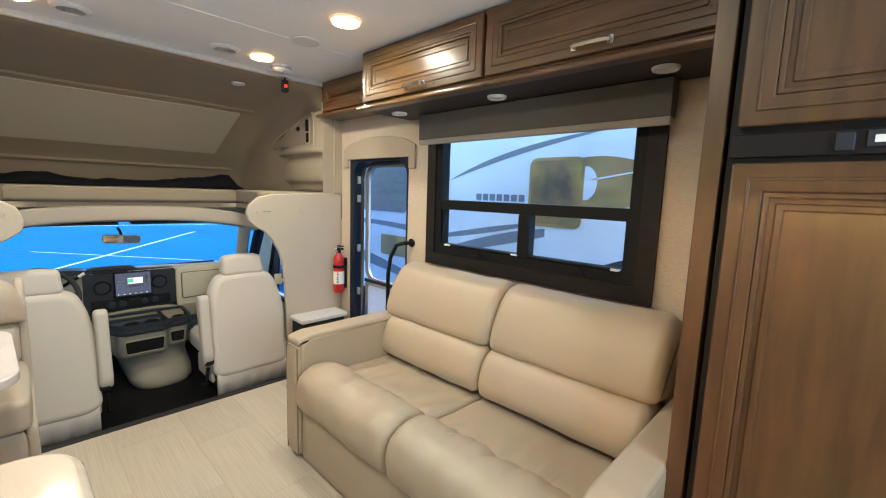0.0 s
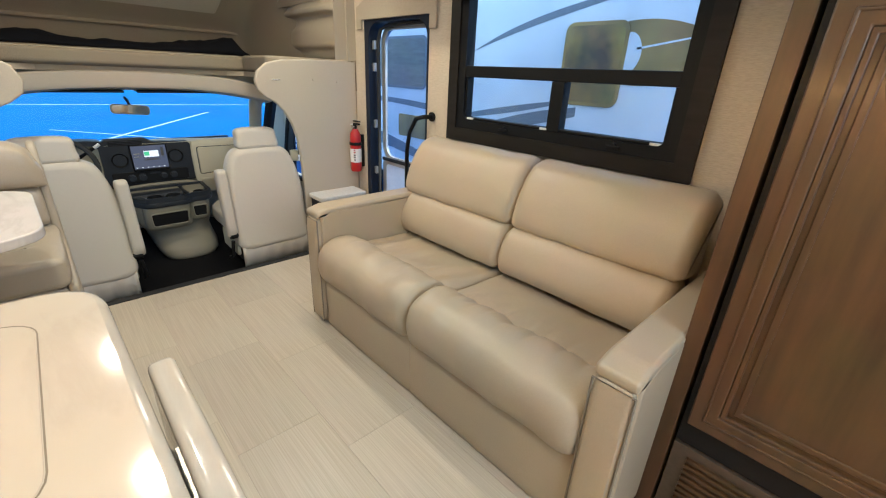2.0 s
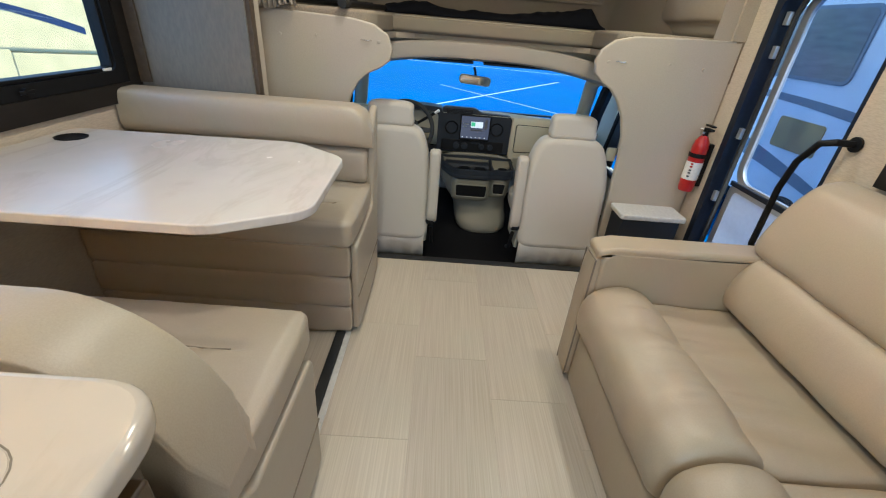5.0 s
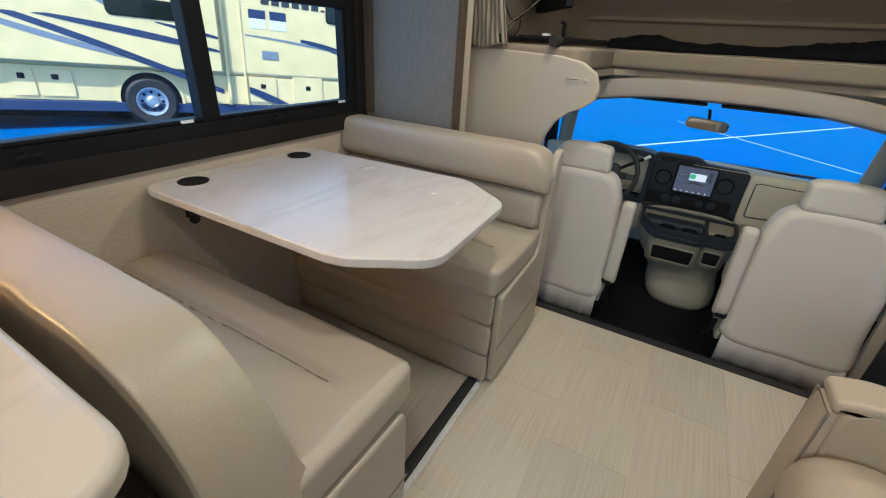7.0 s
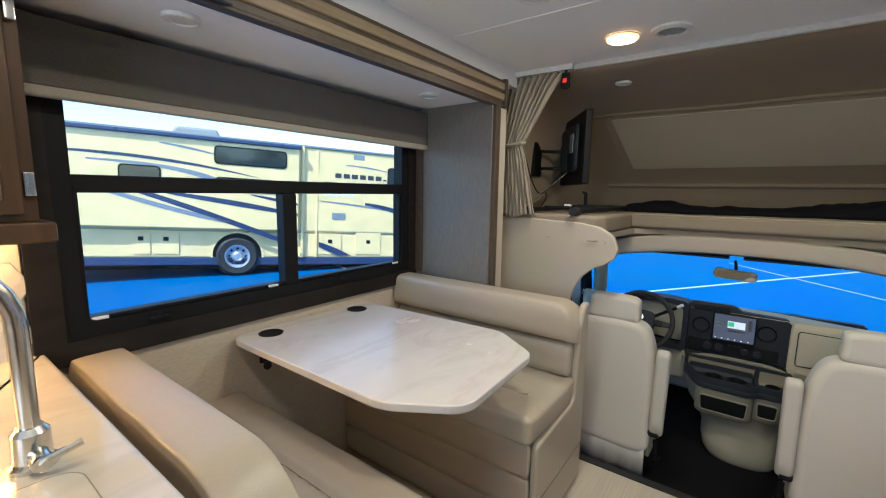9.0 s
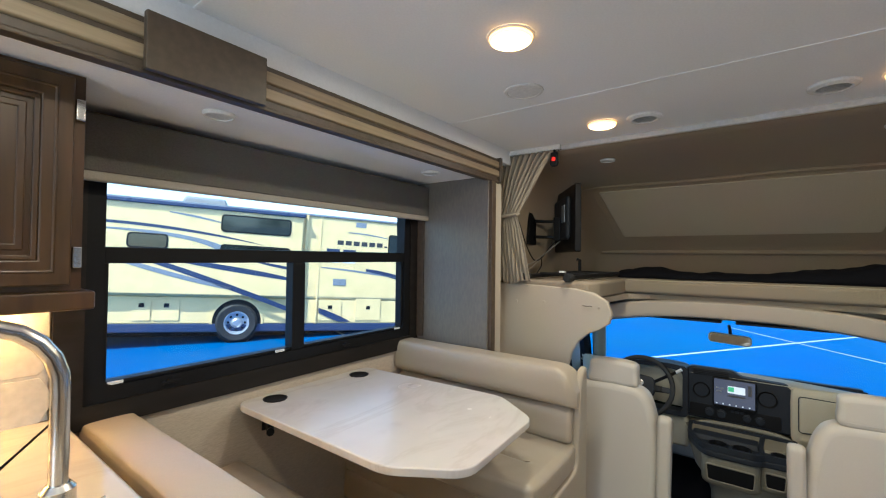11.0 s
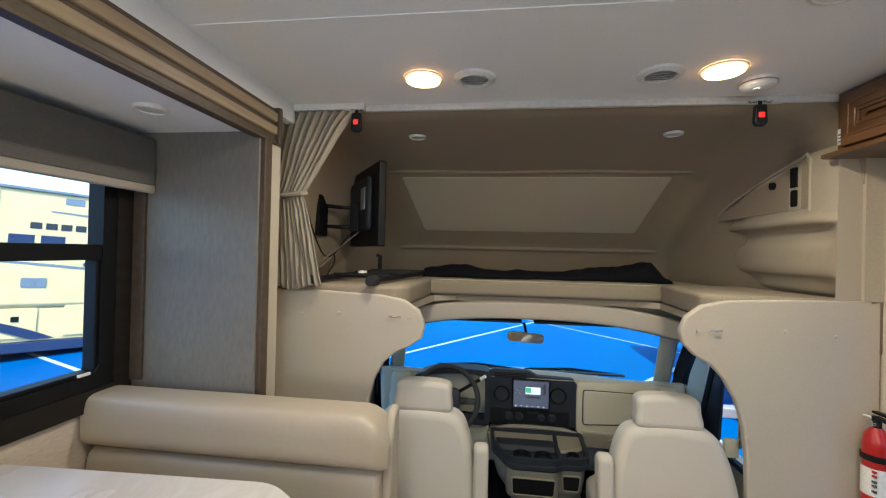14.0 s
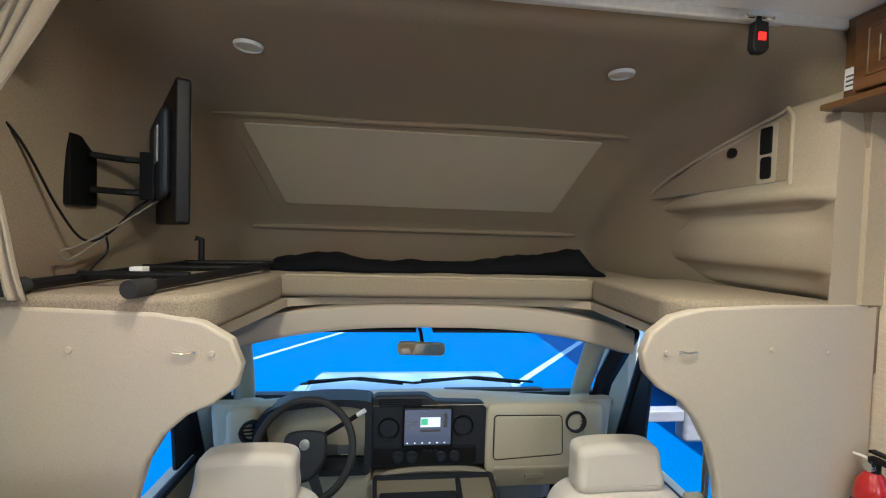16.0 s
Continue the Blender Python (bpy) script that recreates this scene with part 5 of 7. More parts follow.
for j in range(NV + 1):
    v = j / NV
    z = 2.07 - v * 0.79
    if v < 0.48:
        f = v / 0.48
        ya, yb = -0.70 - 0.005 * f, -0.275 - 0.255 * f ** 0.85
    else:
        f = (v - 0.48) / 0.52
        ya, yb = -0.705 - 0.02 * f ** 0.7, -0.53 + 0.10 * f ** 0.8
    amp = 0.021 * (0.55 + 0.6 * abs(v - 0.48))
    row = []
    for i in range(NU + 1):
        q = i / NU
        ph = q * 11 * 2 * math.pi + 0.7 * math.sin(5 * v + q * 4)
        y = ya + (yb - ya) * (q + 0.010 * math.sin(ph * 2))
        x = -2.643 + amp * math.sin(ph) + 0.012 * noise.noise(Vector((q * 6, v * 5, 0)))
        row.append(b.verts.new((x, y, z + (0.012 * math.sin(q * 9) if j == NV else 0))))
    rows.append(row)
for r0, r1 in zip(rows, rows[1:]):
    for i in range(NU):
        b.faces.new((r0[i], r0[i + 1], r1[i + 1], r1[i]))
cl = part("cloth", b, "curtain", cu, smooth=True)
sm = cl.modifiers.new("thick", "SOLIDIFY")
sm.thickness = 0.004
part("tieback", tube([(-2.618, -0.715, 1.69), (-2.614, -0.64, 1.685), (-2.618, -0.525, 1.70), (-2.645, -0.515, 1.705), (-2.67, -0.60, 1.70), (-2.67, -0.70, 1.69)], 0.010, 8, closed=True), "curtain", cu)
part("track", box(-2.652, -2.626, -0.715, -0.25, 2.0995 - 0.028, 2.0995, 0.002), "plastic_white", cu)

for y in (-0.285, 1.347):
    t = thing("net_buckle", "black bunk net buckle hanging with a red button", "buckle", "bunk net buckles")
    x = -2.645
    part("body", loft(round_corners([(y - 0.02, 2.055), (y + 0.02, 2.055), (y + 0.024, 1.985), (y + 0.014, 1.972), (y - 0.014, 1.972), (y - 0.024, 1.985)], 0.006), "x", x, x + 0.022, 0.004, 2), "black", t)
    # emission added so the button looks lit; it is no lamp
    part("button", box(x + 0.0215, x + 0.0255, y - 0.011, y + 0.011, 2.003, 2.025, 0.002), "red_glow", t, "red release button with an added glow")
    part("tab", tube([(x + 0.01, y, 2.05), (x + 0.01, y, 2.068), (x + 0.012, y, 2.0715)], 0.007, 6), "black", t)
    for k in (-1, 1):
        w = tube([(x + 0.008, y + k * 0.012, 2.0715), (x + 0.012, y + k * 0.035, 2.066), (x + 0.012, y + k * 0.042, 2.0715)], 0.004, 6)
        part("wing_bolt", w, "chrome", t)

tv = thing("television", "black flat television on a swing bracket in the bunk", "television")
pl = Vector((-3.17, -0.40, 1.70))
m = Matrix.Translation((-3.235, -0.425, 1.70)) @ Matrix.Rotation(radians(33), 4, "Z") @ Matrix.Rotation(radians(0), 4, "X")


def xf(b, m):
    bmesh.ops.transform(b, matrix=m, verts=b.verts)
    return b


part("cabinet", xf(loft(round_rect(-0.31, 0.31, -0.225, 0.225, 0.012), "y", -0.02, 0.022, 0.008, 3), m), "black", tv)
part("back_bulge", xf(loft(round_rect(-0.20, 0.20, -0.14, 0.16, 0.03), "y", -0.05, -0.019, 0.02, 3), m), "plastic_dark", tv)
part("screen", xf(box(-0.297, 0.297, 0.0222, 0.0235, -0.205, 0.212), m), "tint", tv, "dark glossy screen")
part("port_panel", xf(box(0.08, 0.16, -0.056, -0.05, -0.02, 0.10, 0.002), m), "decal_grey", tv)
wbk = part("wall_plate", box(-3.185, -3.065, -0.662, -0.638, 1.53, 1.76, 0.004), "black", tv, "black steel wall plate")
for z in (1.585, 1.70):
    part("arm", tube([(-3.12, -0.62, z), (-3.20, -0.56, z), (-3.22, -0.49, z)], 0.011, 6), "black", tv)
part("joint", box(-3.245, -3.195, -0.51, -0.46, 1.56, 1.73, 0.006), "black", tv)
part("thumb_screw", tube([(-3.205, -0.49, 1.66), (-3.205, -0.46, 1.66)], 0.005, 6), "chrome", tv)


def soften(pts, n=5):
    """A smooth open line through the points."""
    p = [Vector(q) for q in pts]
    p = [2 * p[0] - p[1]] + p + [2 * p[-1] - p[-2]]
    out = []
    for a, b_, c, d_ in zip(p, p[1:], p[2:], p[3:]):
        for k in range(n):
            u = k / n
            out.append(0.5 * (2 * b_ + (c - a) * u + (2 * a - 5 * b_ + 4 * c - d_) * u * u + (3 * b_ - a - 3 * c + d_) * u ** 3))
    return out + [p[-2]]


cbl = thing("tv_cable", "loose black and grey cables below the television", "cable")
part("black_lead", tube(soften([(-2.82, -0.685, 1.80), (-2.90, -0.65, 1.70), (-3.0, -0.63, 1.52), (-3.06, -0.60, 1.42), (-3.12, -0.57, 1.43), (-3.2, -0.53, 1.52), (-3.24, -0.48, 1.58)]), 0.004, 6), "black", cbl)
part("grey_lead", tube(soften([(-3.24, -0.47, 1.56), (-3.16, -0.55, 1.47), (-3.05, -0.60, 1.40), (-3.0, -0.62, 1.38), (-3.02, -0.61, 1.355), (-3.10, -0.58, 1.41), (-3.12, -0.57, 1.43)]), 0.004, 6), "copper", cbl)
part("drop_lead", tube(soften([(-3.12, -0.57, 1.44), (-3.13, -0.57, 1.38), (-3.08, -0.58, 1.33), (-3.05, -0.58, 1.305)]), 0.0035, 6), "black", cbl)

rl = thing("bunk_ladder", "folded black bunk ladder lying on the cushion", "ladder")
part("rail", tube([(-2.665, -0.205, 1.318), (-3.42, -0.09, 1.325)], 0.014, 10), "black", rl)
part("rail", tube([(-2.66, -0.47, 1.318), (-3.36, -0.40, 1.325)], 0.014, 10), "black", rl)
part("end_cap", tube([(-2.64, -0.21, 1.318), (-2.70, -0.20, 1.318)], 0.023, 12), "rubber", rl)
part("end_cap", tube([(-2.635, -0.475, 1.318), (-2.69, -0.468, 1.318)], 0.021, 12), "rubber", rl)
for f in (0.25, 0.6, 0.92):
    part("rung", tube([(-2.665 - 0.755 * f, -0.205 + 0.115 * f, 1.33), (-2.66 - 0.70 * f, -0.47 + 0.07 * f, 1.33)], 0.011, 8), "black", rl)
part("tag", box(-2.885, -2.85, -0.335, -0.300, 1.325, 1.352, 0.002), "label", rl, "white paper tag")
part("hook", tube([(-3.36, -0.37, 1.33), (-3.36, -0.37, 1.42), (-3.35, -0.39, 1.425)], 0.012, 8), "black", rl)
bk = thing("black_cloth", "rumpled black nylon cover along the bunk", "cloth")
b = bmesh.new()
rows = []
for i in range(60):
    q = i / 59
    y = -0.10 + 1.42 * q
    h = 0.048 + 0.085 * max(0, (q - 0.55) / 0.45) ** 1.2 + 0.035 * math.exp(-((q - 0.15) / 0.07) ** 2) + 0.010 * noise.noise(Vector((q * 14, 0, 3)))
    if q > 0.93:
        h *= max(0.15, (1 - q) / 0.07)
    wd = 0.085 + 0.03 * noise.noise(Vector((q * 9, 4, 0)))
    xc = -3.43 + 0.015 * math.sin(q * 7)
    rows.append([b.verts.new((xc + wd * math.cos(a) + 0.008 * noise.noise(Vector((q * 20, a, 1))), y, 1.304 + max(0.0, h * math.sin(a) * (1 + 0.25 * noise.noise(Vector((q * 18, a * 2, 8)))))) ) for a in [math.pi * k / 10 for k in range(11)]])
for r0, r1 in zip(rows, rows[1:]):
    for k in range(11):
        b.faces.new((r0[k], r0[(k + 1) % 11], r1[(k + 1) % 11], r1[k]))
b.faces.new(rows[0])
b.faces.new(rows[-1][::-1])
part("cover", b, "cloth_black", bk, smooth=True)

# moulded shelf on the passenger side of the bunk
sh = thing("bunk_shelf", "moulded beige side console with sockets beside the bunk", "shelf")
arc = [(-3.62, 1.655)] + [(-3.60 + 0.74 * k / 10, 1.665 + 0.235 * (k / 10) ** 0.62) for k in range(1, 11)] + [(-2.84, 1.91), (-2.80, 1.86), (-2.80, 1.655)]
b = bmesh.new()
rows = []
profile = smooth_poly([(1.735, 1.308), (1.715, 1.345), (1.700, 1.375), (1.680, 1.392), (1.670, 1.43), (1.670, 1.49), (1.678, 1.515), (1.692, 1.545), (1.690, 1.588), (1.668, 1.600), (1.645, 1.612), (1.640, 1.634), (1.652, 1.652), (1.657, 1.70), (1.657, 1.80), (1.660, 1.89), (1.70, 1.925), (1.80, 1.925), (1.80, 1.62), (1.80, 1.308)], 3)
for k in range(31):
    x = -3.72 + 1.045 * k / 30
    out = max(0.0, (-3.20 - x) / 0.52) ** 1.3 * 0.075
    near = max(0.0, (x + 2.80) / 0.115) ** 2
    top_z = 1.655 + 0.27 * max(0.0, min(1.0, (x + 3.66) / 0.80)) ** 0.55
    row = []
    for y, z in profile:
        yy = min(y + out, 1.80)
        if z < 1.66:
            yy += near * (1.655 - yy) * 0.9 if yy < 1.79 else 0.0
        zz = z if z < 1.655 else 1.655 + (z - 1.655) * (top_z - 1.655) / 0.27
        row.append(b.verts.new((x, yy, zz)))
    rows.append(row)
for r0, r1 in zip(rows, rows[1:]):
    for i in range(len(profile)):
        b.faces.new((r0[i], r0[(i + 1) % len(profile)], r1[(i + 1) % len(profile)], r1[i]))
b.faces.new(rows[0])
b.faces.new(rows[-1][::-1])
part("moulding", b, "cab_panel", sh, smooth=70)
part("arch_bead", tube([(x, 1.655, z) for x, z in arc[:-2]] + [(-2.82, 1.655, 1.88), (-2.82, 1.655, 1.66)], 0.007, 8), "cab_panel", sh)
part("recess", loft(inset_poly(arc, 0.022), "y", 1.6525, 1.6545), "cab_fabric", sh, "brown fabric recess")
part("socket_plate", loft(round_rect(-2.945, -2.868, 1.675, 1.878, 0.008), "y", 1.6505, 1.6525, 0.001, 1), "cab_panel", sh)
part("socket", loft(round_rect(-2.93, -2.885, 1.775, 1.865, 0.006), "y", 1.644, 1.650, 0.002, 2), "black", sh, "black switch plate")
part("socket", loft(round_rect(-2.925, -2.885, 1.69, 1.765, 0.01), "y", 1.644, 1.650, 0.002, 2), "black", sh, "black socket cover")
part("knob", cyl(0.018, 0.016, (-3.05, 1.645, 1.805), "y", 16, bev=0.003), "black", sh)

# ---- cab seats ----


def lean(b, yc):
    """Tip the seat back: its top goes forward from the coach."""
    for v in b.verts:
        v.co.x += -0.20 * max(0.0, v.co.z - 0.10)
    return b


def cab_seat(label, yc, s):
    t = thing("captain_chair", label, "seat", "captain chairs")
    w = 0.245
    outline = smooth_poly([(yc - w * 0.93, 0.10), (yc, 0.085), (yc + w * 0.93, 0.10), (yc + w * 1.0, 0.25), (yc + w * 1.0, 0.50), (yc + w * 0.86, 0.66), (yc + w * 0.60, 0.735), (yc, 0.75), (yc - w * 0.60, 0.735), (yc - w * 0.86, 0.66), (yc - w * 1.0, 0.50), (yc - w * 1.0, 0.25)], 6)
    part("backrest", lean(loft(outline, "x", -2.575, -2.70, 0.04, 6, wobble=lambda co: Vector((0.006 * noise.noise(co * 5), 0.003 * noise.noise(co * 9), 0)), mids=2), yc), "seat_vinyl", t)
    head = smooth_poly([(yc - 0.125, 0.735), (yc, 0.73), (yc + 0.125, 0.735), (yc + 0.13, 0.80), (yc + 0.115, 0.855), (yc, 0.866), (yc - 0.115, 0.855), (yc - 0.13, 0.80)], 5)
    part("headrest", lean(loft(head, "x", -2.585, -2.675, 0.025, 5), yc), "seat_vinyl", t)
    sk = bmesh.new()
    rows = []
    for k in range(25):
        y = yc - w * 0.95 + 1.9 * w * k / 24
        dx = 0.006 * math.sin(k * 1.3) + 0.004 * math.sin(k * 3.1)
        rows.append([sk.verts.new((-2.588 + dx * f, y, z)) for z, f in ((0.115, 0.0), (0.05, 0.5), (-0.055, 1.3))] + [sk.verts.new((-2.60 + dx * f, y, z)) for z, f in ((-0.055, 1.3), (0.05, 0.5), (0.115, 0.0))])
    for r0, r1 in zip(rows, rows[1:]):
        for i in range(6):
            sk.faces.new((r0[i], r0[(i + 1) % 6], r1[(i + 1) % 6], r1[i]))
    sk.faces.new(rows[0])
    sk.faces.new(rows[-1][::-1])
    part("skirt", sk, "seat_vinyl", t, "loose vinyl skirt", smooth=True)
    part("cushion", cushion(-3.20, -2.68, yc - 0.235, yc + 0.235, 0.15, 0.30, 0.05, 0.015, cuts=12), "seat_vinyl", t)
    part("pedestal", box(-3.12, -2.66, yc - 0.19, yc + 0.19, -0.06, 0.16, 0.02), "plastic_dark", t)
    part("side_cover", box(-2.95, -2.66, yc + s * 0.235 - 0.012, yc + s * 0.235 + 0.012, 0.04, 0.17, 0.01), "plastic_tan", t)
    ya = yc + s * 0.272
    arm = round_corners([(-2.66, 0.20), (-2.735, 0.60), (-2.70, 0.635), (-2.65, 0.625), (-2.60, 0.24), (-2.625, 0.19)], 0.03, 4)
    a = part("armrest", loft(arm, "y", ya - 0.032, ya + 0.032, 0.018, 4), "seat_vinyl", t)
    part("pivot", cyl(0.022, 0.05, (-2.635, ya - s * 0.01, 0.20), "y", 16), "black", a)
    rc = bmesh.new()
    tube([(-2.64, ya, 0.16), (-2.65, ya + s * 0.01, 0.05), (-2.72, ya + s * 0.01, 0.02)], 0.012, 8, bm=rc)
    part("recline_lever", rc, "black", t)
    return t


cab_seat("ivory vinyl driver seat with an upright armrest", 0.02, 1)
cab_seat("ivory vinyl passenger seat with an upright armrest", 1.075, -1)

# ---- dash ----
ds = thing("dashboard", "beige and charcoal dashboard of the cab", "dashboard")
topo = [(-3.452, 0.668), (-3.462, 0.700), (-3.60, 0.708), (-3.72, 0.672), (-3.88, 0.595), (-4.08, 0.49), (-4.12, 0.38), (-3.66, 0.36), (-3.52, 0.40)]


def dash_bow(co):
    """The far side of the dash falls away towards the doors."""
    e = abs(co.y - 0.53)
    back = max(0.0, min(1.0, (-3.49 - co.x) / 0.2))
    return Vector((-0.05 * (e / 0.95) ** 3, 0, -0.085 * (e / 0.75) ** 2.2 * back))


part("top_pad", loft(smooth_poly(topo, 5), "y", -0.40, 1.48, 0.04, 4, wobble=dash_bow, mids=20), "plastic_tan", ds)
part("defrost_slot", box(-3.66, -3.62, 0.66, 1.16, 0.690, 0.7005, 0.003), "plastic_dark", ds)
part("glovebox_panel", cushion(-3.50, -3.425, 0.835, 1.30, 0.38, 0.70, 0.022, 0.006, cuts=12), "plastic_tan", ds)
lid_o = round_corners([(0.862, 0.452), (1.192, 0.470), (1.182, 0.656), (0.862, 0.660)], 0.022, 5)
part("glovebox_gap", ring_plate(lid_o, inset_poly(lid_o, 0.004), "x", -3.425, -3.4175), "plastic_dark", ds)
part("glovebox_lid", loft(inset_poly(lid_o, 0.0045), "x", -3.43, -3.412, 0.005, 3), "plastic_tan", ds)
knee = loft(round_corners([(-3.52, 0.30), (-3.47, 0.295), (-3.418, 0.415), (-3.43, 0.44), (-3.52, 0.44)], 0.012), "y", 0.862, 1.285, 0.012, 3)
part("knee_panel", knee, "plastic_tan", ds)
part("glovebox_latch", box(-3.452, -3.432, 1.02, 1.11, 0.350, 0.375, 0.005), "plastic_tan_shade", ds)
for y, z in ((1.248, 0.622), (-0.19, 0.602)):
    v = part("round_vent", lathe([(0.0, -0.018), (0.034, -0.018), (0.040, 0.004), (0.049, 0.008), (0.050, -0.02)], (0, 0, 0), 28), "plastic_dark", ds, "round black air vent")
    v.matrix_basis = pose(-3.418, y, z, 0, 90, 0)
    for k in (-0.016, 0.0, 0.016):
        part("vane", box(-3.436, -3.425, y - 0.033, y + 0.033, z + k - 0.002, z + k + 0.002), "black", ds)
centre = [(0.305, 0.415), (0.30, 0.70), (0.325, 0.742), (0.555, 0.742), (0.60, 0.712), (0.825, 0.704), (0.842, 0.66), (0.852, 0.415)]
part("radio_panel", loft(round_corners(centre, 0.018), "x", -3.51, -3.445, 0.012, 3), "plastic_dark", ds, "charcoal centre stack")
part("vent_slot", box(-3.447, -3.4415, 0.345, 0.535, 0.695, 0.73, 0.004), "black", ds)
for k in range(3):
    part("vane", box(-3.4445, -3.438, 0.352, 0.528, 0.7005 + 0.010 * k, 0.7035 + 0.010 * k), "plastic_dark", ds)
hood_o = [(-0.165, 0.41), (-0.18, 0.60), (-0.155, 0.68), (-0.06, 0.728), (0.08, 0.745), (0.22, 0.745), (0.318, 0.735), (0.318, 0.41)]
hood_i = [(-0.135, 0.44), (-0.148, 0.60), (-0.125, 0.66), (-0.05, 0.700), (0.08, 0.715), (0.21, 0.715), (0.288, 0.70), (0.288, 0.44)]
part("cluster_hood", ring_plate(round_corners(hood_o, 0.03), round_corners(hood_i, 0.03), "x", -3.53, -3.405), "plastic_dark", ds)
part("cluster_face", loft(round_corners(hood_i, 0.03), "x", -3.525, -3.50), "tint", ds)
for y, r in ((-0.03, 0.055), (0.16, 0.055), (0.065, 0.03)):
    part("gauge_ring", xf(lathe([(r, 0.0), (r, 0.006), (r * 0.9, 0.006), (r * 0.9, 0.0)], (0, 0, 0), 28), pose(-3.50, y, 0.615, 0, 90, 0)), "decal_grey", ds)
part("knee_bolster", loft(round_corners([(-0.32, 0.20), (-0.32, 0.56), (-0.18, 0.56), (-0.18, 0.40), (0.318, 0.40), (0.318, 0.20)], 0.03), "x", -3.56, -3.450, 0.02, 3), "plastic_tan", ds)
for y in (-0.24, 1.335):
    part("end_panel", cushion(-3.60, -3.435, y - 0.065, y + 0.065, 0.40, 0.69, 0.03, 0.004, cuts=8), "plastic_tan", ds)
sc2 = part("touch_screen", loft(round_rect(0.452, 0.674, 0.515, 0.698, 0.008), "x", -3.45, -3.420, 0.006, 3), "black", ds, "dark tablet screen showing a picture")
part("display", box(-3.4205, -3.4188, 0.460, 0.666, 0.532, 0.690), "screen", sc2)
part("picture_panel", box(-3.4187, -3.4175, 0.530, 0.618, 0.612, 0.655), "screen_white", sc2)
part("picture_panel", box(-3.4174, -3.4165, 0.532, 0.562, 0.622, 0.650), "screen_green", sc2)
part("picture_panel", box(-3.4187, -3.4175, 0.632, 0.650, 0.610, 0.672), "ink", sc2)
part("picture_panel", box(-3.4187, -3.4175, 0.530, 0.618, 0.590, 0.600), "ink", sc2)
for z, y1 in ((0.632, 0.512), (0.612, 0.500)):
    part("print_bar", box(-3.4187, -3.4175, 0.470, y1, z, z + 0.008), "decal_grey", sc2)
for k in range(6):
    part("print_bar", box(-3.4187, -3.4175, 0.470 + 0.033 * k, 0.477 + 0.033 * k, 0.538, 0.543), "screen_white", sc2)
for y, z in ((0.39, 0.597), (0.725, 0.603)):
    v = part("round_vent", lathe([(0.0, -0.02), (0.034, -0.02), (0.041, 0.0), (0.048, 0.006), (0.050, -0.02)], (0, 0, 0), 28), "black", ds)
    v.matrix_basis = pose(-3.442, y, z, 0, 90, 0)
    part("vane", box(-3.455, -3.444, y - 0.035, y + 0.035, z - 0.003, z + 0.003), "plastic_dark", ds)
part("control_panel", loft(round_rect(0.325, 0.79, 0.43, 0.512, 0.012), "x", -3.455, -3.440, 0.004, 2), "black", ds)
for y, r in ((0.434, 0.026), (0.496, 0.026), (0.627, 0.022), (0.690, 0.024)):
    kb = part("knob", lathe([(r, -0.004), (r, 0.006), (r * 0.8, 0.008), (r * 0.76, 0.022), (0.0, 0.024)], (0, 0, 0), 22), "plastic_dark", ds)
    kb.matrix_basis = pose(-3.440, y, 0.470, 0, 90, 0)
for k in range(3):
    part("button", box(-3.441, -3.435, 0.545 + 0.024 * k, 0.563 + 0.024 * k, 0.488, 0.502, 0.002), "plastic_dark", ds)

sw = thing("steering_wheel", "black four-spoke steering wheel with a stalk", "steering wheel")
sw.matrix_basis = pose(-3.25, 0.066, 0.608, 0, 64, 0)
part("rim", tube([(0.186 * math.cos(2 * math.pi * k / 48), 0.186 * math.sin(2 * math.pi * k / 48), 0) for k in range(48)], 0.0155, 10, closed=True), "rubber", sw)
part("hub", loft(round_corners([(-0.065, -0.080), (-0.075, 0.0), (-0.065, 0.080), (0.03, 0.088), (0.10, 0.045), (0.115, 0.0), (0.10, -0.045), (0.03, -0.088)], 0.03), "z", -0.035, 0.008, 0.012, 3), "plastic_dark", sw)
part("badge", lathe([(0.020, 0.007), (0.020, 0.010), (0.0, 0.011)], (-0.02, 0, 0), 20), "chrome", sw, "small oval badge")
for a in (-90, 90, -24, 24):
    c, s_ = math.cos(radians(a)), math.sin(radians(a))
    b = bmesh.new()
    pts = [(c * 0.05 - s_ * 0.022, s_ * 0.05 + c * 0.022), (c * 0.05 + s_ * 0.022, s_ * 0.05 - c * 0.022), (c * 0.173 + s_ * 0.016, s_ * 0.173 - c * 0.016), (c * 0.173 - s_ * 0.016, s_ * 0.173 + c * 0.016)]
    part("spoke", loft(pts, "z", -0.02, -0.004, 0.004, 2), "plastic_dark", sw)
for k in (-1, 1):
    part("button_pod", box(-0.018, 0.018, k * 0.10 - 0.025, k * 0.10 + 0.025, -0.005, 0.004, 0.003), "black", sw)
cmn = thing("gear_stalk", "black column shift stalk with a pale tip", "lever")
part("stalk", tube([(-3.36, 0.10, 0.60), (-3.34, 0.22, 0.68), (-3.33, 0.265, 0.712)], 0.010, 8), "black", cmn)
part("tip", tube([(-3.33, 0.262, 0.710), (-3.325, 0.292, 0.732)], 0.010, 10), "plastic_white", cmn)
part("column", tube([(-3.46, 0.03, 0.50), (-3.27, 0.03, 0.60)], 0.045, 12), "plastic_dark", cmn)

ec = thing("engine_cover", "beige engine cover console with cup holders and pockets", "console")
b = bmesh.new()
rows = []
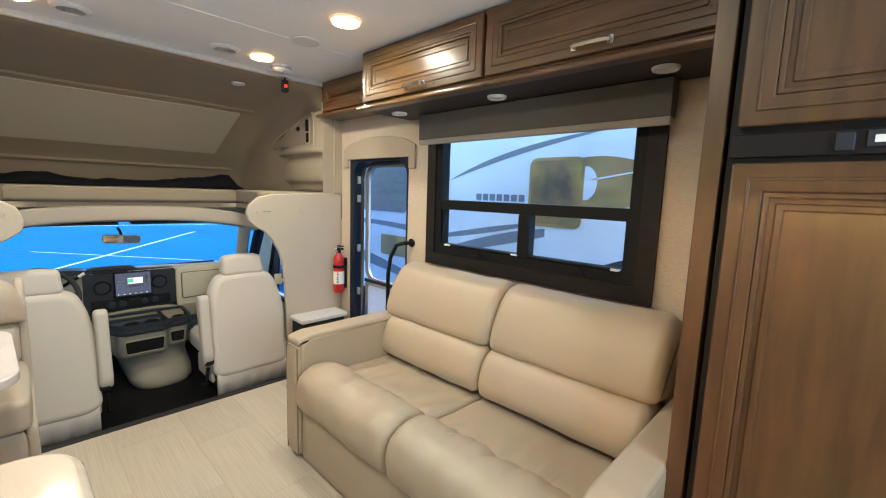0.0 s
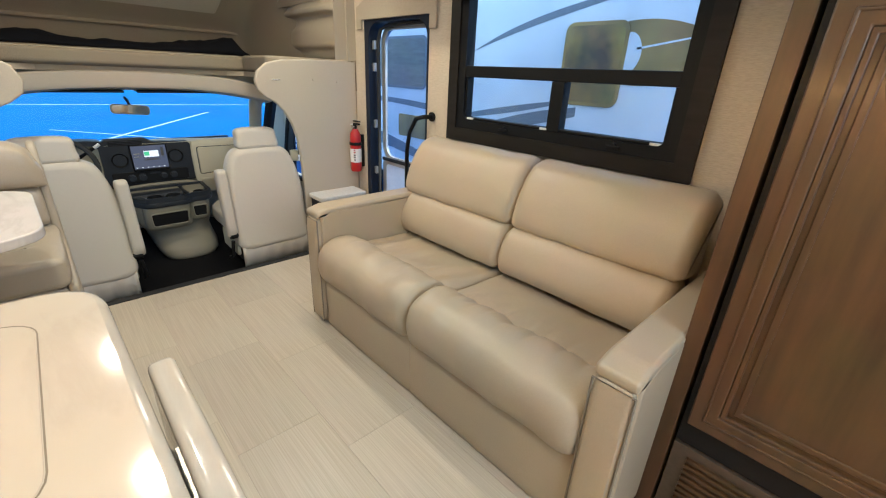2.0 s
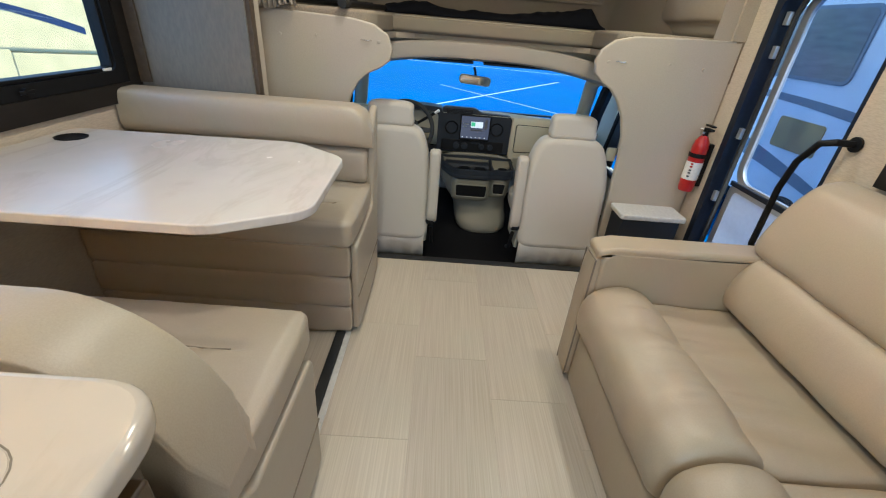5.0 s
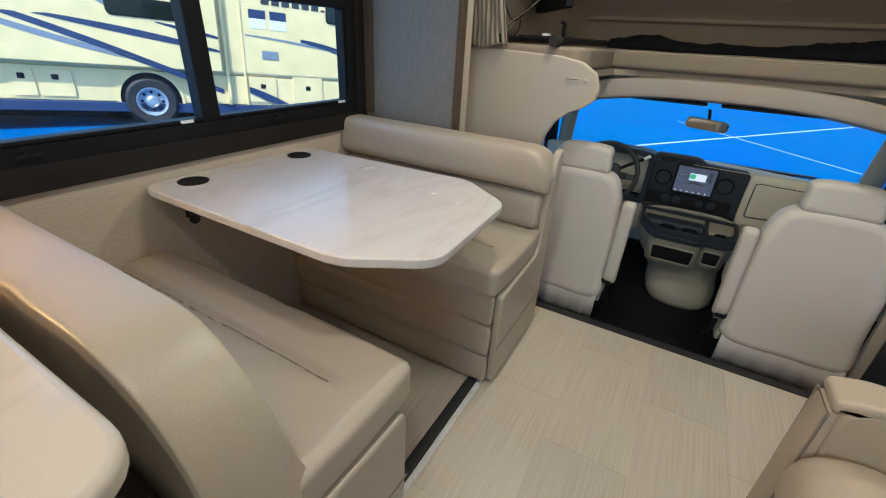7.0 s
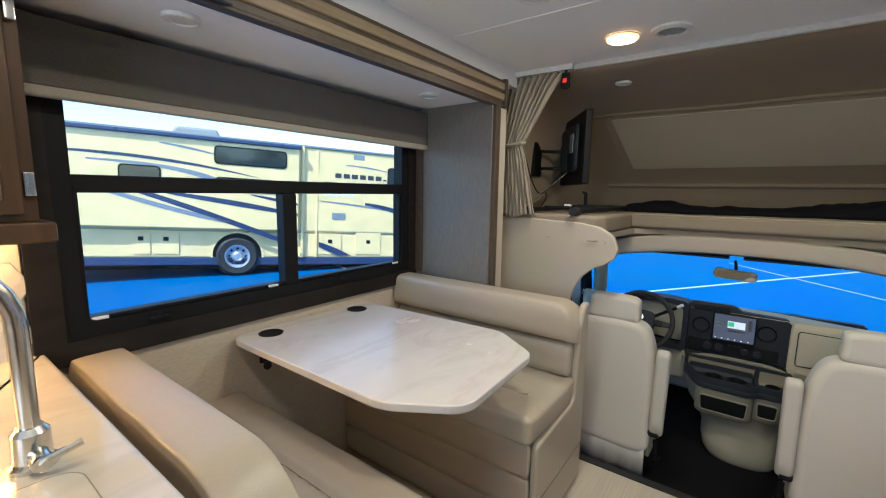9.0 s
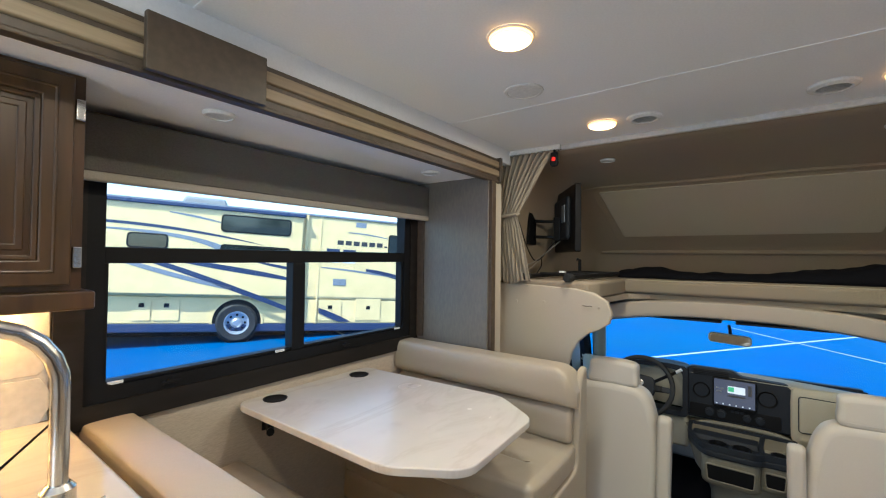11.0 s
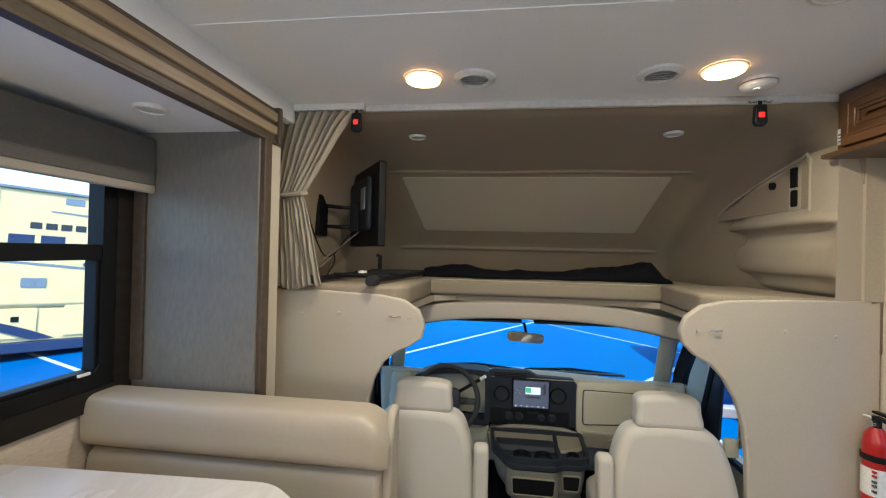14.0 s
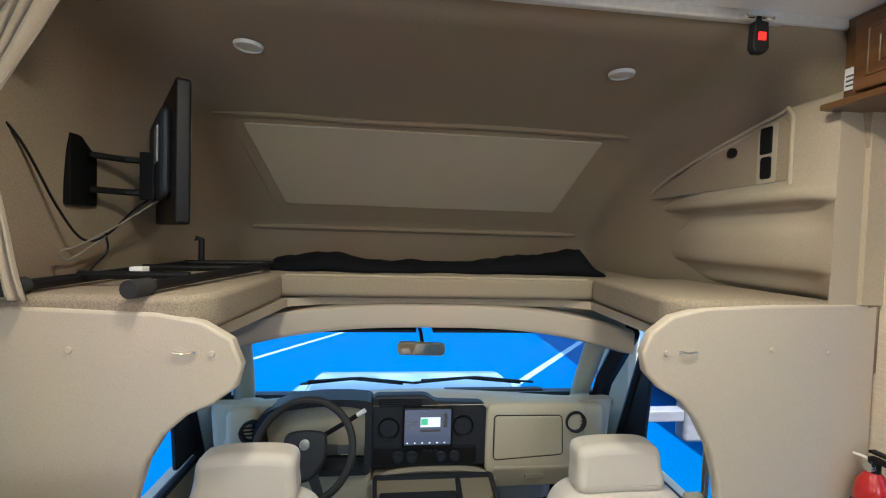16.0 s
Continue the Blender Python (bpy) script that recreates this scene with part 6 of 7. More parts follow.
for z, yc, hw, xfr in ((-0.058, 0.655, 0.165, -3.045), (-0.03, 0.655, 0.185, -3.035), (0.02, 0.65, 0.195, -3.06), (0.07, 0.645, 0.195, -3.13), (0.12, 0.63, 0.205, -3.165), (0.20, 0.61, 0.245, -3.16), (0.30, 0.60, 0.265, -3.17), (0.36, 0.595, 0.275, -3.19), (0.385, 0.595, 0.27, -3.21)):
    ring = []
    for k in range(25):
        a = math.pi * (k / 24 - 0.5)
        ring.append(b.verts.new((xfr - 0.22 * (1 - max(0.0, math.cos(a)) ** 0.55), yc + hw * math.copysign(abs(math.sin(a)) ** 0.8, math.sin(a)), z)))
    ring += [b.verts.new((-3.62, yc + hw, z)), b.verts.new((-3.62, yc - hw, z))]
    rows.append(ring)
for r0, r1 in zip(rows, rows[1:]):
    for i in range(len(r0)):
        b.faces.new((r0[i], r0[(i + 1) % len(r0)], r1[(i + 1) % len(r0)], r1[i]))
b.faces.new(rows[0][::-1])
b.faces.new(rows[-1])
part("body", b, "plastic_tan_shade", ec, smooth=60)


def pocket_pod(y0, y1, z0, z1, xfr, p):
    """A bulging bin with an open pocket in its face; the bin narrows downwards."""
    o = round_corners([(-3.32, y0), (xfr - 0.03, y0), (xfr, y0 + 0.035), (xfr, y1 - 0.035), (xfr - 0.03, y1), (-3.32, y1)], 0.025, 5)
    bb = loft(o, "z", z0, z1, 0.03, 5)
    for v in bb.verts:
        v.co.x -= 0.22 * max(0.0, z1 - 0.10 - v.co.z)
    pod = part("pocket_pod", bb, "plastic_tan_shade", ec)
    for v in (pk_in := loft(round_corners([(p[0], p[3]), (p[1], p[3]), (p[1] - 0.006, p[2]), (p[0] + 0.006, p[2])], 0.015), "x", xfr - 0.05, xfr + 0.0015)).verts:
        v.co.x -= 0.22 * max(0.0, z1 - 0.10 - v.co.z)
    part("pocket", pk_in, "black", pod, "black open pocket")
    rim = tube([(xfr - 0.22 * max(0.0, z1 - 0.10 - z), y, z) for y, z in round_corners([(p[0], p[3]), (p[1], p[3]), (p[1] - 0.006, p[2]), (p[0] + 0.006, p[2])], 0.015)], 0.005, 6, closed=True)
    part("pocket_rim", rim, "plastic_tan_shade", pod)


pocket_pod(0.415, 0.688, 0.165, 0.345, -3.066, (0.441, 0.664, 0.205, 0.295))
pocket_pod(0.672, 0.815, 0.185, 0.352, -3.105, (0.702, 0.795, 0.225, 0.305))
tray_o = round_corners([(-3.42, 0.325), (-3.24, 0.335), (-3.10, 0.40), (-3.055, 0.44), (-3.055, 0.665), (-3.085, 0.70), (-3.092, 0.73), (-3.092, 0.80), (-3.13, 0.845), (-3.42, 0.86)], 0.03, 5)
tray_part = part("tray", loft(tray_o, "z", 0.335, 0.372, 0.010, 3), "plastic_dark", ec, "charcoal cup holder tray")
part("tray_rim", ring_plate(tray_o, inset_poly(tray_o, 0.018), "z", 0.3725, 0.402), "plastic_dark", tray_part)
part("tray_divider", tube([(-3.40, 0.70, 0.385), (-3.24, 0.69, 0.388), (-3.10, 0.695, 0.392)], 0.012, 8), "plastic_dark", tray_part)
part("tray_ledge", loft(round_corners([(-3.30, 0.373), (-3.30, 0.398), (-3.215, 0.398), (-3.19, 0.373)], 0.008), "y", 0.36, 0.68, 0.01), "plastic_dark", tray_part)
for y in (0.495, 0.605):
    part("cup_well", lathe([(0.047, 0.372), (0.046, 0.399), (0.040, 0.401), (0.037, 0.376), (0.0, 0.374)], (-3.118, y, 0), 24), "black", tray_part)
part("cup_well", lathe([(0.036, 0.372), (0.035, 0.397), (0.030, 0.399), (0.028, 0.376), (0.0, 0.374)], (-3.15, 0.765, 0), 20), "black", tray_part)
part("lip", tube(soften([(-3.40, 0.312, 0.372), (-3.435, 0.42, 0.402), (-3.44, 0.60, 0.408), (-3.435, 0.78, 0.402), (-3.40, 0.872, 0.372)]), 0.014, 8), "plastic_tan_shade", ec)

mr = thing("rear_view_mirror", "beige framed rear-view mirror on the windscreen", "mirror")
part("housing", loft(round_rect(0.418, 0.655, 0.885, 0.95, 0.025), "x", -3.60, -3.572, 0.01, 4), "plastic_tan", mr)
part("glass", loft(round_rect(0.425, 0.648, 0.892, 0.943, 0.02), "x", -3.5722, -3.569), "mirror", mr, "silver mirror glass")
part("stem", tube([(-3.60, 0.54, 0.94), (-3.64, 0.54, 0.975), (-3.68, 0.54, 0.99)], 0.010, 8), "plastic_dark", mr)
mr.matrix_basis = Matrix.Translation((-3.58, 0.54, 0.92)) @ Matrix.Rotation(radians(-5), 4, "X") @ Matrix.Rotation(radians(10), 4, "Z") @ Matrix.Translation((3.58, -0.54, -0.92))

for y0, s in ((1.86, 1), (-0.74, -1)):
    t = thing("door_mirror", "grey exterior door mirror on a pale grey arm", "mirror", "door mirrors")
    part("arm", loft(round_corners([(-4.03, 0.35), (-4.03, 0.43), (-3.96, 0.425), (-3.96, 0.355)], 0.01), "y", y0 - s * 0.06, y0 + s * 0.34, 0.01), "shade_grey", t)
    part("foot", box(-4.06, -3.93, y0 - s * 0.07 - 0.01, y0 - s * 0.07 + 0.01, 0.31, 0.48, 0.02), "plastic_dark", t)
    part("sail", loft(round_corners([(-3.84, 0.34), (-3.62, 0.93), (-3.54, 0.93), (-3.60, 0.34)], 0.02), "y", y0 - s * 0.165, y0 - s * 0.145, 0.006), "plastic_dark", t)
    part("head", box(-4.06, -3.95, min(y0 + s * 0.34, y0 + s * 0.54), max(y0 + s * 0.34, y0 + s * 0.54), 0.22, 0.58, 0.03, 3), "shade_grey", t)
hood = thing("hood", "white hood of the motorhome before the windscreen", "hood")
prof = smooth_poly([(-3.98, 0.46), (-4.10, 0.535), (-4.4, 0.575), (-4.8, 0.51), (-5.05, 0.34), (-5.1, 0.0), (-4.0, 0.0)], 5)
part("panel", loft(prof, "y", -0.22, 1.28, 0.10, 5, wobble=lambda co: Vector((0, 0, -0.10 * (abs(co.y - 0.53) / 0.63) ** 3))), "gel_white", hood)
for y0, y1 in ((-0.30, 0.10), (0.96, 1.36)):
    part("fender", loft(smooth_poly([(-3.98, 0.30), (-4.2, 0.42), (-4.7, 0.36), (-5.0, 0.15), (-5.0, -0.2), (-4.0, -0.2)], 5), "y", y0, y1, 0.08, 4), "gel_white", hood)
for y0, y1 in ((-0.15, 0.46), (0.52, 1.18)):
    t = thing("wiper", "black windscreen wiper at rest", "wiper", "wipers")
    part("arm", tube([(-4.15, y0, 0.545), (-4.12, (y0 + y1) / 2, 0.585), (-4.06, y1, 0.575)], 0.008, 6), "black", t)
    part("blade", tube([(-4.10, y0 + 0.05, 0.58), (-4.08, (y0 + y1) / 2 + 0.05, 0.605), (-4.0, y1 + 0.06, 0.60)], 0.007, 6), "rubber", t)
sb = thing("seat_belt", "beige seat belt by the passenger panel", "seat belt")
part("strap", box(-2.80, -2.795, 1.50, 1.545, 0.1, 1.05, 0.001), "cab_panel", sb)
part("buckle", box(-2.775, -2.75, 1.30, 1.36, 0.62, 0.70, 0.01), "plastic_tan", sb)
part("tongue", box(-2.772, -2.755, 1.36, 1.375, 0.66, 0.85, 0.004), "chrome", sb)

# ---- outside ----
GZ = -0.56
g = bmesh.new()
bmesh.ops.create_grid(g, x_segments=60, y_segments=60, size=300)
for v in g.verts:
    v.co.z = GZ
tagged(link_bm("ground", g, "asphalt"), "blue coated parking lot ground", "ground", kind="structure")
for p0, p1, w in (((-6.6, -2.9), (-19.0, 5.1), 0.08), ((-6.2, 1.3), (-12.0, 6.3), 0.10), ((-15.2, 0.2), (-8.6, 5.5), 0.04), ((-24.0, -2.0), (-22.0, 9.0), 0.10), ((-5.5, -3.2), (-9.0, -12.0), 0.08)):
    a, c = Vector((*p0, 0)), Vector((*p1, 0))
    n_ = (c - a).cross(Vector((0, 0, 1))).normalized() * w / 2
    b = bmesh.new()
    lo = [b.verts.new(q + Vector((0, 0, GZ + 0.001))) for q in (a - n_, a + n_, c + n_, c - n_)]
    hi = [b.verts.new(v.co + Vector((0, 0, 0.005))) for v in lo]
    b.faces.new(hi)
    for k in range(4):
        b.faces.new((lo[k], lo[(k + 1) % 4], hi[(k + 1) % 4], hi[k]))
    tagged(link_bm("parking_line", b, "line"), "white painted parking line on the ground", "line", "parking lines", kind="structure")


def decal(curve_top, curve_bot, axis, a0, a1, n=16):
    """A flat swoosh between two quadratic curves (three points each)."""
    def q(c, t):
        p0, p1, p2 = (Vector(p) for p in c)
        return tuple((1 - t) ** 2 * p0 + 2 * t * (1 - t) * p1 + t * t * p2)
    pts = [q(curve_top, k / n) for k in range(n + 1)] + [q(curve_bot, 1 - k / n) for k in range(n + 1)]
    out = []
    for p in pts:
        if not out or (Vector(p) - Vector(out[-1])).length > 1e-4:
            out.append(p)
    if (Vector(out[0]) - Vector(out[-1])).length < 1e-4:
        out.pop()
    return loft(out, axis, a0, a1)


def wheel(parent, at, r, side):
    """A road wheel facing along local -y/+y (side)."""
    w = part("wheel", xf(lathe([(r * 0.60, -0.12), (r * 0.9, -0.13), (r, -0.08), (r, 0.08), (r * 0.9, 0.13), (r * 0.60, 0.12)], (0, 0, 0), 36), Matrix.Translation(at) @ Matrix.Rotation(radians(90), 4, "X")), "rubber", parent, "black tyre")
    m = Matrix.Translation(at) @ Matrix.Rotation(radians(90 * -side), 4, "X")
    part("rim", xf(lathe([(r * 0.62, 0.10), (r * 0.60, 0.125), (r * 0.54, 0.12), (r * 0.50, 0.06), (r * 0.30, 0.05), (r * 0.24, 0.10), (r * 0.16, 0.13), (0.0, 0.135)], (0, 0, 0), 36), m), "alu", w, "polished alloy rim")
    for k in range(8):
        a = 2 * math.pi * k / 8
        part("hand_hole", xf(cyl(r * 0.065, 0.02, (r * 0.40 * math.cos(a), r * 0.40 * math.sin(a), 0.056), n=12), m), "black", w)
    return w


# the cream motor coach seen through the dinette window: local x along it, local y towards us
mh = thing("motor_coach", "large cream motor coach with navy swooshes parked outside", "motorhome")
d = Vector((-5.26, 3.0, 0)).normalized()
mh.matrix_basis = Matrix.Translation((-3.0, -9.9, 0)) @ Matrix.Rotation(math.atan2(d.y, d.x), 4, "Z") @ Matrix.Rotation(radians(2.86), 4, "Y") @ Matrix.Diagonal((1, -1, 1, 1))
F = -0.0
part("body", loft(round_rect(-2.6, 0.0, 0.55, 2.62, 0.10), "x", -5.0, 8.2, 0.08, 4), "gel_cream", mh)
part("skirt_body", box(-5.0, 8.2, -2.5, -0.03, -0.02, 0.56, 0.03), "gel_cream", mh)
part("skirt_band", box(-5.0, 8.2, -2.5, 0.0, -0.20, -0.02, 0.02), "decal_navy", mh, "navy lower skirt")
part("chassis", box(-4.6, 7.8, -2.2, -0.6, -0.40, -0.2, 0.03), "black", mh)
part("slide_box", loft(round_rect(-0.5, 0.14, 0.62, 2.52, 0.03), "x", -4.2, 3.72, 0.03, 3), "gel_cream", mh)
part("roof_gutter", box(-5.0, 8.1, -0.02, 0.03, 2.58, 2.63, 0.01), "decal_grey", mh)
part("slide_awning", box(-4.2, 3.75, 0.0, 0.20, 2.50, 2.58, 0.02), "decal_navy", mh)
part("column_seam", box(3.78, 3.84, -0.01, 0.05, -0.02, 2.6, 0.01), "gel_cream", mh)
part("column_seam", box(4.12, 4.16, -0.01, 0.012, -0.02, 2.6, 0.004), "gel_cream", mh)
part("ac_unit", loft(round_corners([(1.0, 2.63), (1.12, 2.86), (1.95, 2.86), (2.05, 2.63)], 0.04), "y", -1.7, -0.9, 0.05, 3), "decal_grey", mh)
for u0, u1, v0, v1, yy in ((0.30, 1.02, 1.57, 1.89, 0.14), (1.98, 3.44, 2.03, 2.42, 0.14), (2.0, 3.46, 1.45, 1.76, 0.14), (5.85, 6.8, 1.72, 2.28, 0.0), (-2.8, -1.4, 1.6, 2.3, 0.14)):
    wn_ = part("window", loft(round_rect(u0, u1, v0, v1, 0.08), "y", yy, yy + 0.012, 0.004, 2), "black", mh)
    part("pane", loft(round_rect(u0 + 0.03, u1 - 0.03, v0 + 0.03, v1 - 0.03, 0.06), "y", yy + 0.012, yy + 0.016), "tint", wn_, "dark tinted pane")
for top_, bot_, yy, mt in (
        (((-0.6, 2.10), (1.2, 2.16), (2.9, 1.78)), ((-0.6, 2.06), (1.2, 2.06), (2.9, 1.78)), 0.14, "decal_navy"),
        (((-0.2, 1.96), (1.8, 2.0), (2.35, 1.55)), ((-0.2, 1.93), (1.6, 1.90), (2.05, 1.55)), 0.14, "decal_grey"),
        (((1.0, 2.38), (1.6, 2.36), (2.2, 2.18)), ((1.0, 2.36), (1.6, 2.28), (2.2, 2.18)), 0.14, "decal_grey"),
        (((0.8, 1.36), (2.0, 1.0), (3.7, 0.30)), ((0.5, 1.36), (1.9, 0.90), (3.7, 0.20)), 0.14, "decal_navy"),
        (((1.2, 1.38), (2.6, 1.28), (3.7, 1.02)), ((1.0, 1.36), (2.4, 1.12), (3.7, 0.98)), 0.14, "decal_navy"),
        (((0.2, 1.36), (1.3, 1.04), (2.3, 0.80)), ((0.0, 1.34), (1.2, 0.94), (2.2, 0.76)), 0.14, "decal_grey"),
        (((2.7, 1.42), (3.3, 1.36), (3.7, 1.26)), ((2.7, 1.40), (3.2, 1.28), (3.7, 1.22)), 0.14, "decal_navy"),
        (((4.2, 1.36), (5.2, 1.34), (6.6, 1.10)), ((4.2, 1.34), (5.2, 1.26), (6.6, 1.10)), 0.0, "decal_grey"),
        (((5.3, 1.36), (5.9, 1.34), (6.9, 1.02)), ((5.3, 1.30), (5.9, 1.20), (6.9, 0.90)), 0.0, "decal_navy"),
        (((4.2, 0.36), (4.6, 0.24), (5.0, 0.02)), ((4.2, 0.24), (4.4, 0.14), (4.7, 0.02)), 0.0, "decal_navy"),
        (((4.8, 2.26), (5.4, 2.28), (6.0, 2.14)), ((4.8, 2.24), (5.4, 2.22), (6.0, 2.14)), 0.0, "decal_grey")):
    part("decal", decal(top_, bot_, "y", yy + 0.001, yy + 0.005), mt, mh)
for k in range(6):
    part("name_bar", box(4.55 + 0.20 * k, 4.70 + 0.20 * k, 0.001, 0.006, 1.93, 2.04, 0.002), "decal_black", mh)
part("name_bar", box(5.75, 5.83, 0.001, 0.006, 1.93, 1.97), "decal_black", mh)
for u0, u1, v0, v1, mt in ((4.30, 4.62, 1.66, 1.82, "decal_navy"), (4.30, 4.62, 1.48, 1.66, "label"), (4.70, 5.02, 1.66, 1.82, "decal_navy"), (4.70, 5.02, 1.48, 1.66, "label"), (4.98, 5.25, 2.40, 2.52, "decal_grey")):
    part("notice", box(u0, u1, 0.001, 0.006, v0, v1, 0.002), mt, mh)
for u0, u1, v0, v1, yy in ((0.45, 0.78, 0.05, 0.50, -0.03), (0.82, 1.3, 0.05, 0.50, -0.03), (4.2, 4.75, 0.05, 0.56, -0.03), (5.1, 5.75, 0.05, 0.60, -0.03)):
    hatch = part("hatch", loft(round_rect(u0, u1, v0, v1, 0.03), "y", -0.03, -0.012, 0.004, 2), "gel_cream", mh)
    part("hatch_lock", box((u0 + u1) / 2 - 0.05, (u0 + u1) / 2 + 0.05, -0.012, -0.004, 0.33, 0.42, 0.004), "black", hatch)
part("utility_door", box(4.50, 4.82, 0.0, 0.012, 0.92, 1.08, 0.004), "decal_grey", mh)
b = xf(lathe([(0.50, -0.02), (0.55, -0.02), (0.55, 0.03), (0.50, 0.03)], (0, 0, 0), 36), Matrix.Translation((2.43, -0.03, 0.03)) @ Matrix.Rotation(radians(90), 4, "X"))
bmesh.ops.delete(b, geom=[v for v in b.verts if v.co.z < -0.10], context="VERTS")
part("arch", b, "gel_cream", mh)
part("wheel_well", cyl(0.50, 0.04, (2.43, -0.045, 0.03), "y", 36), "black", mh)
wheel(mh, (2.43, -0.06, 0.01), 0.43, 1)
wheel(mh, (-3.6, -0.06, -0.10), 0.43, 1)

# the white trailer close by on the entry side
tr = thing("travel_trailer", "white travel trailer with grey and bronze swooshes parked close by", "trailer")
TYF = 3.6
part("body", loft(round_rect(-8.4, 3.2, -0.10, 2.90, 0.16), "y", TYF, TYF + 2.4, 0.02, 3), "gel_white", tr)
part("chassis", box(-8.0, 2.8, TYF + 0.2, TYF + 2.2, -0.30, -0.10, 0.02), "black", tr)
part("roof_rail", box(-8.3, 3.1, TYF - 0.03, TYF + 0.02, 2.74, 2.79, 0.008), "alu", tr)
for x0, x1, z0, z1 in ((-2.10, -1.53, 1.04, 1.70), (-5.05, -3.95, 1.06, 1.66), (-6.9, -6.1, 1.05, 1.68)):
    w = part("window", loft(round_rect(x0, x1, z0, z1, 0.08), "y", TYF - 0.014, TYF, 0.004, 2), "decal_tan" if x0 > -3 else "decal_grey", tr)
    # the gold pane's reflection is fixed colour, not a mirror
    part("pane", loft(round_rect(x0 + 0.03, x1 - 0.03, z0 + 0.03, z1 - 0.03, 0.06), "y", TYF - 0.018, TYF - 0.014), "gold_reflection" if x0 > -3 else "shade_grey", w, "pane with its tone painted in")
for top_, bot_, mt in (
        (((-3.2, 1.48), (-2.4, 1.86), (-1.3, 1.93)), ((-3.2, 1.48), (-2.4, 1.74), (-1.3, 1.93)), "decal_grey"),
        (((-3.3, 0.66), (-2.5, 0.95), (-1.9, 1.02)), ((-3.3, 0.60), (-2.4, 0.80), (-1.9, 0.94)), "decal_grey"),
        (((-3.5, 0.80), (-2.7, 0.98), (-2.1, 1.06)), ((-3.5, 0.77), (-2.6, 0.90), (-2.1, 1.03)), "decal_grey"),
        (((-1.75, 0.50), (-1.3, 0.80), (-0.6, 0.98)), ((-1.75, 0.42), (-1.2, 0.55), (-0.6, 0.62)), "decal_black"),
        (((-5.6, 0.92), (-4.6, 0.96), (-3.6, 0.88)), ((-5.6, 0.86), (-4.6, 0.90), (-3.6, 0.80)), "decal_grey"),
        (((-5.6, 0.55), (-4.6, 0.45), (-3.6, 0.20)), ((-5.6, 0.35), (-4.6, 0.30), (-3.6, 0.12)), "decal_grey")):
    part("decal", decal(top_, bot_, "y", TYF - 0.004, TYF + 0.001), mt, tr)
ell = lambda cx, cz, ra, rb: [(cx + ra * math.cos(2 * math.pi * k / 36), cz + rb * math.sin(2 * math.pi * k / 36) * (1 - 0.12 * math.cos(2 * math.pi * k / 36))) for k in range(36)]
part("decal", loft(ell(-1.36, 1.46, 0.52, 0.235), "y", TYF - 0.005, TYF + 0.001), "decal_tan", tr, "bronze oval decal")
part("decal", loft(ell(-1.50, 1.46, 0.09, 0.15), "y", TYF - 0.008, TYF - 0.0052), "gel_white", tr)
part("decal", decal(((-1.45, 1.50), (-1.1, 1.56), (-0.85, 1.60)), ((-1.45, 1.485), (-1.1, 1.545), (-0.85, 1.595)), "y", TYF - 0.008, TYF - 0.0052), "gel_white", tr)
for k in range(7):
    part("name_bar", box(-2.78 + 0.093 * k, -2.71 + 0.093 * k, TYF - 0.004, TYF + 0.001, 1.27, 1.34), "decal_grey", tr)
nb = part("number_plate", loft(round_rect(-4.50, -3.95, 0.46, 0.74, 0.03), "y", TYF - 0.008, TYF, 0.002, 2), "decal_tan", tr, "pale plate with curled marks")
wheel(tr, (-3.2, TYF + 0.10, -0.24), 0.33, -1)
wheel(tr, (-4.0, TYF + 0.10, -0.24), 0.33, -1)

# far rigs, trees and dry grass beyond the windscreen
rng = random.Random(4)
for k, (x, y, wd, h) in enumerate(((-36, -6, 2.6, 3.1), (-38, 1.5, 2.5, 2.7), (-37, 8.5, 2.6, 3.2), (-40, 15, 5.5, 3.0), (-38, -15, 6.0, 3.1), (-34, 22, 2.5, 2.6))):
    t = thing("far_motorhome", "white motorhome parked far across the lot", "motorhome", "far motorhomes")
    part("body", loft(round_rect(y - wd / 2, y + wd / 2, GZ + 0.5, GZ + h, 0.2), "x", x - 6, x, 0.1, 3), "gel_white", t)
    part("windscreen", loft(round_rect(y - wd * 0.4, y + wd * 0.4, GZ + 1.3, GZ + 2.1, 0.1), "x", x, x + 0.02), "tint", t)
    part("bumper", box(x - 0.2, x + 0.15, y - wd / 2, y + wd / 2, GZ + 0.3, GZ + 0.6, 0.05), "black", t)
    for s in (-1, 1):
        part("wheel", cyl(0.42, 0.3, (x - 1.2, y + s * (wd / 2 - 0.2), GZ + 0.42), "y", 20), "rubber", t)
gsb = bmesh.new()
for k in range(260):
    a, r = rng.uniform(0, 6.28), rng.uniform(0, 1) ** 0.5
    x, y = -7.6 + 0.9 * r * math.cos(a), -3.1 + 0.8 * r * math.sin(a)
    h = rng.uniform(0.25, 0.75)
    lx, ly = rng.uniform(-0.15, 0.15), rng.uniform(-0.15, 0.15)
    w = 0.012
    p = [Vector((x - w, y, GZ)), Vector((x + w, y, GZ)), Vector((x + lx * 0.5 + w, y + ly * 0.5, GZ + h * 0.6)), Vector((x + lx, y + ly, GZ + h)), Vector((x + lx * 0.5 - w, y + ly * 0.5, GZ + h * 0.6))]
    gsb.faces.new([gsb.verts.new(q) for q in p])
tagged(link_bm("dry_grass", gsb, "straw"), "tall dry yellow grass clump beyond the hood", "grass", kind="stuff")


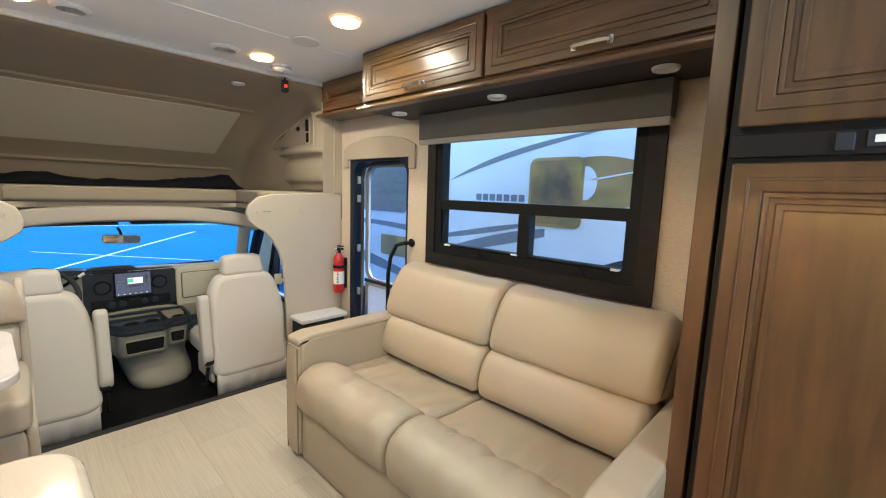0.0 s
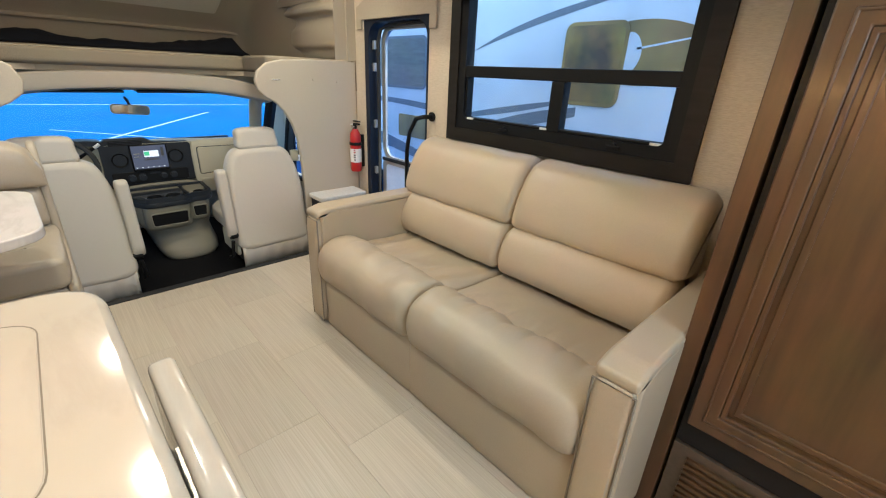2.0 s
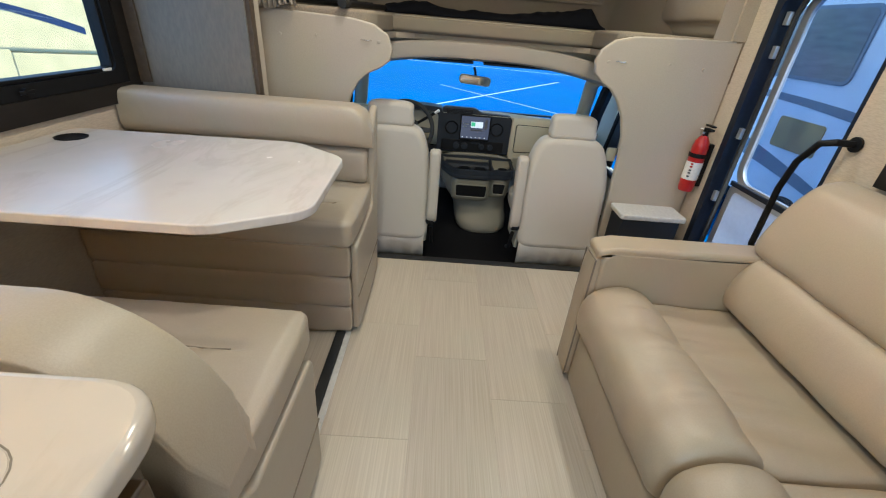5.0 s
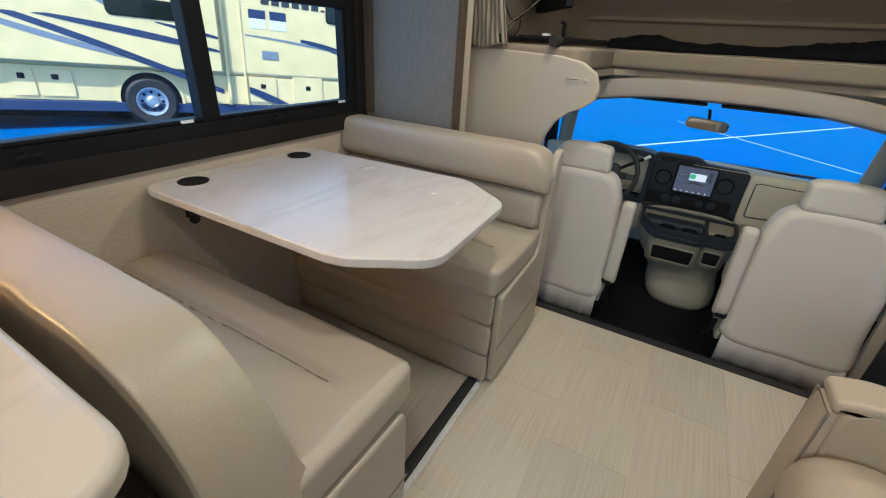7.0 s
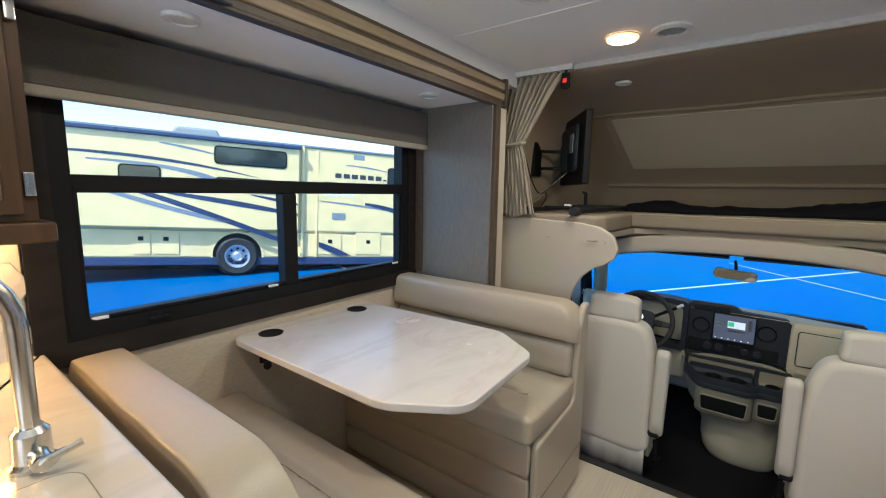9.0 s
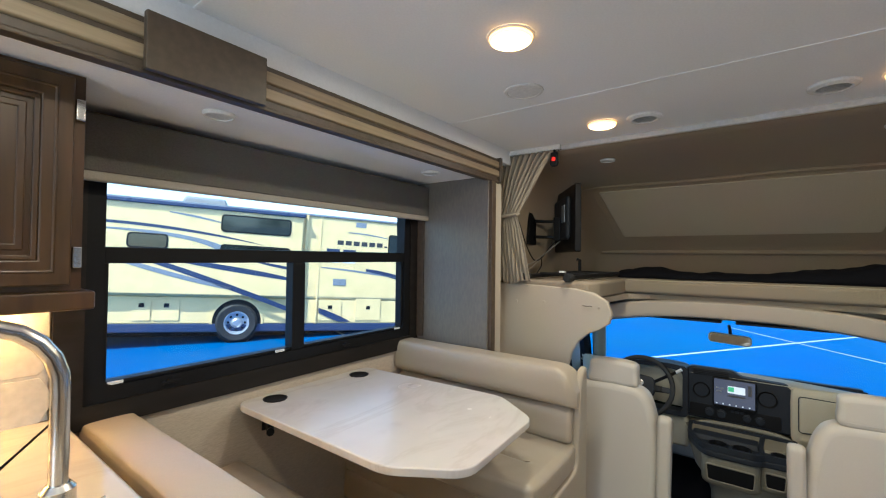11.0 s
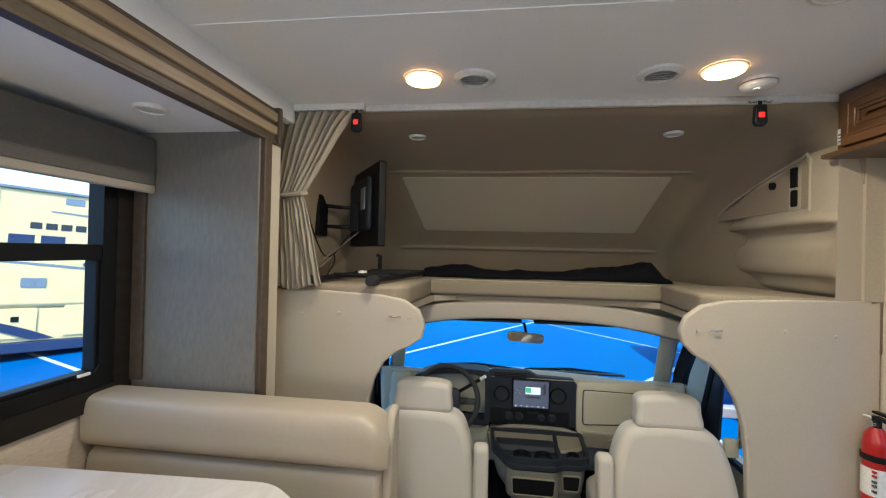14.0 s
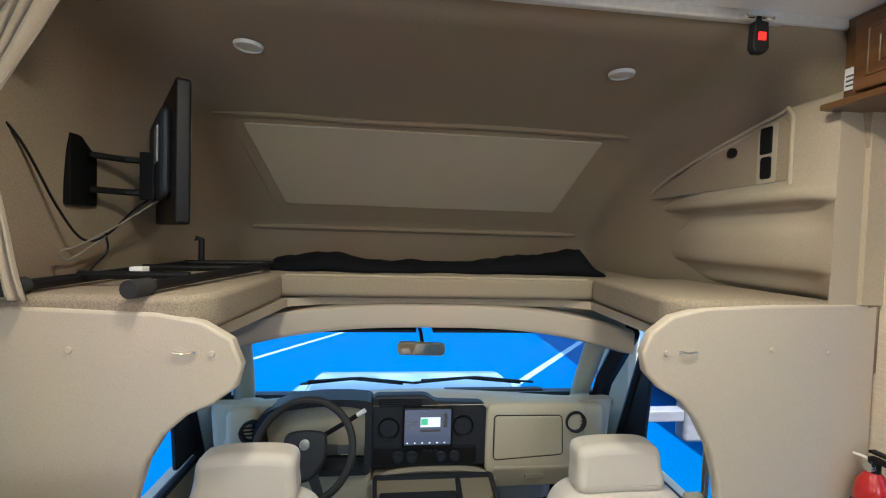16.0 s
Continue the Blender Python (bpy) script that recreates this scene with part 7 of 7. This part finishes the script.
def tree(x, y, h, seed):
    r_ = random.Random(seed)
    t = thing("tree", "dark green leafy tree at the lot's far edge", "tree", "far trees")
    b = bmesh.new()
    tube([(x, y, GZ), (x + 0.1, y, GZ + h * 0.35), (x, y + 0.1, GZ + h * 0.75)], 0.22, 8, bm=b)
    for k in range(6):
        a = r_.uniform(0, 6.28)
        z = GZ + h * r_.uniform(0.3, 0.6)
        tube([(x, y, z), (x + 1.2 * math.cos(a), y + 1.2 * math.sin(a), z + 1.0), (x + 2.0 * math.cos(a), y + 2.0 * math.sin(a), z + 2.2)], 0.08, 6, bm=b)
    part("trunk", b, "bark", t)
    verts, faces = [], []
    for k in range(900):
        a, q = r_.uniform(0, 6.28), r_.uniform(-1, 1)
        rad = (r_.random() ** 0.33) * (0.8 + 0.35 * noise.noise(Vector((math.cos(a) * 2, math.sin(a) * 2, q * 2 + seed))))
        c = Vector((x + h * 0.32 * rad * math.cos(a) * math.sqrt(1 - q * q), y + h * 0.32 * rad * math.sin(a) * math.sqrt(1 - q * q), GZ + h * 0.62 + h * 0.36 * rad * q))
        u_ = Vector((r_.uniform(-1, 1), r_.uniform(-1, 1), r_.uniform(-1, 1))).normalized()
        w_ = u_.orthogonal().normalized()
        s = r_.uniform(0.14, 0.30)
        i0 = len(verts)
        verts += [c - u_ * s, c + w_ * s * 0.6, c + u_ * s, c - w_ * s * 0.6]
        faces.append((i0, i0 + 1, i0 + 2, i0 + 3))
    me = bpy.data.meshes.new("crown")
    me.from_pydata([tuple(v) for v in verts], [], faces)
    me.materials.append(M["foliage"])
    c = new("crown", me)
    c.parent = t
    return t


for k in range(14):
    tree(-58 + rng.uniform(-5, 5), -40 + 6.5 * k + rng.uniform(-2, 2), rng.uniform(7, 11), k)
for k in range(9):
    tree(-40 + 9 * k + rng.uniform(-2, 2), 46 + rng.uniform(-4, 4), rng.uniform(7, 11), 40 + k)

# ---- floor planks ----
PX, PY, GAP = 0.615, 0.305, 0.0006
pm = bpy.data.meshes.new("plank")
pb = box(0, PX - GAP, 0, PY - GAP, -0.004, 0.0, 0.0005, 1)
pb.to_mesh(pm)
pb.free()
pm.materials.append(M["floor"])
for j in range(6):
    y0 = -0.03 + j * PY
    off = (0.0, 0.41, 0.20)[j % 3]
    for i in range(-1, 8):
        x0 = -2.485 + i * PX - off
        lo, hi = max(x0, -2.484), min(x0 + PX, XR)
        if hi - lo < 0.05:
            continue
        wy = min(PY, WR - y0)
        if wy < 0.05:
            continue
        ob = new("plank", pm)
        ob.parent = floor
        ob.location = (lo, y0, 0.0)
        ob.scale = ((hi - lo - GAP) / (PX - GAP), (wy - GAP) / (PY - GAP), 1)
